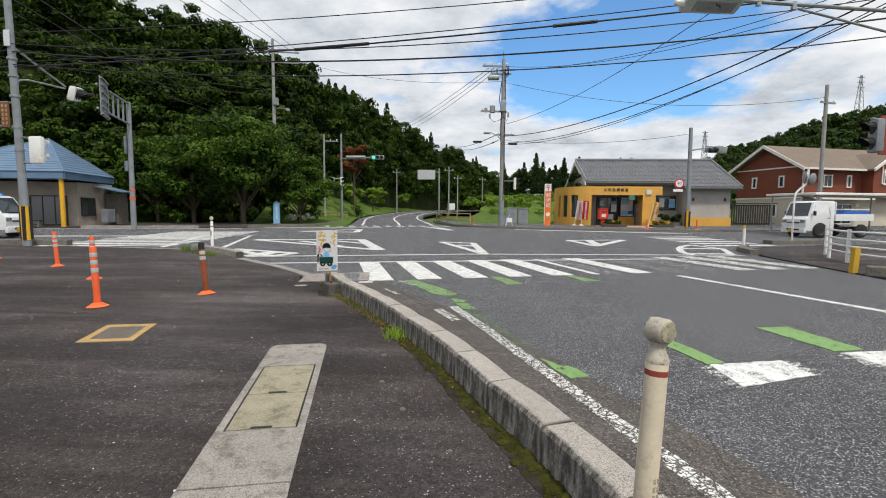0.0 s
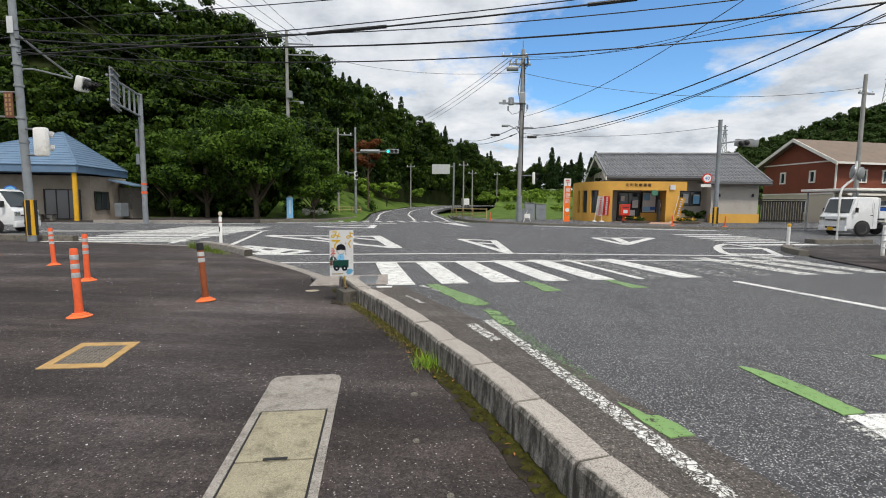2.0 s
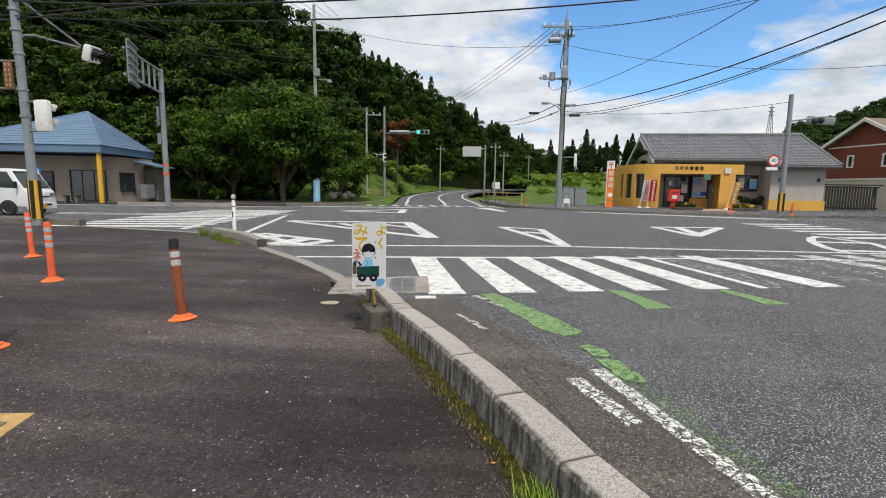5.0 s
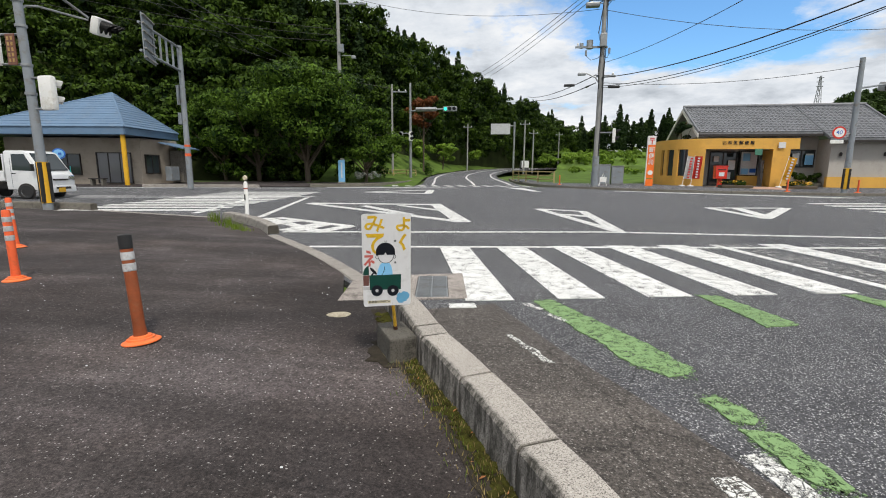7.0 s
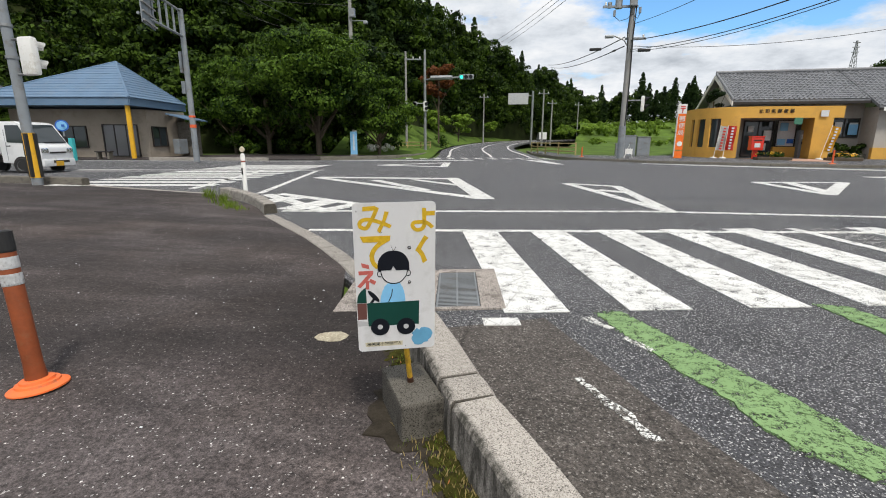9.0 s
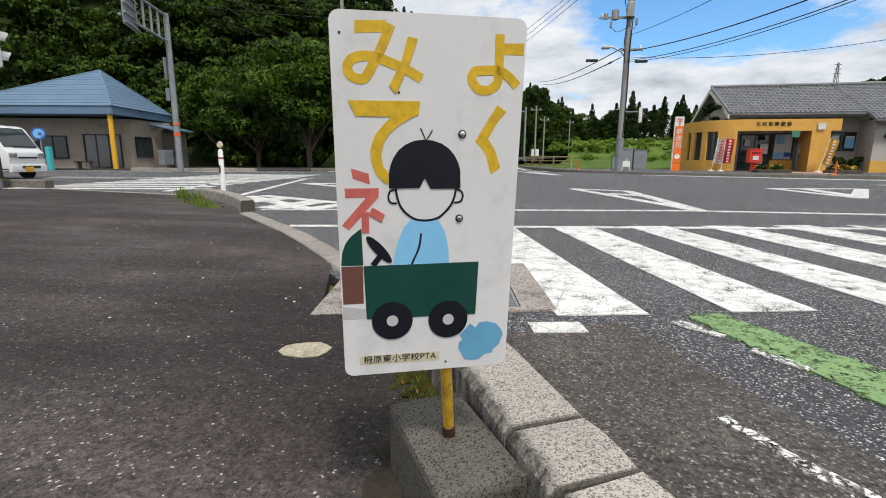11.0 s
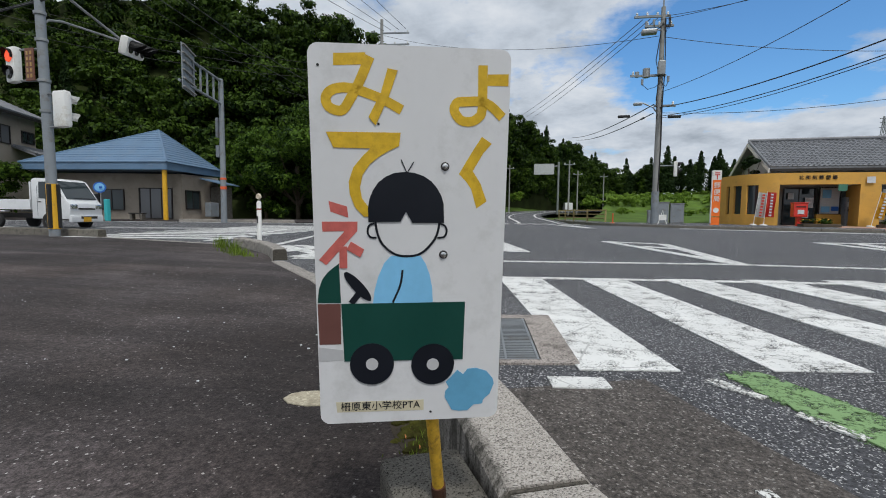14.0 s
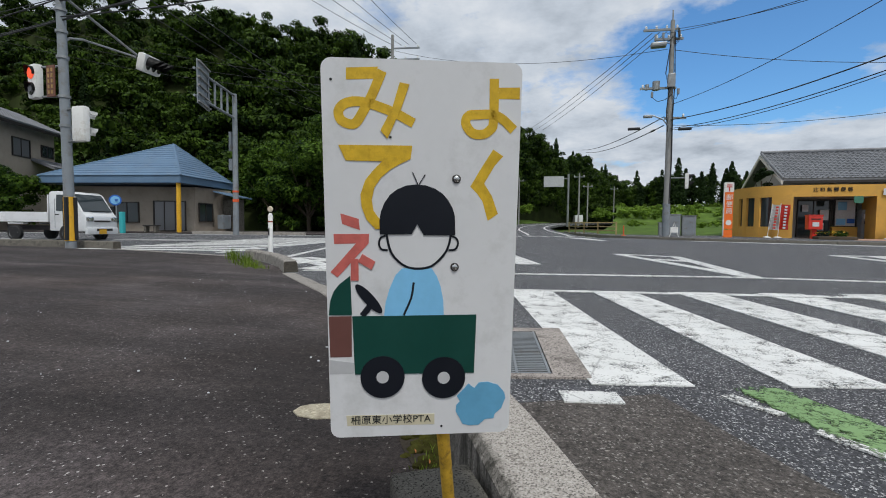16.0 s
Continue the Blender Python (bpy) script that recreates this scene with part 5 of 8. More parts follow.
for i in range(4):
    tube(bm, eave[i], apex, 0.07, n=6)
part("hip_cap", bm, M_BLUER, blue_house)
part("pillar", tube(bmesh.new(), (-26.7, 30.8, 0), (-26.7, 30.8, 3.2), 0.14, n=14), M_YELLOW, blue_house, "yellow painted pillar")


def wall_pose(a, b, t, z, out=0.03):
    d = (b - a).normalized()
    p = a.lerp(b, t)
    n = Vector((d.y, -d.x))
    return Matrix(((d.x, -n.x, 0, p.x + n.x * out), (d.y, -n.y, 0, p.y + n.y * out), (0, 0, 1, z), (0, 0, 0, 1)))


frame_window(blue_house, 2.2, 2.05, wall_pose(wall_in[1], wall_in[0], 0.52, 1.08), M_DARKF, M_GLASSL, 2, name="door")
frame_window(blue_house, 1.8, 1.4, wall_pose(wall_in[2], wall_in[1], 0.78, 1.3), M_DARKF, M_GLASS, 1)
frame_window(blue_house, 1.4, 1.3, wall_pose(wall_in[0], wall_in[4], 0.26, 1.35), M_DARKF, M_GLASS, 1)
bm = bmesh.new()
roof_slope(bm, (-27.2, 34.2, 2.9), (-25.6, 34.6, 2.5), (-26.2, 37.0, 2.5), (-27.8, 36.6, 2.9), 0.08)
part("side_canopy", bm, M_BLUER, blue_house)
bm = bmesh.new()
box(bm, (-27.0, 36.0, 1.2), (1.0, 1.0, 2.3))
part("lean_to", bm, M_CONCD, blue_house)
part("meter_box", box(bmesh.new(), (-26.7, 34.7, 0.7), (0.5, 0.8, 1.0), bevel=0.04), M_GREYP, blue_house)

# ---- tan house with tiled roof ----
tan = thing("house", Matrix.Translation((-39.4, 28.9, 1.75)) @ pose(0, 0, 0, 0, 0, 119.4), "two-storey tan house with dark tiled roof", "house")
part("wall", box(bmesh.new(), (1.8, 3, 1.9), (7.4, 6, 7.6)), M_TANW, tan)
bm = bmesh.new()
roof_slope(bm, (-2.6, -0.9, 5.6), (6.4, -0.9, 5.6), (6.4, 3, 7.4), (-2.6, 3, 7.4), 0.18)
roof_slope(bm, (-2.6, 3, 7.4), (6.4, 3, 7.4), (6.4, 6.9, 5.6), (-2.6, 6.9, 5.6), 0.18)
roof_slope(bm, (2.6, -1.5, 2.85), (7.2, -1.5, 2.85), (7.2, 0.2, 3.55), (2.6, 0.2, 3.55), 0.15)
tan_roof = part("roof", bm, M_TILE, tan)
bm = bmesh.new()
tile_course(bm, (-2.6, -0.9, 5.6), (6.4, -0.9, 5.6), (0, 3.9, 1.8), 10)
tile_course(bm, (2.6, -1.5, 2.85), (7.2, -1.5, 2.85), (0, 1.7, 0.7), 5)
tagged(part("roof_tiles", bm, M_TILE, tan_roof), kind="stuff")
part("gable", plate(bmesh.new(), [(0.0, 5.6), (3.0, 7.2), (6.0, 5.6)], 5.4, 5.52, Matrix(((0, 1, 0, 0), (1, 0, 0, 0), (0, 0, 1, 0), (0, 0, 0, 1)))), M_CREAMW, tan)
part("eave_board", box(bmesh.new(), (1.9, -0.86, 5.45), (9.0, 0.08, 0.2)), M_DARKF, tan)
frame_window(tan, 1.9, 1.3, pose(1.5, -0.03, 4.1), M_DARKF, M_GLASSL, 1)
frame_window(tan, 1.5, 0.9, pose(4.5, -0.03, 4.2), M_DARKF, M_GLASS, 1)
bush("garden_tree", -36.9, 28.2, 0.05, 1.9, 4.6, M_LEAFN, "clipped green garden tree beside the house", 18, 240, 0.10, "tree")

# ---- poles, signals and signs ----
def bar3(bm, p, q, r=0.03, n=8):
    return tube(bm, p, q, r, n=n)


def signal_head(parent, m, lamps=3, lit=None, upright=False, body=M_WHITEP, hood=0.26, hood_mat=None):
    """A signal head looking to -y: casing, lenses and hoods."""
    n = lamps
    w, h = (0.42 * n + 0.1, 0.46)
    if upright:
        w, h = 0.42, 0.42 * n + 0.06
    case = part("signal_head", box(bmesh.new(), (0, 0, 0), (w, 0.2, h), bevel=0.08), body, parent, smooth=True)
    case.matrix_basis = m
    for i in range(n):
        u = (i - (n - 1) / 2) * 0.42
        c = Vector((0, -0.1, -u)) if upright else Vector((u, -0.1, 0))
        lens = {0: M_LAMPOFF}
        mt = lit[1] if lit and lit[0] == i else M_LAMPOFF
        part("lens", lathe(bmesh.new(), [(0.155, 0), (0.15, 0.02), (0.08, 0.04)], 18, Matrix.Translation(c) @ pose(0, 0, 0, 90)), mt, case)
        bm2 = bmesh.new()
        rows = []
        for k in range(11):
            a = math.radians(-20 + 220 * k / 10)
            rows.append([bm2.verts.new(c + Vector((0.175 * math.cos(a), -d * (0.45 + 0.55 * max(0, math.sin(a))), 0.175 * math.sin(a)))) for d in (0, hood)])
        for p, q in zip(rows, rows[1:]):
            bm2.faces.new((p[0], q[0], q[1], p[1]))
        bmesh.ops.solidify(bm2, geom=bm2.faces, thickness=0.012)
        part("hood", bm2, hood_mat or M_BLACK, case)
    return case


def crossarm(parent, z, length, yaw, off=0.0, insulators=3):
    arm = part("crossarm", box(bmesh.new(), (off, 0, 0), (length, 0.11, 0.12)), M_GREYP, parent)
    arm.matrix_basis = pose(0, 0, z, 0, 0, yaw)
    for i in range(insulators):
        x = off - length / 2 + 0.15 + i * (length - 0.3) / max(1, insulators - 1)
        part("insulator", lathe(bmesh.new(), [(0.05, 0), (0.07, 0.05), (0.04, 0.09), (0.07, 0.13), (0.03, 0.2)], 10, pose(x, 0, 0.045)), M_WHITEP, arm)
    return arm


def utility_pole(x, y, h, r0, r1, label, name="utility_pole", material=None, z=0.0):
    e = thing(name, pose(x, y, z), label, "utility pole")
    part("shaft", tube(bmesh.new(), (0, 0, -0.1), (0, 0, h), r0, r1, 16), material or M_POLE, e, smooth=True)
    return e


# signal pole on the west corner
sp = thing("signal_pole", pose(-14.72, 16.05, 0), "grey signal pole with yellow-black band and traffic lights", "traffic light")
part("shaft", tube(bmesh.new(), (0, 0, 0), (-0.15, 0, 8.0), 0.125, 0.10, 18), M_GREYP, sp, smooth=True)
band_part = part("hazard_band", tube(bmesh.new(), (0, 0, 0.2), (-0.02, 0, 1.35), 0.132, n=18), M_YELLOW, sp, "yellow hazard band")
for k in range(4):
    a = k * math.tau / 4 + 0.35
    part("stripe", box(bmesh.new(), (0.13 * math.cos(a), 0.13 * math.sin(a), 0.78), (0.08, 0.08, 1.12), bevel=0.01), M_BLACK, band_part)
part("notice", box(bmesh.new(), (-0.12, -0.14, 6.75), (0.2, 0.02, 0.5)), M_PAPER, sp)
for z in (3.15, 3.9, 4.9, 5.55, 6.1):
    part("clamp", tube(bmesh.new(), (-0.02 * z, 0, z), (-0.02 * z, 0, z + 0.07), 0.14, n=16), M_STEEL, sp)
signal_head(sp, Matrix.Translation((-1.05, -0.05, 4.38)) @ pose(0, 0, 0, 0, 0, -8), 2, (0, M_REDLAMP), True, M_WHITEP, 0.13)
M_BROWNP = surface("brown_enamel", (0.17, 0.07, 0.045), 0.5, 0, 0.12, 9, 60, 0.05, (0.12, 0.06, 0.04))
bp = part("sign_plate", box(bmesh.new(), (-0.34, -0.14, 4.32), (0.30, 0.03, 0.80), bevel=0.01), M_BROWNP, sp, "brown sign plate")
for i in range(5):
    for j in range(2):
        part("lettering_bar", box(bmesh.new(), (-0.40 + j * 0.12, -0.16, 4.6 - i * 0.14), (0.06, 0.012, 0.09)), M_YELLOWP, bp)
for z in (4.72, 3.95):
    part("bracket", bar3(bmesh.new(), (0, 0, z), (-1.2, -0.02, z + 0.05), 0.03), M_STEEL, sp)
signal_head(sp, Matrix.Translation((0.68, -0.14, 3.17)) @ pose(0, 0, 0, 0, 0, 182), 2, None, True, M_WHITEP, 0.3, M_WHITEP)
for z in (2.78, 3.60):
    part("bracket", bar3(bmesh.new(), (0, 0, z), (0.7, -0.12, z - 0.03), 0.03), M_STEEL, sp)
bm = bmesh.new()
bent(bm, [(-0.12, 0, 6.55), (-0.3, 1.2, 6.2), (-0.46, 2.4, 5.86)], 0.035)
bent(bm, [(-0.1, 0, 5.3), (-0.12, 0.2, 5.5), (-0.2, 0.6, 5.62), (-0.44, 2.35, 5.78)], 0.03)
part("arm", bm, M_STEEL, sp)
signal_head(sp, Matrix.Translation((-0.47, 2.86, 5.70)) @ Matrix.Scale(1.2, 4) @ pose(0, 0, 0, 0, 0, 124) @ pose(0, 0, 0, 14, 0, 0) @ pose(0, 0, 0, 0, -10, 0), 3, None, False, M_WHITEP, 0.34)

# sign gantry seen from behind
g = thing("sign_gantry", pose(-19.5, 27.6, 0.05), "grey sign gantry with the board seen from behind", "road sign")
part("post", tube(bmesh.new(), (0, 0, 0), (0, 0, 7.35), 0.15, 0.12, 16), M_GREYP, g, smooth=True)
ARM = Vector((0.33, -0.94, 0))
bm = bmesh.new()
for z in (7.25, 6.1):
    bar3(bm, (0, 0, z), ARM * 4.3 + Vector((0, 0, z + 0.05)), 0.06)
for d in (0.9, 1.6, 2.3, 3.0):
    bar3(bm, ARM * d + Vector((0, 0, 6.1)), ARM * d + Vector((0, 0, 7.3)), 0.05)
part("arm", bm, M_GREYP, g, smooth=True)
bd = part("board", box(bmesh.new(), (0, 0, 0), (1.7, 0.05, 1.9), bevel=0.02), M_GREYP, g, "grey back of a direction sign")
bd.matrix_basis = Matrix.Translation(ARM * 3.5 + Vector((0.02, 0.0, 6.75))) @ pose(0, 0, 0, 0, 0, -62)
for z in (-0.85, -0.5, -0.15, 0.2, 0.55, 0.88):
    part("stiffener", box(bmesh.new(), (0, 0.06, z), (1.64, 0.09, 0.06)), M_POLE, bd)
for z0, z1 in ((1.75, 1.9), (2.25, 2.35)):
    part("band", tube(bmesh.new(), (0, 0, z0), (0, 0, z1), 0.157, n=16), M_ORANGE, g, "orange reflective band")
part("cable_box", box(bmesh.new(), (-0.2, -0.05, 3.7), (0.2, 0.2, 0.6), bevel=0.02), M_GREYP, g)
part("cable_box", box(bmesh.new(), (-0.2, -0.05, 4.9), (0.16, 0.2, 1.0), bevel=0.02), M_GREYP, g)

# large concrete pole before the wood
p2 = utility_pole(-19.2, 47.4, 17.6, 0.21, 0.13, "tall concrete utility pole at the foot of the wood", z=0.3)
crossarm(p2, 16.4, 2.6, 10, 1.2, 3)
crossarm(p2, 15.4, 2.6, 10, 1.2, 3)
part("box", box(bmesh.new(), (0.25, -0.1, 11.6), (0.45, 0.4, 0.7), bevel=0.04), M_STEEL, p2)
bm = bmesh.new()
bar3(bm, (0, 0, 11.0), (1.6, -0.2, 10.9), 0.04)
box(bm, (1.5, -0.2, 10.75), (0.35, 0.3, 0.25), bevel=0.05)
part("street_light", bm, M_STEEL, p2)
part("round_sign", lathe(bmesh.new(), [(0.32, 0), (0.32, 0.03)], 20, pose(0.95, -0.3, 4.0, 90)), M_BLUE, p2, "round blue traffic sign")
e = thing("banner_board", pose(-16.3, 40.5, 0.05), "upright light blue advertising board by the kerb", "sign")
part("board", box(bmesh.new(), (0, 0, 0.95), (0.55, 0.06, 1.7), bevel=0.02), M_LBLUE, e)
part("lettering_bars", box(bmesh.new(), (0.02, -0.04, 1.0), (0.12, 0.01, 1.2)), M_PAPER, e)
part("foot", box(bmesh.new(), (0, 0, 0.05), (0.5, 0.4, 0.1)), M_CONC, e)

# signal pole on the far corner with a green light
fs = thing("signal_pole", pose(-13.35, 50.5, 0.1), "far signal pole with a lit green traffic light", "traffic light")
part("shaft", tube(bmesh.new(), (0, 0, 0), (0, 0, 9.2), 0.15, 0.10, 14), M_STEEL, fs, smooth=True)
bm = bmesh.new()
bar3(bm, (0, 0, 6.6), (4.2, -0.2, 6.75), 0.07)
bar3(bm, (0.6, -0.1, 6.72), (2.6, -0.1, 6.72), 0.2)
part("arm", bm, M_STEEL, fs, smooth=True)
signal_head(fs, pose(3.95, -0.3, 6.7, 0, 0, -2), 3, (0, M_GREENLAMP), False, M_STEEL, 0.2)
signal_head(fs, pose(-0.9, -0.2, 4.2, 0, 0, -4), 2, None, True, M_STEEL, 0.3)
signal_head(fs, pose(0.1, -0.25, 4.2, 0, 0, 60), 2, None, True, M_WHITEP, 0.3)
bm = bmesh.new()
bar3(bm, (0, 0, 4.5), (-1.0, -0.2, 4.5), 0.04)
part("bracket", bm, M_STEEL, fs)
wp = utility_pole(-15.5, 51.5, 9.2, 0.12, 0.09, "slim weathered pole before the wood", z=0.2)
crossarm(wp, 8.5, 1.6, 15, 0.7, 3)

# pole with lamp and transformer on the north corner
p3 = utility_pole(2.65, 37.7, 12.6, 0.19, 0.12, "concrete utility pole with crossarms, lamp and wires", z=0.1)
crossarm(p3, 12.1, 2.0, 8, -0.6, 4)
part("finial", tube(bmesh.new(), (0, 0, 12.5), (0, 0, 13.2), 0.04, n=8), M_STEEL, p3)
bm = bmesh.new()
bar3(bm, (0, 0, 11.3), (-0.9, -0.2, 11.4), 0.035)
box(bm, (-0.75, -0.2, 11.2), (0.85, 0.45, 0.28), bevel=0.09)
part("street_light", bm, M_STEEL, p3)
bm = bmesh.new()
tube(bm, (-0.8, -0.1, 8.65), (-0.8, -0.1, 9.15), 0.2, n=14)
tube(bm, (-1.3, -0.1, 8.7), (-1.3, -0.1, 9.0), 0.12, n=12)
part("transformer", bm, M_STEEL, p3, smooth=True)
crossarm(p3, 8.75, 2.0, 8, -0.7, 2)
part("box", box(bmesh.new(), (0, -0.2, 9.1), (0.4, 0.4, 0.8), bevel=0.05), M_STEEL, p3)
bm = bmesh.new()
bent(bm, [(0, -0.1, 6.4), (-0.35, -0.15, 6.9), (-0.9, -0.2, 7.15), (-1.3, -0.2, 7.15)], 0.04)
box(bm, (-1.2, -0.2, 7.12), (0.5, 0.24, 0.16), bevel=0.05)
part("street_light", bm, M_STEEL, p3)
crossarm(p3, 7.0, 1.2, 8, 0.3, 2)
signal_head(p3, pose(1.0, -0.2, 3.3, 0, 0, 80), 2, None, True, M_WHITEP, 0.3)
part("bracket", bar3(bmesh.new(), (0, 0, 3.5), (0.9, -0.2, 3.5), 0.04), M_STEEL, p3)
part("guard", tube(bmesh.new(), (0, 0, 0.1), (0, 0, 2.0), 0.21, n=16), M_GREYP, p3)
for k in range(4):
    part("cable_coil", bent(bmesh.new(), [(0.25 + 0.12 * math.sin(a), -0.22, 12.0 - 0.5 * k * 0.2 - 0.35 * a / 3 + 0.1 * math.cos(a)) for a in np.linspace(0, 6, 14)], 0.012, 5), M_WIRE, p3)

part("riser_cable", bent(bmesh.new(), [(0.1, -0.16, 2.0), (0.16, -0.14, 4.5), (0.13, -0.16, 7.0), (0.2, -0.12, 9.0), (0.12, -0.15, 11.9)], 0.035, 6), M_WIRE, p3)
part("riser_cable", bent(bmesh.new(), [(-0.12, -0.16, 6.2), (-0.2, -0.14, 7.4), (-0.12, -0.16, 8.6), (-0.3, -0.1, 9.6), (-0.1, -0.15, 11.2)], 0.028, 6), M_WIRE, p3)
for z, x in ((11.7, -0.9), (11.75, -0.5), (11.8, 0.35), (8.4, -1.0), (8.5, 0.4)):
    part("cutout_switch", box(bmesh.new(), (x, -0.1, z), (0.13, 0.14, 0.34), bevel=0.03), M_GREYP, p3)
    part("jumper_wire", bent(bmesh.new(), [(x, -0.1, z - 0.15), (x * 0.7, -0.2, z - 0.45), (x * 0.3, -0.2, z - 0.35), (0.0, -0.14, z - 0.1)], 0.018, 5), M_WIRE, p3)
crossarm(p3, 11.55, 1.6, 8, -0.2, 3)
part("splice_box", box(bmesh.new(), (0.75, -0.5, 6.25), (0.7, 0.16, 0.16), bevel=0.05), M_BLACK, p3)
part("splice_box", box(bmesh.new(), (-1.9, 0.4, 6.55), (0.7, 0.16, 0.16), bevel=0.05), M_BLACK, p3)

# office corner pole with speed sign
pp = thing("signal_pole", pose(15.15, 34.2, 0.1), "grey corner pole with speed sign and signal seen from behind", "traffic light")
part("shaft", tube(bmesh.new(), (0, 0, 0), (-0.05, 0, 6.9), 0.15, 0.12, 16), M_GREYP, pp, smooth=True)
hb = part("hazard_band", tube(bmesh.new(), (0, 0, 0.2), (0, 0, 1.3), 0.158, n=16), M_YELLOW, pp, "yellow hazard band")
for k in range(4):
    a = k * math.tau / 4 + 0.3
    part("stripe", box(bmesh.new(), (0.157 * math.cos(a), 0.157 * math.sin(a), 0.75), (0.09, 0.09, 1.05)), M_BLACK, hb)
disc = part("speed_sign", lathe(bmesh.new(), [(0.32, 0), (0.32, 0.03)], 28, pose(-0.75, -0.2, 3.15, 90)), M_RED, pp, "round red-ringed speed sign")
part("face", lathe(bmesh.new(), [(0.24, 0), (0.24, 0.006)], 28, pose(-0.75, -0.231, 3.15, 90)), M_WHITEP, disc)
text_mesh("lettering", "40", 0.3, 0.004, M_BLUE, disc, pose(-0.75, -0.243, 3.15, 90, 0, 0))
part("sub_plate", box(bmesh.new(), (-0.8, -0.2, 2.68), (0.62, 0.03, 0.18)), M_WHITEP, pp)
part("bracket", bar3(bmesh.new(), (0, 0, 3.1), (-0.7, -0.18, 3.1), 0.03), M_STEEL, pp)
bm = bmesh.new()
bar3(bm, (0, 0, 5.4), (2.2, 0.6, 5.75), 0.05)
part("arm", bm, M_GREYP, pp)
signal_head(pp, pose(1.9, 0.5, 5.5, 0, -8, 150), 3, None, False, M_STEEL, 0.34)
for i in range(3):
    part("rear_dome", lathe(bmesh.new(), [(0.19, 0), (0.18, 0.08), (0.12, 0.15), (0.02, 0.18)], 16, pose(1.52 + 0.38 * i, 0.36 + 0.1 * i, 5.45 + 0.055 * i, 90)), M_BLACK, pp, "black domed hood", smooth=True)
rp = utility_pole(26.9, 38.6, 10.9, 0.17, 0.12, "concrete utility pole by the truck yard")
crossarm(rp, 9.6, 1.5, 20, 0.2, 3)
nn_pole = thing("signal_pole", pose(10.35, 12.65, 0.05), "grey signal pole behind the guard rail", "traffic light")
part("shaft", tube(bmesh.new(), (0, 0, 0), (0, 0, 7.6), 0.15, 0.12, 16), M_GREYP, nn_pole, smooth=True)
signal_head(nn_pole, Matrix.Translation((-1.22, -0.5, 2.95)) @ Matrix.Scale(0.82, 4) @ pose(0, 0, 0, 0, 0, -100), 2, None, True, M_GREYP, 0.3)
part("sign_plate", box(bmesh.new(), (-0.88, -0.42, 2.98), (0.42, 0.05, 0.86), bevel=0.02), M_BROWNRED, nn_pole)
part("bracket", bar3(bmesh.new(), (0, 0, 3.3), (-1.3, -0.45, 3.34), 0.03), M_STEEL, nn_pole)
bm = bmesh.new()
bar3(bm, (0, 0, 5.76), (-4.75, -1.25, 5.58), 0.042)
bar3(bm, (0, 0, 5.16), (-3.3, -0.85, 5.56), 0.026)
for d in (0.72, 0.9):
    box(bm, (-4.75 * d, -1.25 * d, 5.6), (0.08, 0.08, 0.16))
part("arm", bm, M_STEEL, nn_pole, smooth=True)
lamp = part("signal_lamp", box(bmesh.new(), (0, 0, 0), (1.22, 0.42, 0.16), bevel=0.07), M_CASE, nn_pole, "pale grey overhead signal casing", smooth=True)
lamp.matrix_basis = Matrix.Translation((-5.32, -1.32, 5.50)) @ pose(0, 0, 0, -24, 0, 7)
part("hatch", box(bmesh.new(), (0.05, 0, -0.085), (0.86, 0.26, 0.025), bevel=0.01), M_STEEL, lamp)
part("cable_gland", bent(bmesh.new(), [(0.05, -0.06, -0.09), (0.02, -0.1, -0.14), (0.1, -0.08, -0.15), (0.18, 0.02, -0.09)], 0.014, 6), M_WIRE, lamp)
part("end_cap", lathe(bmesh.new(), [(0.07, 0), (0.075, 0.10), (0.06, 0.18), (0.02, 0.21)], 14, pose(-0.58, 0, -0.01, 0, -90, 0)), M_WHITEP, lamp, smooth=True)

# distant signs along the far road
fg = thing("sign_gantry", pose(-4.6, 76, 0.6), "distant direction sign on an overhanging arm", "road sign")
part("post", tube(bmesh.new(), (0, 0, 0), (0, 0, 7.4), 0.15, n=12), M_STEEL, fg)
part("arm", bar3(bmesh.new(), (0, 0, 6.8), (-2.8, 0, 6.9), 0.08), M_STEEL, fg)
part("board", box(bmesh.new(), (-2.0, -0.1, 6.4), (2.8, 0.06, 1.5)), M_SILVER, fg, "pale direction board")
for x, y, h in ((-3.2, 80, 8), (-2.0, 92, 7.5), (-13.5, 90, 8.5), (3.5, 118, 9), (2, 140, 9)):
    q = utility_pole(x, y, h, 0.14, 0.1, "distant utility pole along the far road", z=0.6)
    crossarm(q, h - 0.6, 1.6, 0, 0, 2)

# ---- wires ----
def wire(p, q, sag, r, name="overhead_cable", label="thin black overhead cable slung between poles", sleeve=()):
    p, q = Vector(p), Vector(q)
    pts = [p.lerp(q, t) - Vector((0, 0, sag * 4 * t * (1 - t))) for t in np.linspace(0, 1, 25)]
    o = part(name, bent(bmesh.new(), pts, r, 6), M_WIRE)
    tagged(o, label, "cable", "overhead cables")
    for a, b in sleeve:
        s = [p.lerp(q, t) - Vector((0, 0, sag * 4 * t * (1 - t))) for t in np.linspace(a, b, 5)]
        part("sleeve", bent(bmesh.new(), s, r * 2.2, 8), M_WIRE, o)


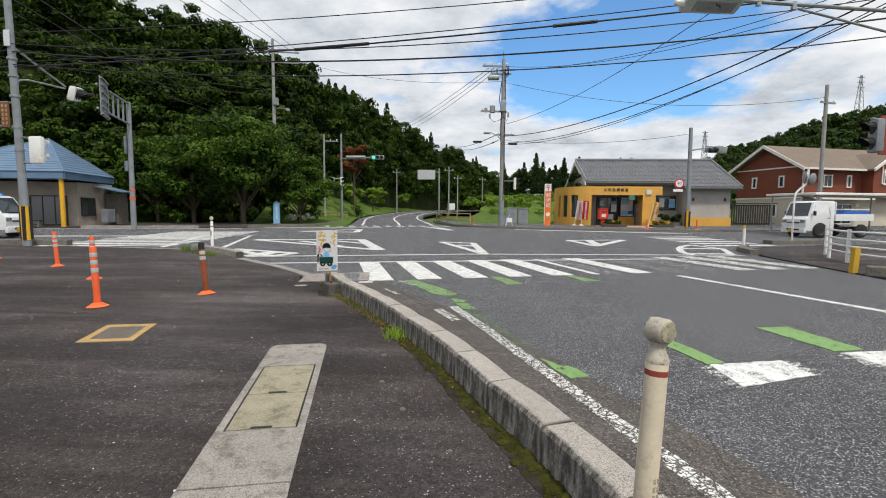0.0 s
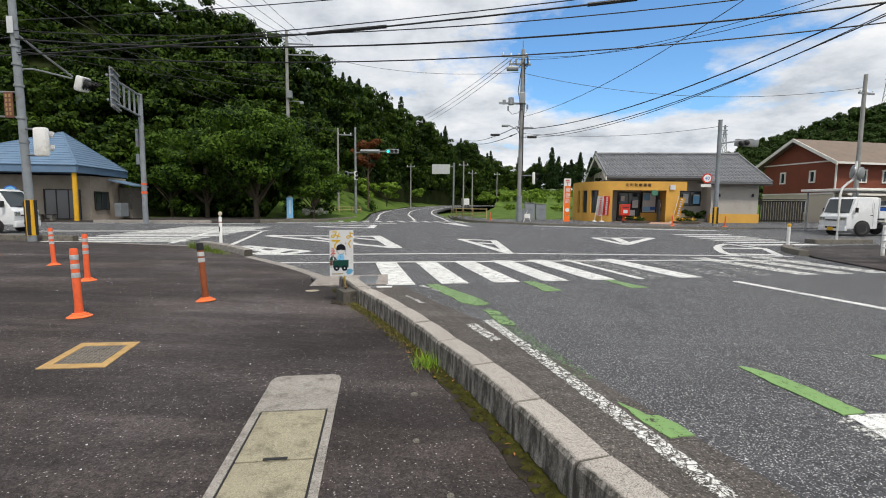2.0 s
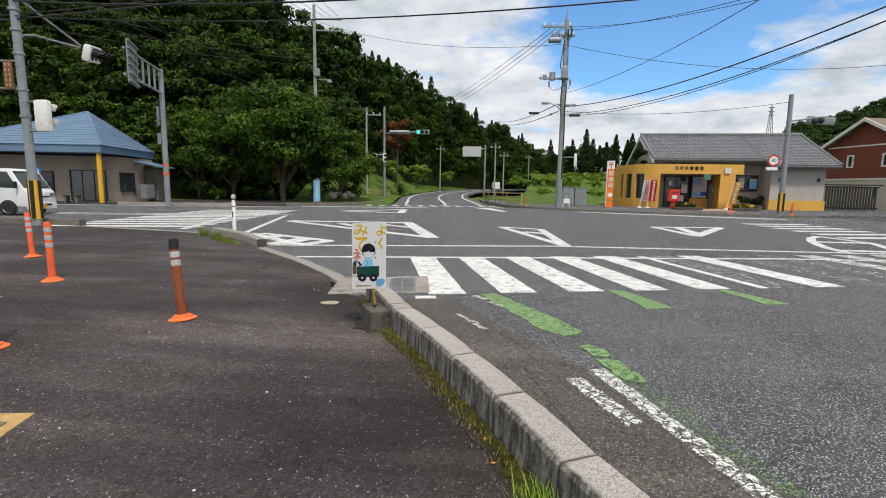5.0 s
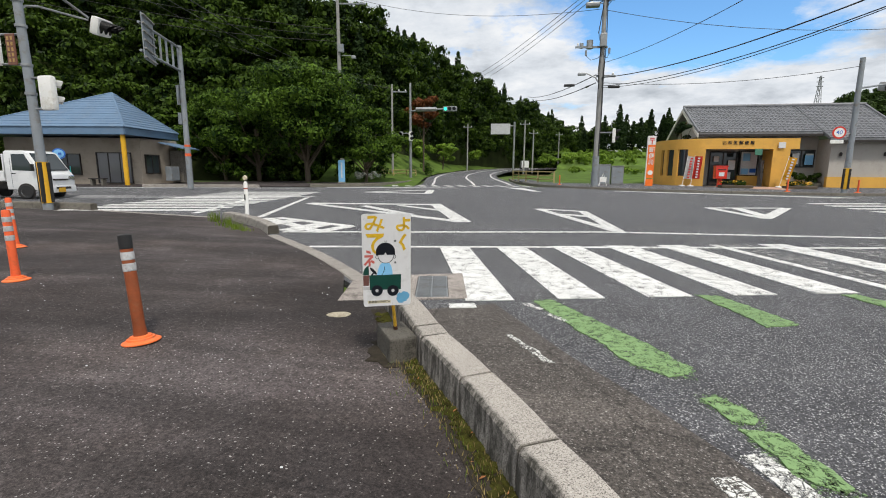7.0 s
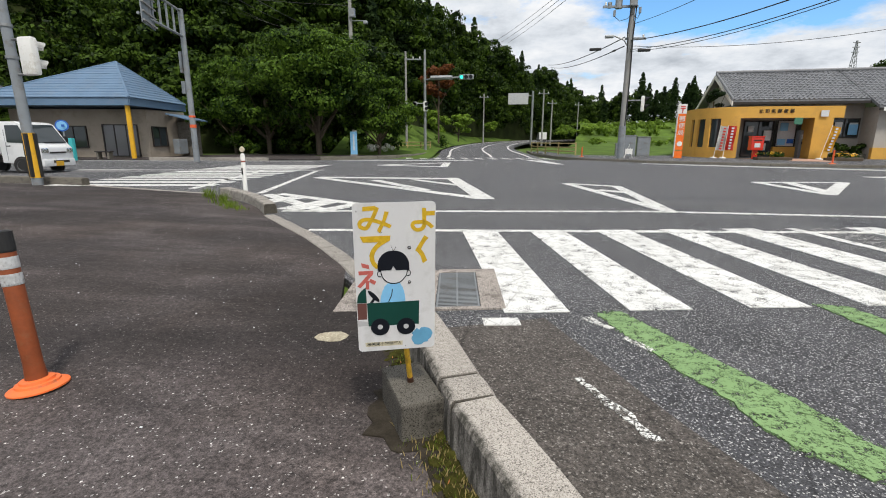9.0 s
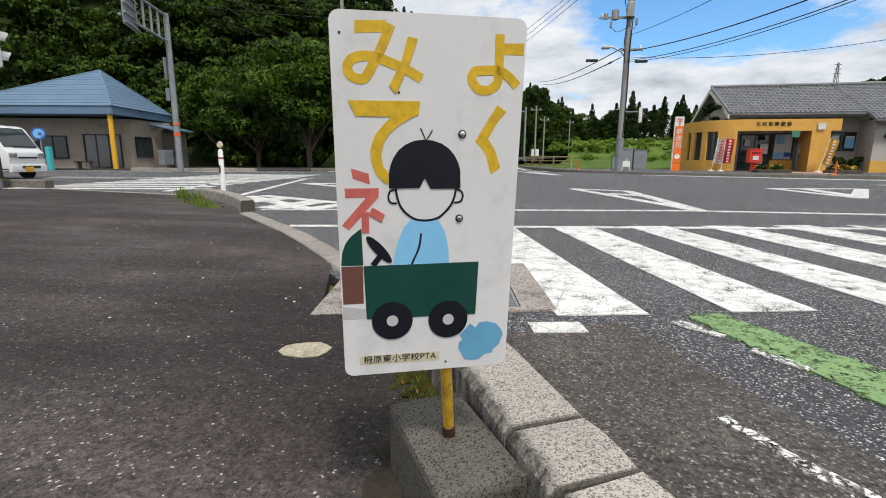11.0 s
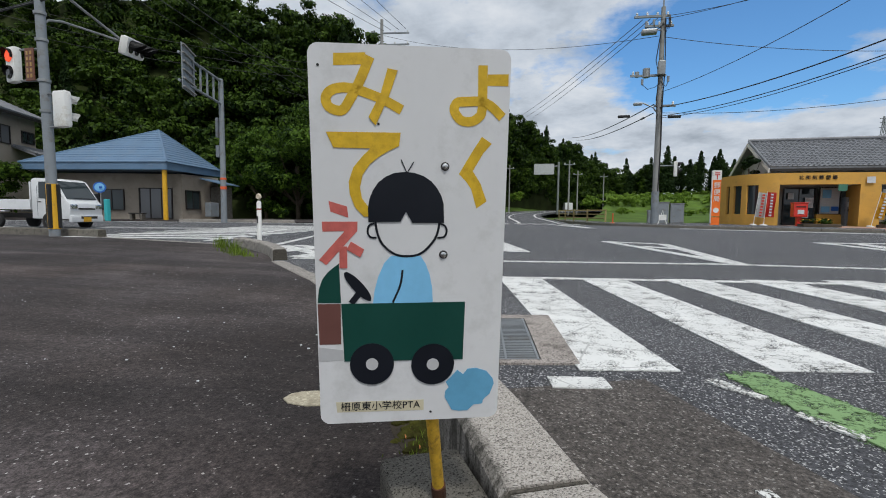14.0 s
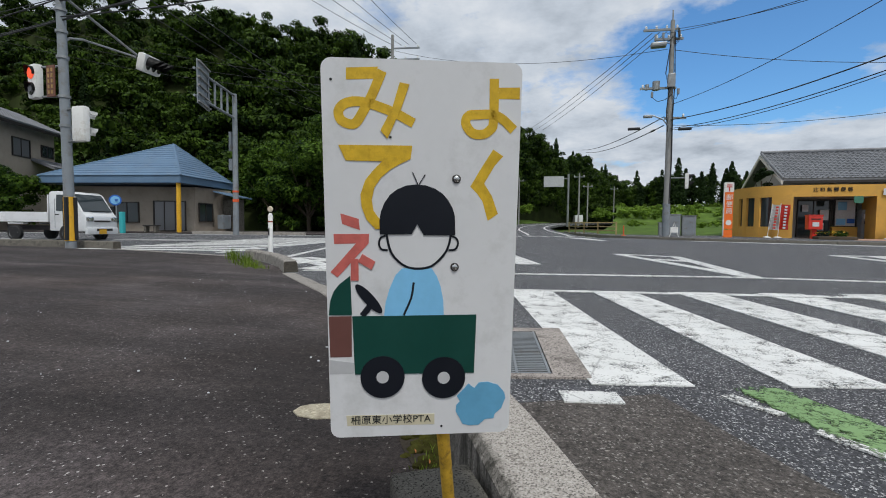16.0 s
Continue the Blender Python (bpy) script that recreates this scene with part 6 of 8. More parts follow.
NP3 = Vector((2.65, 37.7, 0.1))
wire((-14.85, 16, 6.35), (16, 13, 6.7), 0.95, 0.022)
wire((-14.85, 16, 5.95), (16, 13, 6.25), 0.95, 0.016)
wire((-14.85, 16, 6.6), (16, 13, 7.25), 0.95, 0.014)
wire((-40, 19, 7.2), (16, 12.4, 7.1), 1.3, 0.022, sleeve=((0.625, 0.665), (0.755, 0.775)))
wire((-40, 19.3, 7.5), (16, 12.8, 7.45), 1.35, 0.014)
wire((-40, 20.5, 9.2), (16, 14, 8.2), 1.2, 0.014)
wire((-40, 17.5, 6.6), (-14.8, 16, 6.4), 0.4, 0.018)
for k, (z, s) in enumerate(((11.9, 1.0), (12.1, 1.1))):
    wire(NP3 + Vector((-0.3 + 0.5 * k, 0, z)), (14.5 + k, 14.5, 8.6), s, 0.014)
wire(NP3 + Vector((0, 0, 6.9)), (12.2, 12.6, 7.6), 1.05, 0.024)
wire(NP3 + Vector((0, 0, 6.4)), (12.2, 12.8, 7.3), 1.1, 0.018)
wire(NP3 + Vector((0, 0, 6.3)), (12.0, 13.0, 7.35), 1.2, 0.014)
wire(NP3 + Vector((0.2, 0, 10.9)), (26.9, 38.6, 10.0), 1.1, 0.016)
wire(NP3 + Vector((0.1, 0, 6.6)), (15.1, 34.2, 6.6), 0.4, 0.014)
wire(NP3 + Vector((0.1, 0, 7.8)), (9.5, 14.5, 8.75), 0.8, 0.014)
for k in range(3):
    wire(NP3 + Vector((-1.1 + 0.4 * k, 0, 12.0)), (-11.22 + 1.0 * k, 85, 16.44 - 0.15 * k), 0.3, 0.02)
for k in range(2):
    wire(NP3 + Vector((-0.3, 0, 7.1 - 0.5 * k)), (-2.98 + 0.6 * k, 85, 12.71 - 0.4 * k), 0.5, 0.03, sleeve=((0.05, 0.065),) if k else ())
wire((-19, 47.4, 16.5), NP3 + Vector((-0.2, 0, 11.0)), 1.0, 0.014)
for k in range(4):
    wire((-19 + 0.7 * k, 47.4, 16.9), (-24 + 2.4 * k, 16, 17 + 0.2 * k), 0.6, 0.018)
for k in range(3):
    wire((-19, 47.4, 13.5 - 0.5 * k), (-52, 36, 19 - 1.2 * k), 1.0, 0.02)
wire((-15.5, 51.5, 9), (-30, 47, 12.5), 0.4, 0.014)
for k, (xa, xb) in enumerate(((-14.1, -23.1), (-15.1, -24.6), (-15.9, -26.2))):
    wire((xa - 1.5, 14, 9.5), (xb, 46, 11.0 + 0.1 * k), 0.5, 0.022 - 0.004 * k)

# ---- street furniture on the forecourt ----
def delineator(x, y, lean, body_mat, h, label, dark=False):
    e = thing("delineator_post", pose(x, y, 0.006, lean * 0.3, lean, 0), label, "bollard", "orange delineator posts")
    part("base", lathe(bmesh.new(), [(0.125, 0.0), (0.125, 0.008), (0.100, 0.020), (0.092, 0.021), (0.090, 0.032), (0.072, 0.034), (0.070, 0.046), (0.052, 0.050)], 26), M_ORANGEB, e, "bright orange rubber base", smooth=True)
    part("tube", lathe(bmesh.new(), [(0.046, 0.04), (0.040, 0.12), (0.040, h - 0.02), (0.034, h), (0.02, h + 0.004)], 20), body_mat, e, smooth=True)
    for i, z in enumerate((h - 0.10, h - 0.2, h - 0.3) if not dark else (h - 0.14, h - 0.22)):
        part("reflector_band", lathe(bmesh.new(), [(0.0412, z - 0.028), (0.0425, z - 0.02), (0.0425, z + 0.02), (0.0412, z + 0.028)], 20), M_SILVER, e)
    if dark:
        part("cap", lathe(bmesh.new(), [(0.0415, h - 0.09), (0.043, h - 0.08), (0.043, h + 0.005), (0.03, h + 0.012)], 20), M_BLACK, e, "black worn cap")


delineator(-3.82, 7.85, -5.4, M_ORANGED, 0.765, "weathered brown-orange delineator post with black cap on an orange base", True)
delineator(-4.69, 6.83, -2.6, M_ORANGE, 0.775, "orange delineator post with silver reflective bands")
delineator(-6.64, 9.13, -1.4, M_ORANGE, 0.77, "orange delineator post with silver reflective bands")
delineator(-8.86, 10.80, -4.5, M_ORANGE, 0.76, "orange delineator post with silver reflective bands")
delineator(-11.66, 12.1, -5.0, M_ORANGE, 0.74, "orange delineator post with silver reflective bands")

# cream guide post at the kerb
gp = thing("guide_post", pose(0.658, 2.528, 0.014, 0, 3.8, 30), "yellowed white guide post with a round reflector head", "bollard")
part("tube", lathe(bmesh.new(), [(0.036, -0.12), (0.0345, 0.735), (0.0345, 0.792), (0.033, 0.797)], 24), M_CREAM, gp, smooth=True)
part("neck", lathe(bmesh.new(), [(0.0355, 0.792), (0.0355, 0.802), (0.030, 0.814), (0.022, 0.834), (0.022, 0.842), (0.028, 0.856)], 24), M_DIRTYP, gp, "dirt-blackened neck", smooth=True)
part("band", lathe(bmesh.new(), [(0.0347, 0.752), (0.0352, 0.754), (0.0352, 0.768), (0.0347, 0.770)], 24), M_BROWNRED, gp, "rust red band")
hd = part("reflector", lathe(bmesh.new(), [(0.035, -0.031), (0.039, -0.028), (0.041, -0.024), (0.041, 0.024), (0.039, 0.028), (0.035, 0.031)], 10, pose(0, 0, 0.892, 90)), M_DIRTYP, gp, "round reflector head", smooth=True)
part("lens", lathe(bmesh.new(), [(0.036, 0), (0.032, 0.004)], 28, pose(0, -0.0300, 0.892, 90)), M_SLAB, hd)
bm = bmesh.new()
for i in range(2):
    for j in range(5):
        box(bm, (0.010 - i * 0.016, -0.0335, 0.42 - j * 0.026), (0.009, 0.004, 0.016))
part("lettering_bars", bm, M_SLAB, gp)
# white guide post on the far kerb stub
w2 = thing("guide_post", pose(-7.75, 15.05, 0.1), "white guide post with round head on the kerb stub", "bollard")
part("tube", lathe(bmesh.new(), [(0.045, 0), (0.045, 0.78), (0.025, 0.82)], 18), M_WHITEP, w2, smooth=True)
part("reflector", lathe(bmesh.new(), [(0.045, -0.03), (0.062, 0), (0.045, 0.03)], 20, pose(0, 0, 0.90, 90)), M_CREAM, w2, smooth=True)
part("band", lathe(bmesh.new(), [(0.047, 0.64), (0.047, 0.67)], 18), M_BROWNRED, w2)
part("lettering_bars", box(bmesh.new(), (0, -0.055, 0.45), (0.03, 0.006, 0.14)), M_BLACK, w2)
w3 = thing("guide_post", pose(9.75, 18.0, 0.1), "white guide post with yellow cap on the corner kerb", "bollard")
part("tube", lathe(bmesh.new(), [(0.048, 0), (0.048, 0.62), (0.035, 0.64)], 18), M_WHITEP, w3)
part("cap", lathe(bmesh.new(), [(0.046, 0.64), (0.05, 0.71), (0.025, 0.74)], 18), M_YELLOW, w3)

# utility covers in the forecourt
V1, V2 = Vector((0.49, 0.105)).normalized(), Vector((-0.222, 0.975)).normalized()


def rect(o, x0, x1, y0, y1):
    return [tuple(o + V1 * a + V2 * b) for a, b in ((x0, y0), (x1, y0), (x1, y1), (x0, y1))]


o = Vector((-1.20, 3.02))
slab = thing("cover_strip", pose(0, 0, 0.0), "pale concrete strip with two lift-out cover slabs", "drain cover", kind="structure")
for poly in ([tuple(o + V1 * a + V2 * b) for a, b in ((0, 1.70), (0.5, 1.70), (0.5, 2.22), (0.485, 2.275), (0.44, 2.31), (0.06, 2.31), (0.015, 2.275), (0, 2.22))], rect(o, 0, 0.5, 0.0, 0.56), rect(o, 0, 0.5, -0.9, -0.012), rect(o, 0, 0.045, 0.56, 1.70), rect(o, 0.455, 0.5, 0.56, 1.70), rect(o, 0.0, 0.5, -1.9, -0.912)):
    bm = prism(bmesh.new(), poly, -0.02, 0.014)
    part("concrete_strip", bm, M_CONC, slab)
part("recess", prism(bmesh.new(), rect(o, 0.046, 0.454, 0.561, 1.699), -0.02, 0.0075), M_BLACK, slab)
for y0, y1 in ((0.575, 1.10), (1.112, 1.685)):
    sl = part("cover_slab", prism(bmesh.new(), rect(o, 0.058, 0.442, y0, y1), -0.02, 0.0135), M_SLAB, slab, "yellowish cover slab")
    part("hand_hole", prism(bmesh.new(), rect(o, 0.19, 0.31, y0, y0 + 0.022), 0.0135, 0.0165), M_BLACK, sl)
M_RUSTL = surface("worn_iron_lid", (0.21, 0.185, 0.16), 0.6, 0.2, 0.25, 14, 80, 0.2, (0.09, 0.07, 0.06))
mh = thing("manhole_cover", pose(0, 0, 0.0), "square iron manhole cover in a yellow painted frame", "manhole", kind="structure")
W1, W2 = Vector((0.98, 0.2)).normalized(), Vector((-0.31, 0.95)).normalized()
mo = Vector((-3.60, 5.23))


def mrect(x0, x1, y0, y1):
    return [tuple(mo + W1 * a + W2 * b) for a, b in ((x0, y0), (x1, y0), (x1, y1), (x0, y1))]


for poly in (mrect(0, 0.5, 0, 0.10), mrect(0, 0.5, 0.60, 0.70), mrect(0, 0.07, 0.10, 0.60), mrect(0.43, 0.5, 0.10, 0.60)):
    part("frame", prism(bmesh.new(), poly, -0.02, 0.012), M_YELLOWP, mh)
part("lid", prism(bmesh.new(), mrect(0.078, 0.422, 0.108, 0.592), -0.02, 0.011), M_RUSTL, mh)
bm = bmesh.new()
for i in range(9):
    for j in range(11):
        prism(bm, mrect(0.09 + i * 0.036, 0.112 + i * 0.036, 0.12 + j * 0.042, 0.142 + j * 0.042), 0.011, 0.015)
part("tread_pattern", bm, M_CONCD, mh)
bm = bmesh.new()
prism(bm, ragged([(0.098 * math.cos(a * math.tau / 12), 0.078 * math.sin(a * math.tau / 12)) for a in range(12)], 0.010), -0.02, 0.006)
rc = part("valve_cover", bm, M_PALE)
rc.matrix_basis = pose(-2.69, 8.73, 0.008, 0, 0, 20)
tagged(rc, "small round pale valve cover set in the asphalt", "manhole", kind="structure")

# drain grate at the crossing corner
M_AGG = concrete("exposed_aggregate", (0.39, 0.35, 0.32), (0.06, 0.052, 0.047), 1.0, 100)
dg = thing("drain_grate", pose(0, 0, 0.0), "steel drain grate in a rough concrete surround", "drain", kind="structure")
GA, GB = Vector((0.245, 0.075)).normalized(), Vector((-0.2, 0.98)).normalized()
go = Vector((-2.88, 9.13))


def grect(x0, x1, y0, y1):
    return [tuple(go + GA * a + GB * b) for a, b in ((x0, y0), (x1, y0), (x1, y1), (x0, y1))]


for poly in (grect(0.0, 0.72, 0, 1.04), grect(0.72, 1.24, 0, 0.05), grect(0.72, 1.24, 0.96, 1.07), grect(1.06, 1.24, 0.05, 0.96)):
    part("surround", prism(bmesh.new(), poly, -0.05, 0.012), M_AGG, dg)
part("pit", prism(bmesh.new(), grect(0.7, 1.08, 0.04, 0.97), -0.3, -0.06), M_BLACK, dg)
for i in range(30):
    y = 0.06 + i * 0.031
    part("bar", prism(bmesh.new(), grect(0.725, 1.055, y, y + 0.014), -0.03, 0.010), M_STEEL, dg)
for x in (0.73, 0.88, 1.04):
    part("cross_bar", prism(bmesh.new(), grect(x, x + 0.012, 0.055, 0.955), -0.03, 0.0125), M_STEEL, dg)

# ---- the hand-made warning sign ----
M_RUSTD = surface("dark_rust", (0.075, 0.030, 0.014), 0.85, 0, 0.4, 40, 140, 0.5, (0.03, 0.014, 0.009))
M_FOOT = concrete("lichen_concrete", (0.135, 0.125, 0.108), (0.010, 0.009, 0.007), 1.0, 190)
block = thing("sign_block", Matrix.Translation((-1.965, 8.02, 0.0)) @ pose(0, 0, 0, 0, 0, 33), "mossy concrete footing block beside the kerb", "concrete block")
part("block", box(bmesh.new(), (0, 0, 0.085), (0.185, 0.35, 0.19), bevel=0.016), M_FOOT, block)

SIGN = Matrix.Translation((-1.9805, 7.8867, 0.6734)) @ pose(0, 0, 0, 6.58, -0.44, 22.3)
sign = thing("warning_sign", SIGN, "white painted metal warning sign with taped letters and cartoon cart", "sign")
SW, SH = 0.302, 0.606
M_SIGN = surface("white_sign_sheet", (0.68, 0.68, 0.69), 0.35, 0, 0.05, 3, 40, 0.03, (0.50, 0.50, 0.49), coat=0.2)
M_TAPE = surface("yellow_tape", (0.66, 0.42, 0.02), 0.5, 0, 0.18, 30, 90, 0.15, (0.45, 0.27, 0.015))
M_TAPER = surface("faded_red_tape", (0.55, 0.13, 0.11), 0.5, 0, 0.15, 30, 90, 0.15, (0.4, 0.1, 0.09))
M_SGREEN = surface("dark_green_sheet", (0.006, 0.055, 0.042), 0.4, 0, 0.1, 8, 70, 0.05)
M_SBLACK = surface("black_sheet", (0.006, 0.008, 0.014), 0.4, 0, 0.1, 8, 70, 0.05)
M_SBLUE = surface("sky_blue_sheet", (0.22, 0.52, 0.80), 0.45, 0, 0.06, 9, 70, 0.05)
M_SBLUE2 = surface("cloud_blue_sheet", (0.13, 0.36, 0.56), 0.45, 0, 0.1, 14, 70, 0.05)
M_SBROWN = surface("brown_sheet", (0.15, 0.065, 0.055), 0.45, 0, 0.08, 9, 70, 0.05)
M_SGREY = surface("pale_grey_tape", (0.50, 0.50, 0.51), 0.45, 0, 0.08, 20, 70, 0.05)
M_LABEL = surface("beige_label", (0.58, 0.53, 0.38), 0.6, 0, 0.05, 20, 70, 0.02)
r = 0.016
poly = []
for cx, cz, a0 in ((SW / 2 - r, SH / 2 - r, 0), (-SW / 2 + r, SH / 2 - r, 90), (-SW / 2 + r, -SH / 2 + r, 180), (SW / 2 - r, -SH / 2 + r, 270)):
    poly += [(cx + r * math.cos(radians(a0 + k * 15)), cz + r * math.sin(radians(a0 + k * 15))) for k in range(7)]
part("plate", plate(bmesh.new(), poly, -0.0012, 0.0012), M_SIGN, sign, "white sheet metal plate")


def S(u, v):
    """Sheet coordinates: u across and v down, both in hundredths of the sheet."""
    return (u / 100 - 0.5) * SW, (0.5 - v / 100) * SH


def stroke(name, pts, w, mt, level=0, smooth=0):
    line = [Vector(S(*p)) for p in pts]
    if smooth:
        line = bez(line, smooth)
    bm2 = bmesh.new()
    left, right = strip([(p.x, p.y) for p in line], w, 0)
    d = -0.0016 - level * 0.0004
    rows = [[bm2.verts.new((p.x, y, p.y)) for p in (a, b) for y in (d, -0.001)] for a, b in zip(left, right)]
    for a, b in zip(rows, rows[1:]):
        bm2.faces.new((a[0], b[0], b[2], a[2]))
        bm2.faces.new((a[1], a[0], b[0], b[1]))
        bm2.faces.new((a[2], a[3], b[3], b[2]))
    bmesh.ops.recalc_face_normals(bm2, faces=bm2.faces)
    return part(name, bm2, mt, sign)


def sheet(name, pts, mt, level=0, label=""):
    return part(name, plate(bmesh.new(), [S(*p) for p in pts], -0.0016 - level * 0.0004, -0.001), mt, sign, label)


TW = 0.0143
sheet("letter_stroke", [(12.3, 2.3), (27.7, 1.9), (25.8, 4.7), (12.1, 5.1)], M_TAPE, 0)
stroke("letter_stroke", [(29.7, 2.8), (24.7, 8.5), (20.5, 12.3), (16.7, 15.2), (13.5, 15.6), (9.4, 14.7), (8.1, 12.7), (10.5, 11.0), (15.5, 10.2), (21.9, 10.4), (29.2, 11.5), (37.1, 13.0), (45.2, 15.1)], TW, M_TAPE, 1, 4)
sheet("letter_stroke", [(38.3, 5.4), (43.2, 5.8), (39.0, 11.7), (32.1, 19.0), (28.7, 17.0), (34.8, 11.3)], M_TAPE, 3)
stroke("letter_stroke", [(85.7, 3.9), (85.9, 14.3), (84.1, 16.4), (80.4, 17.5), (75.1, 17.2), (71.6, 14.9), (73.0, 13.0), (77.3, 12.7), (85.5, 12.6), (90.9, 13.8), (96.5, 16.3)], TW, M_TAPE, 1, 4)
sheet("letter_stroke", [(88.3, 6.0), (99.0, 5.8), (99.0, 8.7), (88.2, 8.7)], M_TAPE, 0)
sheet("letter_stroke", [(7.7, 20.7), (44.6, 20.6), (43.8, 23.9), (38.4, 25.2), (33.6, 26.6), (28.8, 28.6), (25.3, 31.2), (23.9, 34.3), (24.8, 37.1), (29.0, 40.0), (31.1, 41.8), (25.6, 41.8), (21.1, 39.3), (18.7, 36.0), (18.3, 32.9), (20.8, 29.3), (25.1, 26.7), (29.4, 24.6), (11.2, 24.5)], M_TAPE, 2)
sheet("letter_stroke", [(86.2, 21.2), (91.5, 22.9), (87.2, 25.3), (81.9, 29.9), (86.2, 33.1), (89.7, 37.7), (84.4, 39.6), (81.3, 34.5), (78.2, 32.4), (74.7, 30.7), (80.9, 25.4)], M_TAPE, 0)
sheet("letter_stroke", [(7.9, 37.8), (17.1, 39.2), (17.7, 42.1), (8.7, 40.5)], M_TAPER, 0)
sheet("letter_stroke", [(4.2, 43.1), (22.3, 43.1), (22.1, 45.5), (4.4, 45.7)], M_TAPER, 0)
sheet("letter_stroke", [(18.3, 44.0), (22.1, 45.5), (5.8, 54.5), (2.2, 53.1)], M_TAPER, 1)
sheet("letter_stroke", [(12.8, 49.6), (16.7, 49.6), (16.6, 55.4), (12.5, 55.4)], M_TAPER, 2)
sheet("letter_stroke", [(18.7, 48.3), (25.4, 50.4), (23.4, 52.5), (16.4, 50.4)], M_TAPER, 3)
sheet("round_black_shape", [(27.9, 43.2), (27.7, 39.6), (28.6, 37.2), (30.4, 35.0), (33.2, 33.0), (36.8, 31.6), (41.4, 30.6), (46.4, 30.3), (51.6, 30.5), (56.4, 31.3), (60.4, 32.6), (63.5, 34.4), (65.7, 36.4), (66.9, 38.4), (67.3, 43.4), (50.7, 43.4), (47.3, 40.5), (44.4, 43.1)], M_SBLACK, 3, "black domed shape")
stroke("outline", [(31.3, 42.8), (32.6, 46.4), (35.3, 49.2), (41.0, 51.6), (47.6, 52.3), (55.0, 51.6), (61.0, 48.8), (63.8, 46.2), (64.9, 43.2)], 0.0035, M_SBLACK, 2, 4)
stroke("outline", [(30.8, 43.5), (28.2, 44.1), (27.4, 45.7), (28.7, 47.1), (31.9, 47.3)], 0.003, M_SBLACK, 2, 4)
stroke("outline", [(65.1, 43.6), (67.8, 44.2), (68.8, 45.6), (67.5, 47.1), (63.9, 47.4)], 0.003, M_SBLACK, 2, 4)
stroke("outline", [(44.8, 27.2), (47.6, 30.4)], 0.0014, M_SBLACK, 2)
stroke("outline", [(51.2, 27.8), (48.0, 30.4)], 0.0014, M_SBLACK, 2)
sheet("blue_shape", [(39.4, 52.2), (55.0, 52.2), (57.8, 54.4), (59.9, 57.2), (61.4, 61.0), (61.8, 65.3), (29.6, 65.3), (30.6, 61.5), (32.6, 57.8), (35.9, 54.0)], M_SBLUE, 1, "light blue sheet shape")
stroke("outline", [(45.5, 56.0), (44.2, 60.2), (40.2, 65.0)], 0.0034, M_SBLACK, 2, 4)
sheet("cart_body", [(12.9, 65.1), (79.6, 65.1), (79.0, 81.8), (13.8, 81.5)], M_SGREEN, 2, "dark green cart shape")
sheet("cart_cab", [(0.6, 64.8), (1.5, 61.0), (3.4, 58.4), (6.4, 56.4), (12.3, 54.1), (12.8, 64.9)], M_SGREEN, 0)
sheet("cart_panel", [(0.6, 65.1), (12.6, 65.1), (12.3, 76.5), (0.8, 76.5)], M_SBROWN, 0)
sheet("tape_patch", [(0.3, 77.2), (13.4, 78.2), (13.4, 81.2), (0.3, 81.3)], M_SGREY, 0)
sheet("steering_wheel", [(21.8 + 8.0 * math.cos(a) * 0.86 - 3.0 * math.sin(a) * 0.5, 60.4 + 4.4 * math.cos(a) * 0.86 + 1.3 * math.sin(a)) for a in np.linspace(0, math.tau, 24, endpoint=False)], M_SBLACK, 3)
stroke("steering_stalk", [(23.6, 61.5), (18.2, 65.0)], 0.010, M_SBLACK, 2)
for cx, cy in ((28.7, 82.4), (62.2, 83.0)):
    sheet("cart_wheel", [(cx + 12.0 * math.cos(a), cy + 6.05 * math.sin(a)) for a in np.linspace(0, math.tau, 32, endpoint=False)], M_SBLACK, 4)
    sheet("wheel_hub", [(cx + 3.4 * math.cos(a), cy + 1.75 * math.sin(a)) for a in np.linspace(0, math.tau, 20, endpoint=False)], M_SGREY, 5)
sheet("cloud_shape", [(69.7, 88.6), (72.9, 86.9), (76.1, 85.0), (79.5, 86.4), (81.9, 84.8), (86.7, 84.6), (92.8, 85.6), (96.6, 87.9), (97.4, 89.5), (95.1, 92.7), (91.5, 94.3), (91.0, 95.6), (86.1, 95.8), (82.5, 97.5), (77.6, 97.6), (73.3, 97.1), (71.4, 95.2), (69.2, 93.2), (69.5, 91.3), (71.5, 90.2)], M_SBLUE2, 1, "blue cloud shape")
sheet("label_strip", [(8.6, 93.5), (57.3, 93.7), (57.3, 96.9), (9.0, 96.6)], M_LABEL, 0, "beige label strip")
x, z = S(33.1, 95.1)
text_mesh("lettering", "柵原東小学校PTA", 0.0172, 0.0002, M_SBLACK, sign, pose(x, -0.0022, z, 90, 0, 0))
for u, v in ((67.4, 28.8), (67.2, 51.9)):
    x, z = S(u, v)
    bolt = part("bolt", lathe(bmesh.new(), [(0.0050, 0.0015), (0.0048, 0.003), (0.003, 0.0042), (0.001, 0.0045)], 14, pose(x, -0.0012, z, 90)), M_CHROME, sign, "steel bolt", smooth=True)
    part("washer", lathe(bmesh.new(), [(0.0068, 0), (0.0068, 0.0012), (0.0064, 0.0016)], 18, pose(x, -0.0012, z, 90)), M_DARKF, bolt)
for u, v in ((4.8, 5.1), (61.3, 97.5), (33.6, 18.6)):
    x, z = S(u, v)
    part("rivet_hole", lathe(bmesh.new(), [(0.002, 0), (0.002, 0.0006)], 10, pose(x, -0.0014, z, 90)), M_BLACK, sign)
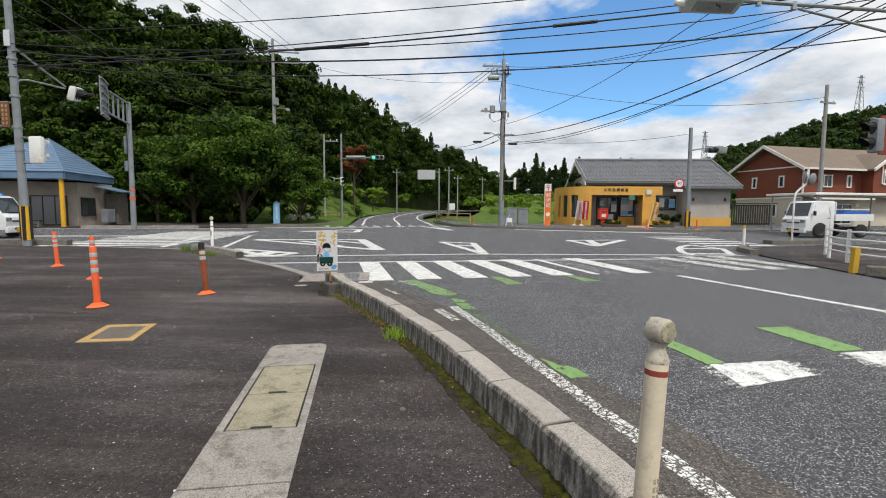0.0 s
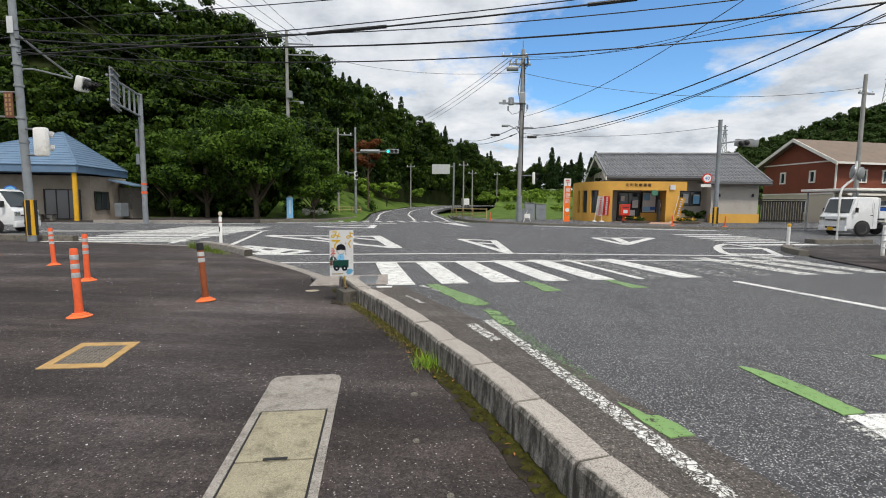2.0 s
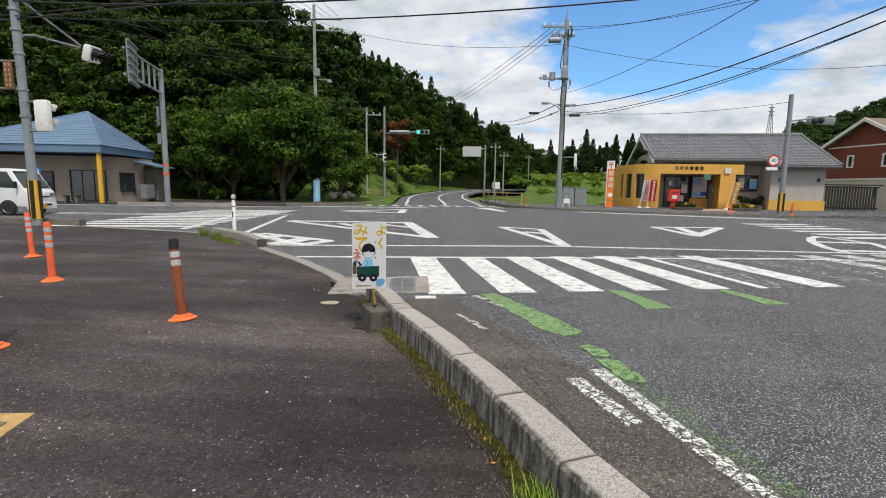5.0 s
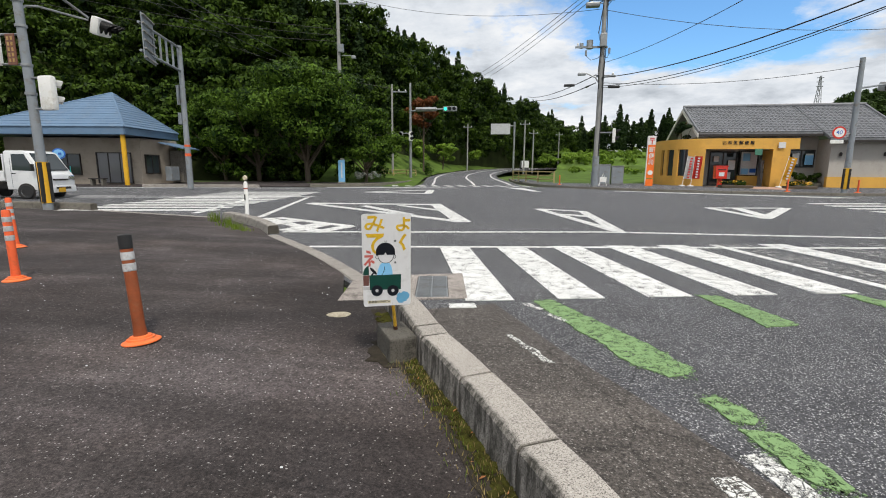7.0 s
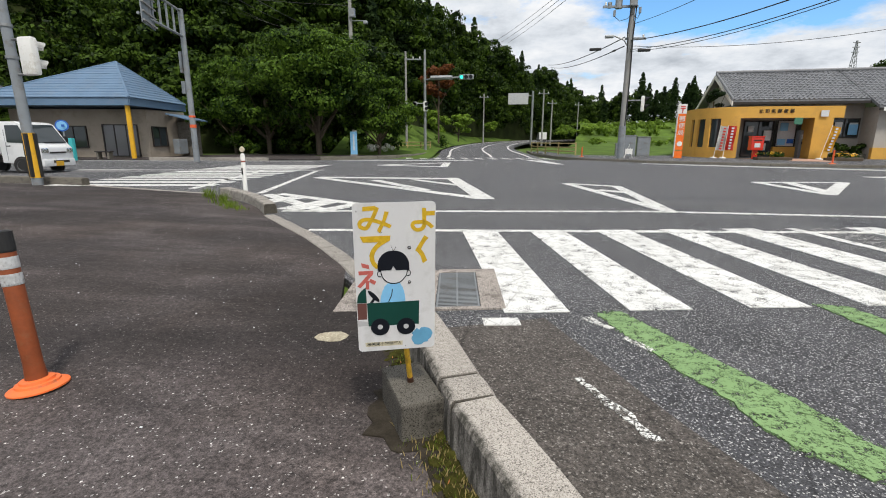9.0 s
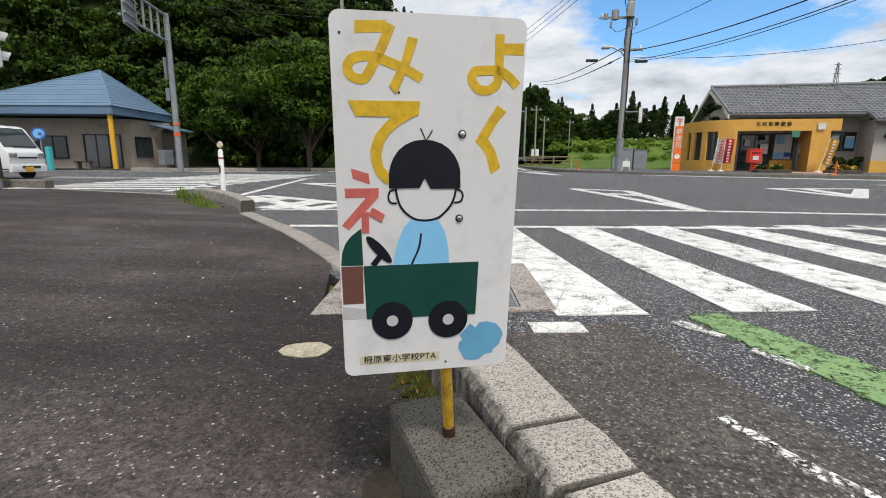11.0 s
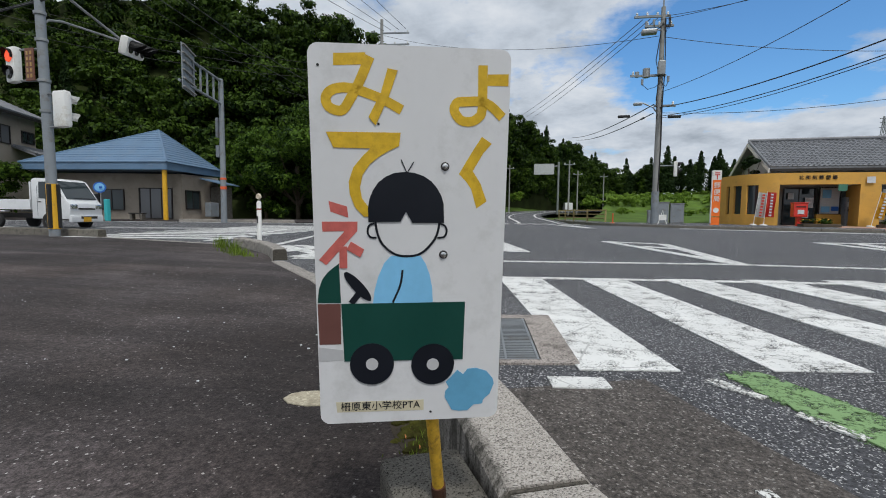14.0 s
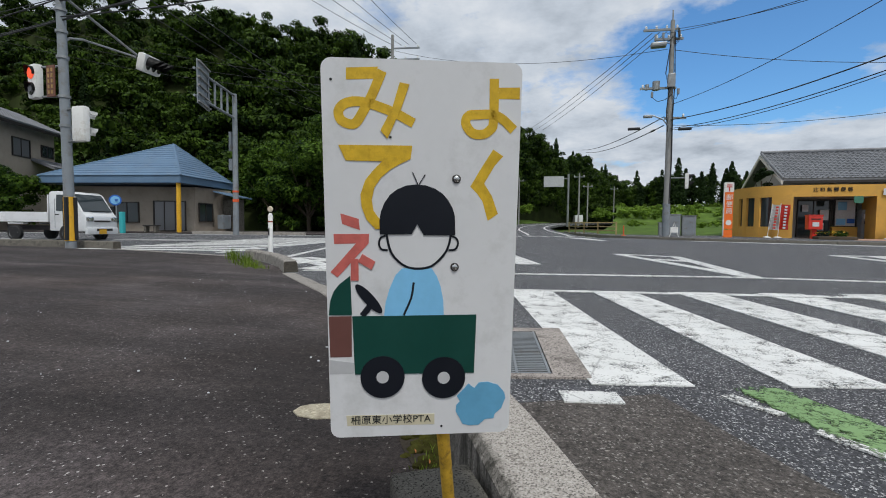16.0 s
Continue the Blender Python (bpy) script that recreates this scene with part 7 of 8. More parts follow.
# its pipe, planted in the block
top = SIGN @ Vector((S(67.3, 20)[0], 0.014, S(67.3, 20)[1]))
low = SIGN @ Vector((S(62.5, 100)[0], 0.014, S(62.5, 100)[1]))
foot = Vector((-1.968, 8.02, 0.178))
inv = SIGN.inverted()
part("pipe", bent(bmesh.new(), [inv @ top, inv @ low, inv @ foot], 0.0115, 14), M_RUSTY, sign, "rusty yellow pipe post", smooth=True)
part("collar", bent(bmesh.new(), [inv @ foot, inv @ foot.lerp(low, 0.16)], 0.0142, 14), M_RUSTD, sign)

# ---- guard rail on the east corner ----
rail = thing("guard_rail", pose(0, 0, 0.02), "white painted pipe guard rail", "guard rail")
posts = [(11.2, 16.2), (10.35, 14.9), (9.85, 13.6), (9.75, 12.1), (10.0, 10.2), (10.6, 8.2)]
for x, y in posts:
    part("post", tube(bmesh.new(), (x, y, 0), (x, y, 0.86), 0.045, n=12), M_WHITEP, rail)
for z in (0.25, 0.42, 0.60, 0.80):
    part("rail", bent(bmesh.new(), [(x, y, z) for x, y in posts], 0.024, 8), M_WHITEP, rail)
e = thing("yellow_bollard", pose(8.35, 11.5, 0.0, 0, 3, 0), "weathered yellow square bollard at the kerb end", "bollard")
part("post", box(bmesh.new(), (0, 0, 0.28), (0.12, 0.12, 0.56), bevel=0.015), M_RUSTY, e)
lumps = thing("kerb_stones", pose(0, 0, 0), "rough kerb stones with yellow paint at the corner", "kerb", kind="structure")
for i in range(4):
    o2 = part("kerb_block", box(bmesh.new(), (0, 0, 0.08), (0.62, 0.3, 0.26), bevel=0.04), M_YELLOWP if i > 1 else M_CONCD, lumps)
    o2.matrix_basis = pose(8.6 + i * 0.5, 11.0 - i * 0.42, 0, 0, 0, -40)
bm = bmesh.new()
ribbon(bm, [Vector(p) for p in ((12.5, 21.15), (13.2, 21.25), (14.2, 21.55), (15.0, 21.75))], 0.5, 0.0, 0.16)
tagged(part("traffic_island", bm, M_CONCD), "low mossy concrete island under the mirror pole", "kerb", kind="structure")
# curved mirror
mr = thing("traffic_mirror", pose(13.5, 21.2, 0.05), "white curved pole with round traffic mirrors", "traffic mirror")
part("pole", bent(bmesh.new(), [(0, 0, 0), (0, 0, 1.85), (0.05, 0, 2.08), (0.22, 0, 2.26), (0.40, 0, 2.40), (0.47, 0, 2.65), (0.48, 0, 3.10)], 0.042, 10), M_WHITEP, mr, smooth=True)
for x, z, yaw in ((0.34, 2.70, 70), (0.64, 2.62, 30)):
    q = part("mirror", lathe(bmesh.new(), [(0.05, -0.05), (0.20, -0.035), (0.25, 0.0), (0.25, 0.025), (0.23, 0.03)], 24, pose(x, -0.04, z, -82, 0, yaw)), M_STEEL, mr, "grey back of a round mirror", smooth=True)

# ---- vehicles ----
def slab_quad(bm2, pts, off):
    pts = [Vector(p) for p in pts]
    n = (pts[1] - pts[0]).cross(pts[2] - pts[0]).normalized() * off
    a = [bm2.verts.new(p - n) for p in pts]
    b = [bm2.verts.new(p + n) for p in pts]
    k = len(pts)
    bm2.faces.new(b)
    for i in range(k):
        bm2.faces.new((a[i], a[(i + 1) % k], b[(i + 1) % k], b[i]))
    bmesh.ops.recalc_face_normals(bm2, faces=bm2.faces)
    return bm2


def wheel(parent, x, y, r, w, side):
    t = part("wheel", lathe(bmesh.new(), [(r * 0.62, -w / 2), (r * 0.9, -w / 2), (r, -w / 3), (r, w / 3), (r * 0.9, w / 2), (r * 0.62, w / 2)], 24, pose(x, y, r, 90)), M_TYRE, parent, "black tyre", smooth=True)
    part("rim", lathe(bmesh.new(), [(r * 0.63, -w / 2 + 0.03), (r * 0.60, w / 2 + 0.005), (r * 0.5, w / 2 - 0.02), (r * 0.12, w / 2 - 0.035)], 24, pose(x, y, r, 90 if side < 0 else -90)), M_CHROME, t)
    for k in range(5):
        a = k * math.tau / 5 + 0.3
        o2 = part("spoke", box(bmesh.new(), (r * 0.33, 0, 0), (r * 0.5, 0.02, r * 0.16), bevel=0.005), M_STEEL, t)
        o2.matrix_basis = Matrix.Translation((x, y + side * (w / 2 - 0.012), r)) @ Matrix.Rotation(a, 4, "Y")


def small_truck(m, L, W, H, label, bed_h, scale_wheel, group="", rake=1.0):
    """A cab-over light truck, nose towards +x, with an open bed."""
    v = thing("light_truck", m, label, "truck", group)
    f, k, w = L / 2, L / 3.4, W / 2
    cabx = f - 1.42 * k
    prof = [(cabx, 0.36), (cabx, H - 0.06), (cabx + 0.1, H), (f - (0.31 + 0.44 * rake) * k, H), (f - (0.14 + 0.44 * rake) * k, H - 0.08), (f - 0.14 * k, H * 0.57), (f - 0.02, H * 0.50), (f, H * 0.36), (f - 0.02, 0.34)]
    bm2 = plate(bmesh.new(), prof, -w, w)
    es = [e2 for e2 in bm2.edges if e2.is_manifold]
    bmesh.ops.bevel(bm2, geom=es, offset=0.045, segments=2, affect="EDGES", profile=0.6, clamp_overlap=True)
    cab = part("cab", bm2, M_CARW, v, "white painted cab", smooth=True)
    a, b = Vector((f - (0.14 + 0.42 * rake) * k, 0, H - 0.10)), Vector((f - 0.16 * k, 0, H * 0.59))
    part("windscreen", slab_quad(bmesh.new(), [(a.x, -w * 0.82, a.z), (b.x, -w * 0.90, b.z), (b.x, w * 0.90, b.z), (a.x, w * 0.82, a.z)], 0.014), M_GLASS, cab)
    for s in (-1, 1):
        y = s * (w + 0.002)
        part("side_window", slab_quad(bmesh.new(), [(cabx + 0.28 * k, y, H * 0.60), (f - 0.34 * k, y, H * 0.58), (f - (0.24 + 0.42 * rake) * k, y, H - 0.13), (cabx + 0.30 * k, y, H - 0.13)], 0.008), M_GLASS, cab)
        part("headlight", box(bmesh.new(), (f - 0.03, s * w * 0.76, H * 0.44), (0.10, W * 0.2, 0.17), bevel=0.03), M_CHROME, cab, "clear headlight")
        part("door_mirror", box(bmesh.new(), (f - 0.32 * k, s * (w + 0.13), H * 0.66), (0.08, 0.14, 0.24), bevel=0.03), M_BLACK, cab)
        part("door_handle", box(bmesh.new(), (cabx + 0.3 * k, y, H * 0.53), (0.14, 0.02, 0.035)), M_BLACK, cab)
        part("door_seam", box(bmesh.new(), (cabx + 0.22 * k, y, H * 0.55), (0.012, 0.012, H * 0.6)), M_GREYP, cab)
    part("grille", box(bmesh.new(), (f + 0.004, 0, H * 0.40), (0.03, W * 0.5, 0.06)), M_DARKF, cab)
    part("bumper", box(bmesh.new(), (f - 0.02, 0, 0.36), (0.14, W * 0.98, 0.26), bevel=0.05), M_CARW, v, smooth=True)
    part("air_intake", box(bmesh.new(), (f + 0.045, 0.05, 0.40), (0.02, W * 0.5, 0.09)), M_DARKF, v)
    part("number_plate", box(bmesh.new(), (f + 0.056, -0.05, 0.33), (0.015, 0.34, 0.17)), M_YELLOW, v, "plain yellow plate")
    part("wiper", box(bmesh.new(), (b.x + 0.02, 0.1, b.z + 0.03), (0.03, W * 0.6, 0.02)), M_BLACK, cab)
    part("chassis", box(bmesh.new(), (-0.2 * k, 0, 0.46), (L * 0.9, W * 0.55, 0.16)), M_DARKF, v)
    bx0, bx1 = -f, cabx - 0.06
    part("bed_floor", box(bmesh.new(), ((bx0 + bx1) / 2, 0, bed_h), (bx1 - bx0, W, 0.08)), M_CARW, v)
    for s in (-1, 1):
        part("side_board", box(bmesh.new(), ((bx0 + bx1) / 2, s * (w - 0.02), bed_h + 0.17), (bx1 - bx0, 0.04, 0.30), bevel=0.01), M_CARW, v)
        part("mudguard", box(bmesh.new(), (-f + 0.62 * k, s * (w - 0.12), 0.62), (0.62, 0.2, 0.05), bevel=0.02), M_CARW, v)
    part("tail_board", box(bmesh.new(), (bx0 + 0.02, 0, bed_h + 0.17), (0.04, W, 0.30), bevel=0.01), M_CARW, v)
    part("guard_frame", box(bmesh.new(), (bx1 - 0.03, 0, bed_h + 0.5), (0.05, W * 0.95, 0.9), bevel=0.02), M_CARW, v)
    r = 0.27 * scale_wheel
    for x in (f - 0.72 * k, -f + 0.62 * k):
        for s in (-1, 1):
            wheel(v, x, s * (w - 0.02), r, 0.16, s)
    for s in (-1, 1):
        part("wheel_arch", lathe(bmesh.new(), [(r * 1.2, -0.006), (r * 1.2, 0.006), (0.02, 0.007)], 24, pose(f - 0.72 * k, s * (w + 0.004), r, 90)), M_DARKF, cab)
    return v


small_truck(pose(-20.9, 19.9, 0.0, 0, 0, 13), 3.4, 1.48, 1.80, "white kei truck with an open white bed on the side road", 0.72, 1.0)
small_truck(Matrix.Translation((19.5, 27.6, 0.02)) @ pose(0, 0, 0, 0, 0, 187), 3.8, 1.62, 1.92, "white flatbed truck parked at the corner yard", 0.92, 1.3, rake=0.5)
load = thing("blue_crate", Matrix.Translation((20.55, 27.73, 0.97)) @ pose(0, 0, 0, 0, 0, 7), "stack of blue crates on the truck bed", "crate")
part("crate", box(bmesh.new(), (0, 0, 0.2), (1.4, 1.3, 0.5), bevel=0.03), M_BLUE, load)
part("lid", box(bmesh.new(), (0, 0, 0.53), (1.45, 1.35, 0.06), bevel=0.02), M_PAPER, load)
van = thing("minivan", Matrix.Translation((26.0, 28.9, 0.05)) @ pose(0, 0, 0, 0, 0, 195), "turquoise small van parked behind the truck", "car")
bm = plate(bmesh.new(), [(-1.7, 0.3), (-1.7, 1.5), (-1.5, 1.7), (0.5, 1.72), (1.1, 1.1), (1.7, 0.95), (1.72, 0.3)], -0.75, 0.75)
bmesh.ops.bevel(bm, geom=list(bm.edges), offset=0.06, segments=2, affect="EDGES", profile=0.6, clamp_overlap=True)
part("body", bm, M_TEAL, van, smooth=True)
for s in (-1, 1):
    part("side_window", slab_quad(bmesh.new(), [(-1.4, s * 0.752, 1.1), (0.8, s * 0.752, 1.1), (0.4, s * 0.752, 1.58), (-1.4, s * 0.752, 1.58)], 0.008), M_GLASS, van)
    for x in (-1.1, 1.1):
        wheel(van, x, s * 0.66, 0.28, 0.16, s)
part("windscreen", slab_quad(bmesh.new(), [(0.58, -0.64, 1.66), (1.1, -0.68, 1.13), (1.1, 0.68, 1.13), (0.58, 0.64, 1.66)], 0.014), M_GLASS, van)
cp = thing("carport", Matrix.Translation((20.2, 30.4, 0.05)) @ pose(0, 0, 0, 0, 0, 15), "pale flat carport roof on slim posts", "carport")
part("roof", box(bmesh.new(), (3.2, 0, 2.35), (8.6, 3.2, 0.14), bevel=0.03), M_TRIM, cp)
for x in (-0.8, 7.0):
    for y in (-1.4, 1.4):
        part("post", tube(bmesh.new(), (x, y, 0), (x, y, 2.3), 0.05, n=10), M_STEEL, cp)
fcar = thing("distant_van", pose(-3.9, 108, 1.25, 0, 0, 100), "small white van far along the road", "car")
bm = plate(bmesh.new(), [(-1.7, 0.3), (-1.7, 1.7), (0.6, 1.75), (1.3, 1.1), (1.7, 0.9), (1.7, 0.3)], -0.75, 0.75)
part("body", bm, M_CARW, fcar)
part("windscreen", slab_quad(bmesh.new(), [(0.68, -0.64, 1.68), (1.25, -0.68, 1.13), (1.25, 0.68, 1.13), (0.68, 0.64, 1.68)], 0.014), M_GLASS, fcar)
for x in (-1.1, 1.1):
    for s in (-1, 1):
        wheel(fcar, x, s * 0.66, 0.28, 0.16, s)

# bus stop, bin and bench before the blue-roofed house
bs = thing("bus_stop_sign", pose(-27.15, 27.0, 0.06), "round blue and white bus stop sign on a pole", "sign")
part("pole", tube(bmesh.new(), (0, 0, 0), (0, 0, 1.9), 0.035, n=8), M_STEEL, bs)
q = part("disc", lathe(bmesh.new(), [(0.3, 0), (0.3, 0.04)], 28, pose(0, -0.04, 1.85, 90, 0, 40)), M_BLUE, bs)
part("face", lathe(bmesh.new(), [(0.23, 0), (0.23, 0.006)], 28, pose(0.024, -0.07, 1.85, 90, 0, 40)), M_LBLUE, q)
part("bar", box(bmesh.new(), (0.03, -0.08, 1.85), (0.36, 0.02, 0.12), pose(0, 0, 0)), M_BLUE, q)
part("base", lathe(bmesh.new(), [(0.22, 0), (0.2, 0.12), (0.05, 0.16)], 14), M_CONC, bs)
e = thing("teal_post", pose(-26.85, 27.1, 0.06), "short teal roadside post", "bollard")
part("post", box(bmesh.new(), (0, 0, 0.6), (0.26, 0.2, 1.2), bevel=0.04), M_TEAL, e)
bn = thing("bench", pose(-27.6, 29.6, 0.06, 0, 0, 14), "dark low bench by the bus stop", "bench")
part("seat", box(bmesh.new(), (0, 0, 0.42), (0.9, 0.4, 0.06), bevel=0.01), M_DARKF, bn)
for x in (-0.32, 0.32):
    part("leg", box(bmesh.new(), (x, 0, 0.2), (0.12, 0.35, 0.4)), M_CONCD, bn)

# cabinets, fence and cones on the north corner
for x, h, w in ((4.1, 1.5, 0.9), (5.1, 1.4, 0.9), (3.4, 0.9, 0.5)):
    c = thing("utility_cabinet", pose(x, 44.5, 0.1), "grey steel roadside cabinet", "cabinet", "roadside cabinets")
    part("body", box(bmesh.new(), (0, 0, h / 2), (w, 0.5, h), bevel=0.02), M_STEEL, c)
    part("door", box(bmesh.new(), (0, -0.26, h / 2), (w * 0.86, 0.02, h * 0.86)), M_GREYP, c)
    part("lid", box(bmesh.new(), (0, 0, h + 0.03), (w + 0.08, 0.58, 0.05)), M_STEEL, c)
rf = thing("wooden_railing", pose(0, 0, 0.1), "weathered yellowish roadside railing", "fence")
fp = [(-3.6, 56.0), (-2.9, 53.0), (-2.1, 50.2), (-1.0, 47.6), (0.3, 45.4)]
for x, y in fp:
    part("post", box(bmesh.new(), (x, y, 0.5), (0.12, 0.12, 1.0)), M_WOODR, rf)
for z in (0.3, 0.6, 0.92):
    part("rail", bent(bmesh.new(), [(x, y, z) for x, y in fp], 0.05, 6), M_WOODR, rf)
rf = thing("wooden_railing", pose(0, 0, 0.1), "weathered roadside railing by the far pole", "fence")
fp = [(-16.0, 47.5), (-14.8, 49.5), (-14.2, 52.0), (-14.0, 55.0)]
for x, y in fp:
    part("post", box(bmesh.new(), (x, y, 0.5), (0.12, 0.12, 1.0)), M_WOODR, rf)
for z in (0.35, 0.65, 0.95):
    part("rail", bent(bmesh.new(), [(x, y, z) for x, y in fp], 0.05, 6), M_WOODR, rf)
for x, y in ((0.6, 42.0), (12.6, 34.6), (15.9, 34.4)):
    c = thing("traffic_cone", pose(x, y, 0.1), "orange delineator by the kerb", "cone", "orange cones")
    part("base", lathe(bmesh.new(), [(0.15, 0), (0.15, 0.03), (0.07, 0.05)], 16), M_ORANGEB, c)
    part("cone", lathe(bmesh.new(), [(0.045, 0.05), (0.042, 0.4), (0.04, 0.68), (0.02, 0.70)], 14), M_ORANGE, c)
bike = thing("white_signboard", pose(3.5, 40.2, 0.1, 0, 0, 20), "low white folding stand by the pole", "stand")
part("leg", bent(bmesh.new(), [(-0.3, 0, 0), (0, 0, 0.9), (0.3, 0, 0)], 0.03, 6), M_WHITEP, bike)
part("board", box(bmesh.new(), (0, -0.02, 0.45), (0.5, 0.03, 0.35)), M_WHITEP, bike)

# ---- moss, weeds and litter along the kerb ----
M_DIRT = surface("dark_damp_soil", (0.046, 0.039, 0.030), 0.95, 0, 0.5, 12, 90, 0.9, (0.030, 0.026, 0.018), spec=0.1)
soil_line = [p + Vector((-0.93, -0.37)) * (0.15 + 0.03 * noise.noise(Vector((p.y * 5, 0, 0)))) for p in KERB]
bm = bmesh.new()
ribbon(bm, soil_line[16:], 0.15, -0.03, 0.017)
tagged(part("soil_strip", bm, M_DIRT), "dark damp soil gathered at the kerb foot", "soil", kind="structure")
bm = bmesh.new()
prism(bm, ragged([(-2.19, 8.16), (-2.10, 7.86), (-1.92, 7.76), (-1.76, 7.82), (-1.86, 8.10), (-2.04, 8.30)], 0.025), -0.03, 0.019)
tagged(part("soil_patch", bm, M_DIRT), "dark soil round the footing block", "soil", kind="structure")
bm = bmesh.new()
for i in range(20, len(KERB) - 4):
    for _ in range(20):
        p = KERB[i].lerp(KERB[i + 1], RNG.uniform()) + Vector((-0.93, -0.37)) * float(0.105 + abs(RNG.normal()) * 0.042)
        s = float(RNG.uniform(0.007, 0.034))
        m2 = Matrix.Translation((p.x, p.y, 0.010)) @ pose(0, 0, 0, 0, 0, float(RNG.uniform(0, 360))) @ Matrix.Diagonal((s * 1.2, s, s * 0.85, 1))
        bmesh.ops.create_icosphere(bm, subdivisions=1, radius=1, matrix=m2)
for v in bm.verts:
    v.co += Vector((RNG.normal(), RNG.normal(), RNG.normal())) * 0.003
tagged(part("moss", bm, M_MOSS, smooth=True), "green-brown moss cushions along the foot of the kerb", "moss", kind="stuff")


M_FRESH = leaves("fresh_grass", (0.14, 0.26, 0.02), (0.30, 0.48, 0.06), 0.5, 0.3)


def blades(points, size, spread):
    out = []
    for x, y, z, n, h in points:
        a = RNG.uniform(0, math.tau, n)
        tilt = RNG.uniform(0.1, 0.8, n) * spread
        base = np.stack([x + RNG.normal(size=n) * 0.05 * spread, y + RNG.normal(size=n) * 0.05 * spread, np.full(n, z)], axis=1)
        hh = h * RNG.uniform(0.5, 1.2, n)
        d = np.stack([np.cos(a) * tilt, np.sin(a) * tilt, np.ones(n)], axis=1) * hh[:, None]
        side = np.stack([-np.sin(a), np.cos(a), np.zeros(n)], axis=1) * size
        mid = base + d * 0.55
        tip = base + d * np.array([1, 1, 0.86])
        out.append(np.stack([base - side, base + side, mid + side * 0.8, mid - side * 0.8], axis=1).reshape(-1, 3))
        out.append(np.stack([mid - side * 0.8, mid + side * 0.8, tip + side * 0.1, tip - side * 0.1], axis=1).reshape(-1, 3))
    return np.concatenate(out)


tuft = new("grass_tuft", quads_mesh("grass_tuft", blades([(-0.60, 5.62, 0.012, 90, 0.13), (-0.56, 5.54, 0.012, 50, 0.09)], 0.0026, 1.2), M_FRESH))
tagged(tuft, "small fresh grass tuft at the kerb", "grass", kind="stuff")
pts = []
for i in range(34):
    t = RNG.uniform()
    pts.append((-8.75 + 2.2 * t + RNG.normal() * 0.05, 15.05 - 1.85 * t + RNG.normal() * 0.06, 0.0, 9, 0.26 * (1 - 0.8 * t) + 0.04))
tuft = new("grass_tuft", quads_mesh("grass_tuft", blades(pts, 0.006, 1.0), M_GRASS))
tagged(tuft, "tall grass growing against the kerb stub", "grass", kind="stuff")
pts = []
for i in range(70):
    p = KERB[int(RNG.integers(len(KERB) - 30, len(KERB) - 8))] + Vector((-0.93, -0.37)) * float(0.12 + abs(RNG.normal()) * 0.05)
    pts.append((p.x, p.y, 0.014, 9, 0.032))
tuft = new("weeds", quads_mesh("weeds", blades(pts, 0.0018, 0.8), M_GRASS))
tagged(tuft, "dry weeds and moss at the kerb foot", "weeds", kind="stuff")
M_STRAW = leaves("dry_grass", (0.16, 0.12, 0.05), (0.34, 0.27, 0.12), 0.7, 0.1)
pts = []
for i in range(150):
    p = KERB[int(RNG.integers(len(KERB) - 44, len(KERB) - 16))] + Vector((-0.93, -0.37)) * float(0.12 + abs(RNG.normal()) * 0.05)
    pts.append((p.x, p.y, 0.022, 8, 0.028))
tuft = new("dry_grass", quads_mesh("dry_grass", blades(pts, 0.0020, 1.1), M_STRAW))
tagged(tuft, "flattened straw-coloured dry grass by the footing block", "grass", kind="stuff")
M_DRY = surface("dry_leaf", (0.42, 0.17, 0.06), 0.7, 0, 0.3, 20, 60, 0.2)
litter = []
for i in range(26):
    p = KERB[int(RNG.integers(len(KERB) - 62, len(KERB) - 8))] + Vector((-0.93, -0.37)) * float(0.11 + abs(RNG.normal()) * 0.07)
    litter.append([p.x, p.y, 0.03])
litter = np.array(litter)
o = new("fallen_leaves", quads_mesh("fallen_leaves", leaf_quads(litter, np.tile([0, 0, 1.0], (len(litter), 1)), 0.016, 0.4, 0.35), M_DRY))
tagged(o, "dry brown fallen leaves lying along the kerb", "leaves", kind="stuff")
bm = bmesh.new()
for i in range(260):
    x, y = RNG.uniform(-6.5, 1.0), RNG.uniform(1.5, 12)
    if x > -0.9 - (y - 5) * 0.45 + 0.4:
        continue
    s = float(RNG.uniform(0.0025, 0.007))
    bmesh.ops.create_icosphere(bm, subdivisions=1, radius=s, matrix=Matrix.Translation((x, y, 0.007)) @ Matrix.Diagonal((1.3, 1, 0.7, 1)))
tagged(part("loose_grit", bm, M_PAPER), "small pale stones scattered on the asphalt", "gravel", kind="stuff")
for x, y, s in ((-0.52, 4.42, 0.022), (-0.30, 3.95, 0.02), (-0.62, 5.05, 0.028), (0.02, 3.45, 0.015)):
    bm = bmesh.new()
    bmesh.ops.create_icosphere(bm, subdivisions=2, radius=s)
    for v in bm.verts:
        v.co *= 1 + 0.25 * noise.noise(v.co * 60)
        v.co.z *= 0.55
    o = part("pebble", bm, M_CONCD, smooth=True)
    o.matrix_basis = pose(x, y, 0.012)
    tagged(o, "grey pebble lying on the asphalt", "stone", "pebbles")

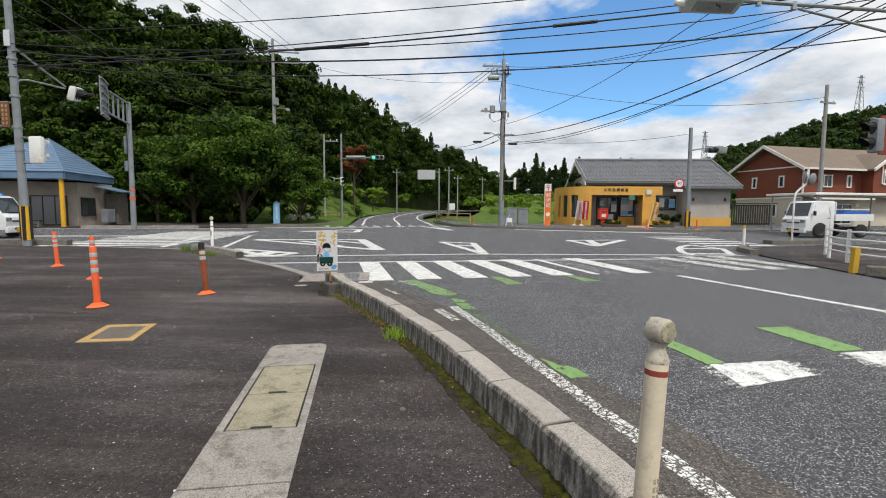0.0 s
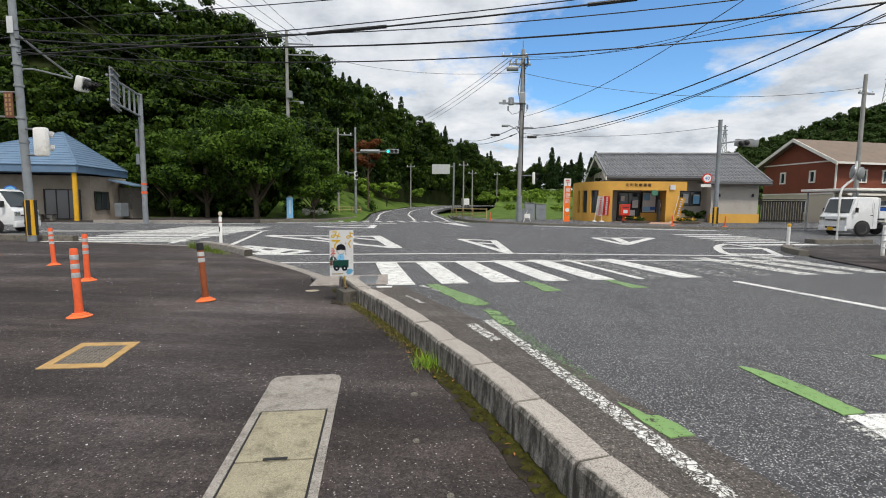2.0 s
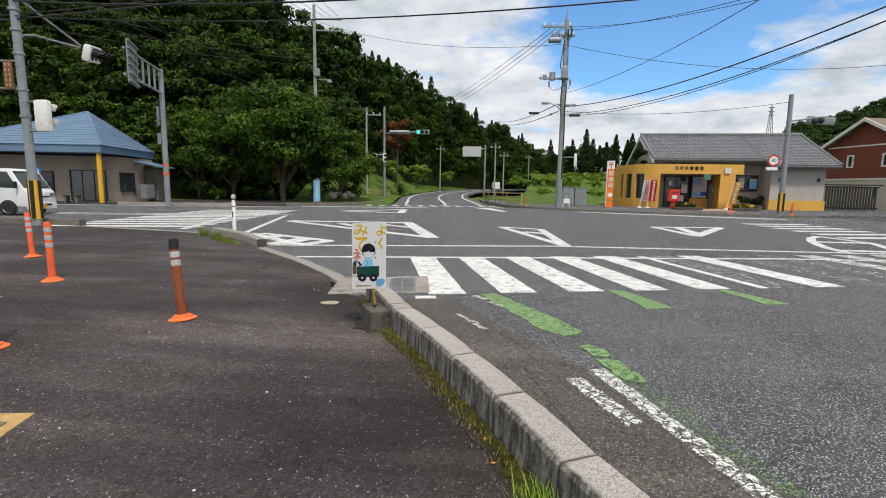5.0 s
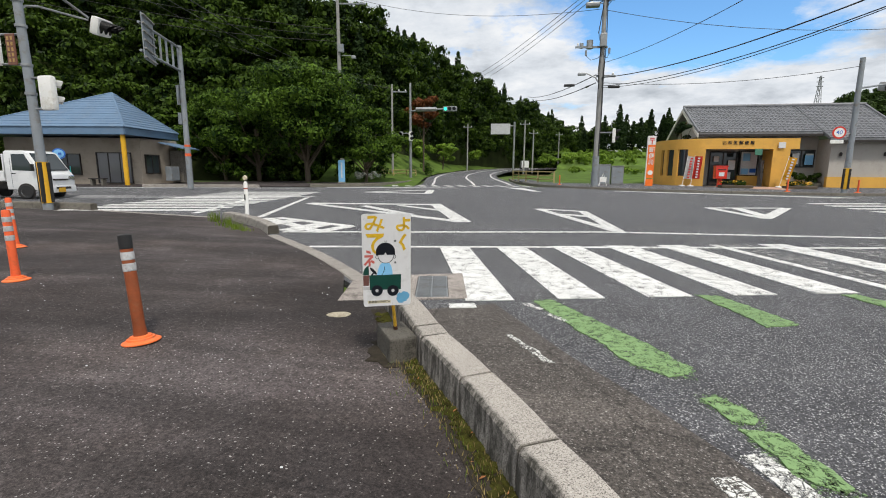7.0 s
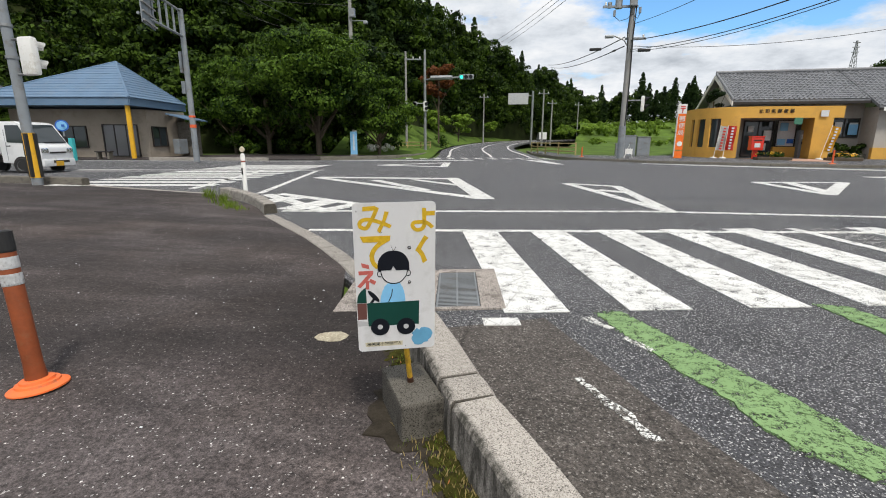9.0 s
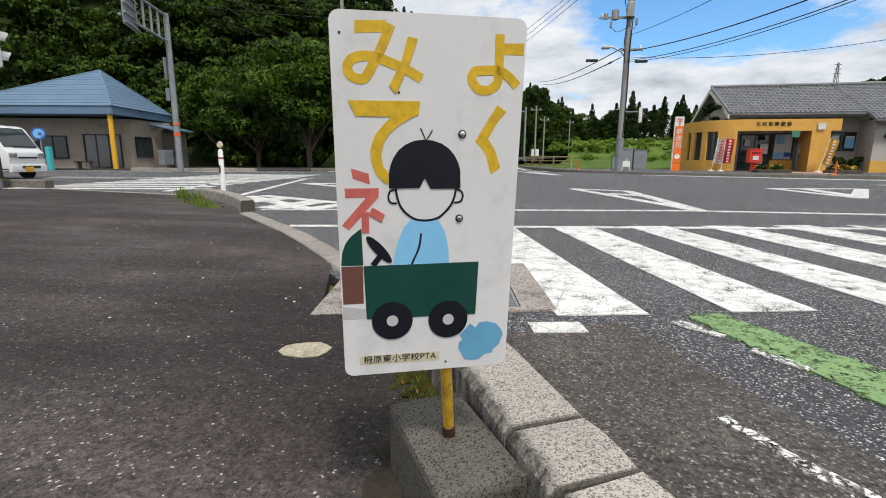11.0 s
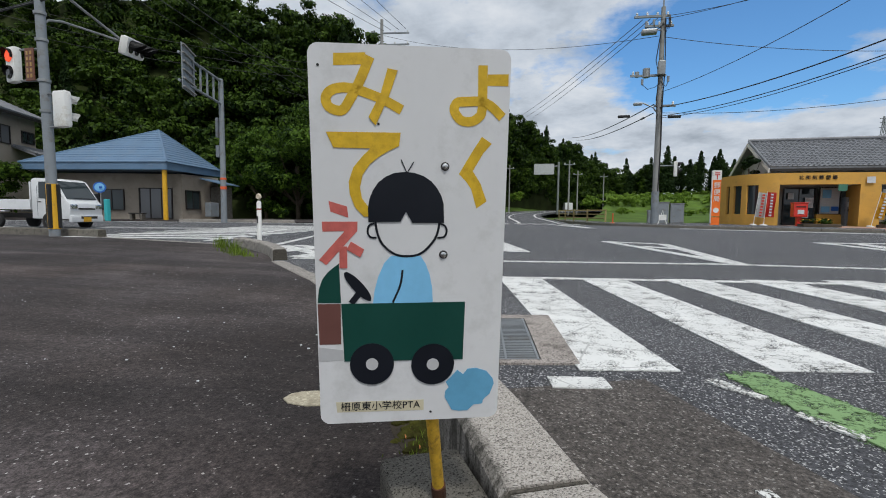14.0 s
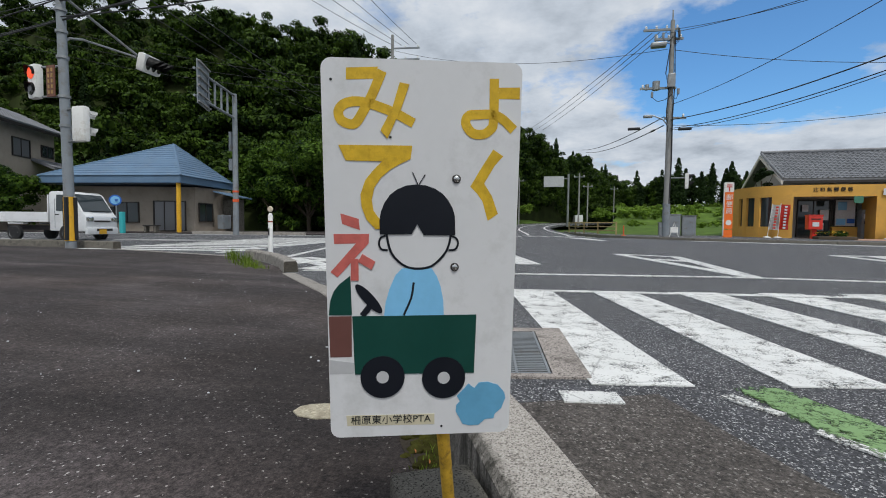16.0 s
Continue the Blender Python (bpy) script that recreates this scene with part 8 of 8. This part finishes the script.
# ---- middle distance ----
bank = bmesh.new()
rows = []
for i in range(3, len(FAR) - 6):
    p = FAR[i]
    d = (FAR[i + 1] - FAR[i - 1]).normalized()
    n = Vector((-d.y, d.x))
    rows.append([bank.verts.new((q.x, q.y, FAR_Z[i] + h * min(1.0, max(0.0, (p.y - 46) / 18)) + 0.12 * noise.noise(Vector((q.x * 0.4, q.y * 0.4, 1))))) for q, h in ((p + n * 4.1, 0.02), (p + n * 5.2, 0.3), (p + n * 7.5, 1.5), (p + n * 10, 3.2), (p + n * 13.0, 4.6))])
for a, b in zip(rows, rows[1:]):
    for k in range(4):
        bank.faces.new((a[k], a[k + 1], b[k + 1], b[k]))
bmesh.ops.recalc_face_normals(bank, faces=bank.faces)
tagged(part("grass_bank", bank, M_LAWN, smooth=True), "bright mown grass bank rising beside the far road", "grass bank", kind="structure")
bm = bmesh.new()
rows = []
for j in range(26):
    y = 46.5 + j * 4
    rows.append([bm.verts.new((x0 + (y - 46) * 0.12, y, 0.03 + 0.02 * (y - 46) + (0.9 if y > 100 else 0) + (1.4 if y > 118 else 0) + (1.6 if y > 134 else 0))) for x0 in (-1.2 - (y - 46) * 0.05, 4, 9, 16, 24, 36, 50)])
for a, b in zip(rows, rows[1:]):
    for k in range(6):
        bm.faces.new((a[k], a[k + 1], b[k + 1], b[k]))
bmesh.ops.recalc_face_normals(bm, faces=bm.faces)
tagged(part("lawn", bm, M_LAWN), "bright green terraced lawn and fields", "field", kind="structure")

shr = [crown(1.0, 1.4, 6, 50, 0.11) for _ in range(3)]
cl = []
for x, y, s in ((-17.6, 44.5, 1.1), (-16.4, 45.5, 1.2), (-15.0, 46.5, 1.0), (-13.9, 60, 1.1), (-16.8, 42.6, 0.8), (-20.5, 44.0, 1.0), (-22.5, 41.5, 0.9), (-26.0, 41, 1.2), (-24, 38.8, 0.8)):
    cl.append(place(shr[RNG.integers(3)], x, y, 0.1, s, s * 1.1, RNG.uniform(0, 6)))
o = new("roadside_shrubs", quads_mesh("roadside_shrubs", np.concatenate(cl), M_LEAFN))
tagged(o, "mixed green shrubs at the foot of the wood", "shrub", kind="stuff")
for x, y, s in ((-15.7, 43.2, 0.7), (-14.9, 44.2, 0.6)):
    bush("flowering_bush", x, y, 0.1, s, 0.9, M_FLOWER, "bush covered with small white flowers", 7, 40, 0.06)
tree("red_maple", -13.6, 57.0, 1.0, 2.0, 4.2, 4.5, 16, 120, 0.14, M_LEAFR, "reddish-brown leaved tree before the wood", 5)
tree("roadside_tree", -13.6, 68.0, 1.2, 1.9, 3.0, 0.8, 14, 130, 0.14, M_LEAFY, "rounded fresh green tree on the grass bank", 5)
for x, y in ((-17.5, 57), (-16.4, 63), (-17.4, 74), (-16, 84), (-13, 96)):
    bush("bank_shrub", x, y, 2.2, 1.8, 2.8, M_LEAFY, "pale green shrub on the grass bank", 10, 90, 0.16)

# distant fields, copses and hills
low = [crown(2.2, 2.6, 9, 40, 0.28) for _ in range(3)]
cl = []
for i in range(120):
    y = RNG.uniform(104, 165)
    x = RNG.uniform(-2 + (y - 104) * 0.12, 34 + (y - 104) * 0.3)
    cl.append(place(low[RNG.integers(3)], x, y, (y - 46) * 0.02 + 0.6 + (y - 104) * 0.07, RNG.uniform(0.4, 1.0), RNG.uniform(0.35, 0.9), RNG.uniform(0, 6)))
for i in range(26):
    y = RNG.uniform(66, 100)
    x = RNG.uniform(2, 26)
    cl.append(place(low[RNG.integers(3)], x, y, (y - 46) * 0.02, RNG.uniform(0.25, 0.5), RNG.uniform(0.2, 0.4), RNG.uniform(0, 6)))
o = new("field_bushes", quads_mesh("field_bushes", np.concatenate(cl), M_LEAFY))
tagged(o, "pale green bushes and tea rows on the far slope", "shrub", kind="stuff")
cl, cn = [], []
for i in range(95):
    t = RNG.uniform()
    x, y = 9 + 60 * t + RNG.normal() * 2, 150 - 8 * t + RNG.normal() * 6
    z = 5.0 + 2.0 * math.sin(t * 5)
    if RNG.uniform() < 0.45:
        cn.append(place(firs[RNG.integers(3)], x, y, z, 1.3, RNG.uniform(0.9, 1.5), RNG.uniform(0, 6)))
    else:
        cl.append(place(broad[RNG.integers(5)], x, y, z, 1.2, RNG.uniform(1.0, 1.6), RNG.uniform(0, 6)))
o = new("copse", quads_mesh("copse", np.concatenate(cl), M_LEAF))
tagged(o, "broadleaf copse behind the fields", "woodland", kind="stuff")
o = new("conifer_copse", quads_mesh("conifer_copse", np.concatenate(cn), M_LEAFD))
tagged(o, "dark conifers behind the fields", "woodland", kind="stuff")

RIDGE = [(30, 260, 5), (58, 255, 9), (84, 250, 15), (112, 245, 24), (140, 240, 35), (170, 235, 46), (205, 228, 54), (250, 220, 61), (310, 205, 60)]


def far_hill(u, v):
    i = min(int(u), len(RIDGE) - 2)
    a, b = Vector(RIDGE[i]), Vector(RIDGE[i + 1])
    p = a.lerp(b, u - i)
    f = Vector((p.x * 0.72, p.y * 0.66, 0))
    q = f.lerp(p, min(v, 1))
    return Vector((q.x, q.y + max(0, v - 1) * 60, p.z * min(v, 1) ** 1.2 - max(0, v - 1) * 30 + 2.2 * noise.noise(Vector((q.x * 0.03, q.y * 0.03, 5))) * min(1, v)))


bm = bmesh.new()
grid = [[bm.verts.new(far_hill(u / 4, v / 8)) for v in range(0, 12)] for u in range(0, 4 * (len(RIDGE) - 1) + 1)]
for a, b in zip(grid, grid[1:]):
    for i in range(11):
        bm.faces.new((a[i], a[i + 1], b[i + 1], b[i]))
bmesh.ops.recalc_face_normals(bm, faces=bm.faces)
tagged(part("far_hill", bm, M_SOIL, smooth=True), "distant wooded hill behind the houses", "hill", kind="structure")
lo = [crown(4.2, 4.0, 10, 60, 0.46) for _ in range(4)]
cl = []
for u in np.arange(0.0, len(RIDGE) - 2.02, 0.10):
    for v in np.arange(0.12, 1.06, 0.10):
        p = far_hill(max(0, u + RNG.uniform(-0.05, 0.05)), max(0.02, v + RNG.uniform(-0.05, 0.05)))
        s = RNG.uniform(0.7, 1.2)
        cl.append(place(lo[RNG.integers(4)], p.x, p.y, p.z - 1, s, s * RNG.uniform(0.8, 1.2), RNG.uniform(0, 6)))
o = new("far_woodland", quads_mesh("far_woodland", np.concatenate(cl), M_LEAFF))
tagged(o, "distant woodland covering the far hill", "woodland", kind="stuff")


def pylon(x, y, z, h, w):
    e2 = thing("lattice_pylon", pose(x, y, z), "grey steel lattice power pylon on the far hill", "pylon", "power pylons")
    bm2 = bmesh.new()
    n = 7
    for k in range(n):
        a, b = k / n, (k + 1) / n
        wa, wb = w * (1 - 0.85 * a), w * (1 - 0.85 * b)
        cor = [(-1, -1), (1, -1), (1, 1), (-1, 1)]
        for i in range(4):
            c0, c1 = cor[i], cor[(i + 1) % 4]
            tube(bm2, (c0[0] * wa, c0[1] * wa, a * h), (c0[0] * wb, c0[1] * wb, b * h), 0.13, n=4)
            tube(bm2, (c0[0] * wa, c0[1] * wa, a * h), (c1[0] * wb, c1[1] * wb, b * h), 0.08, n=4)
    part("lattice", bm2, M_STEEL, e2)
    for zz in (0.72, 0.84, 0.95):
        part("crossarm", box(bmesh.new(), (0, 0, h * zz), (w * 2.2, 0.3, 0.3)), M_STEEL, e2)


pylon(186, 240, 47, 20, 1.5)
pylon(118, 246, 26, 16, 1.2)
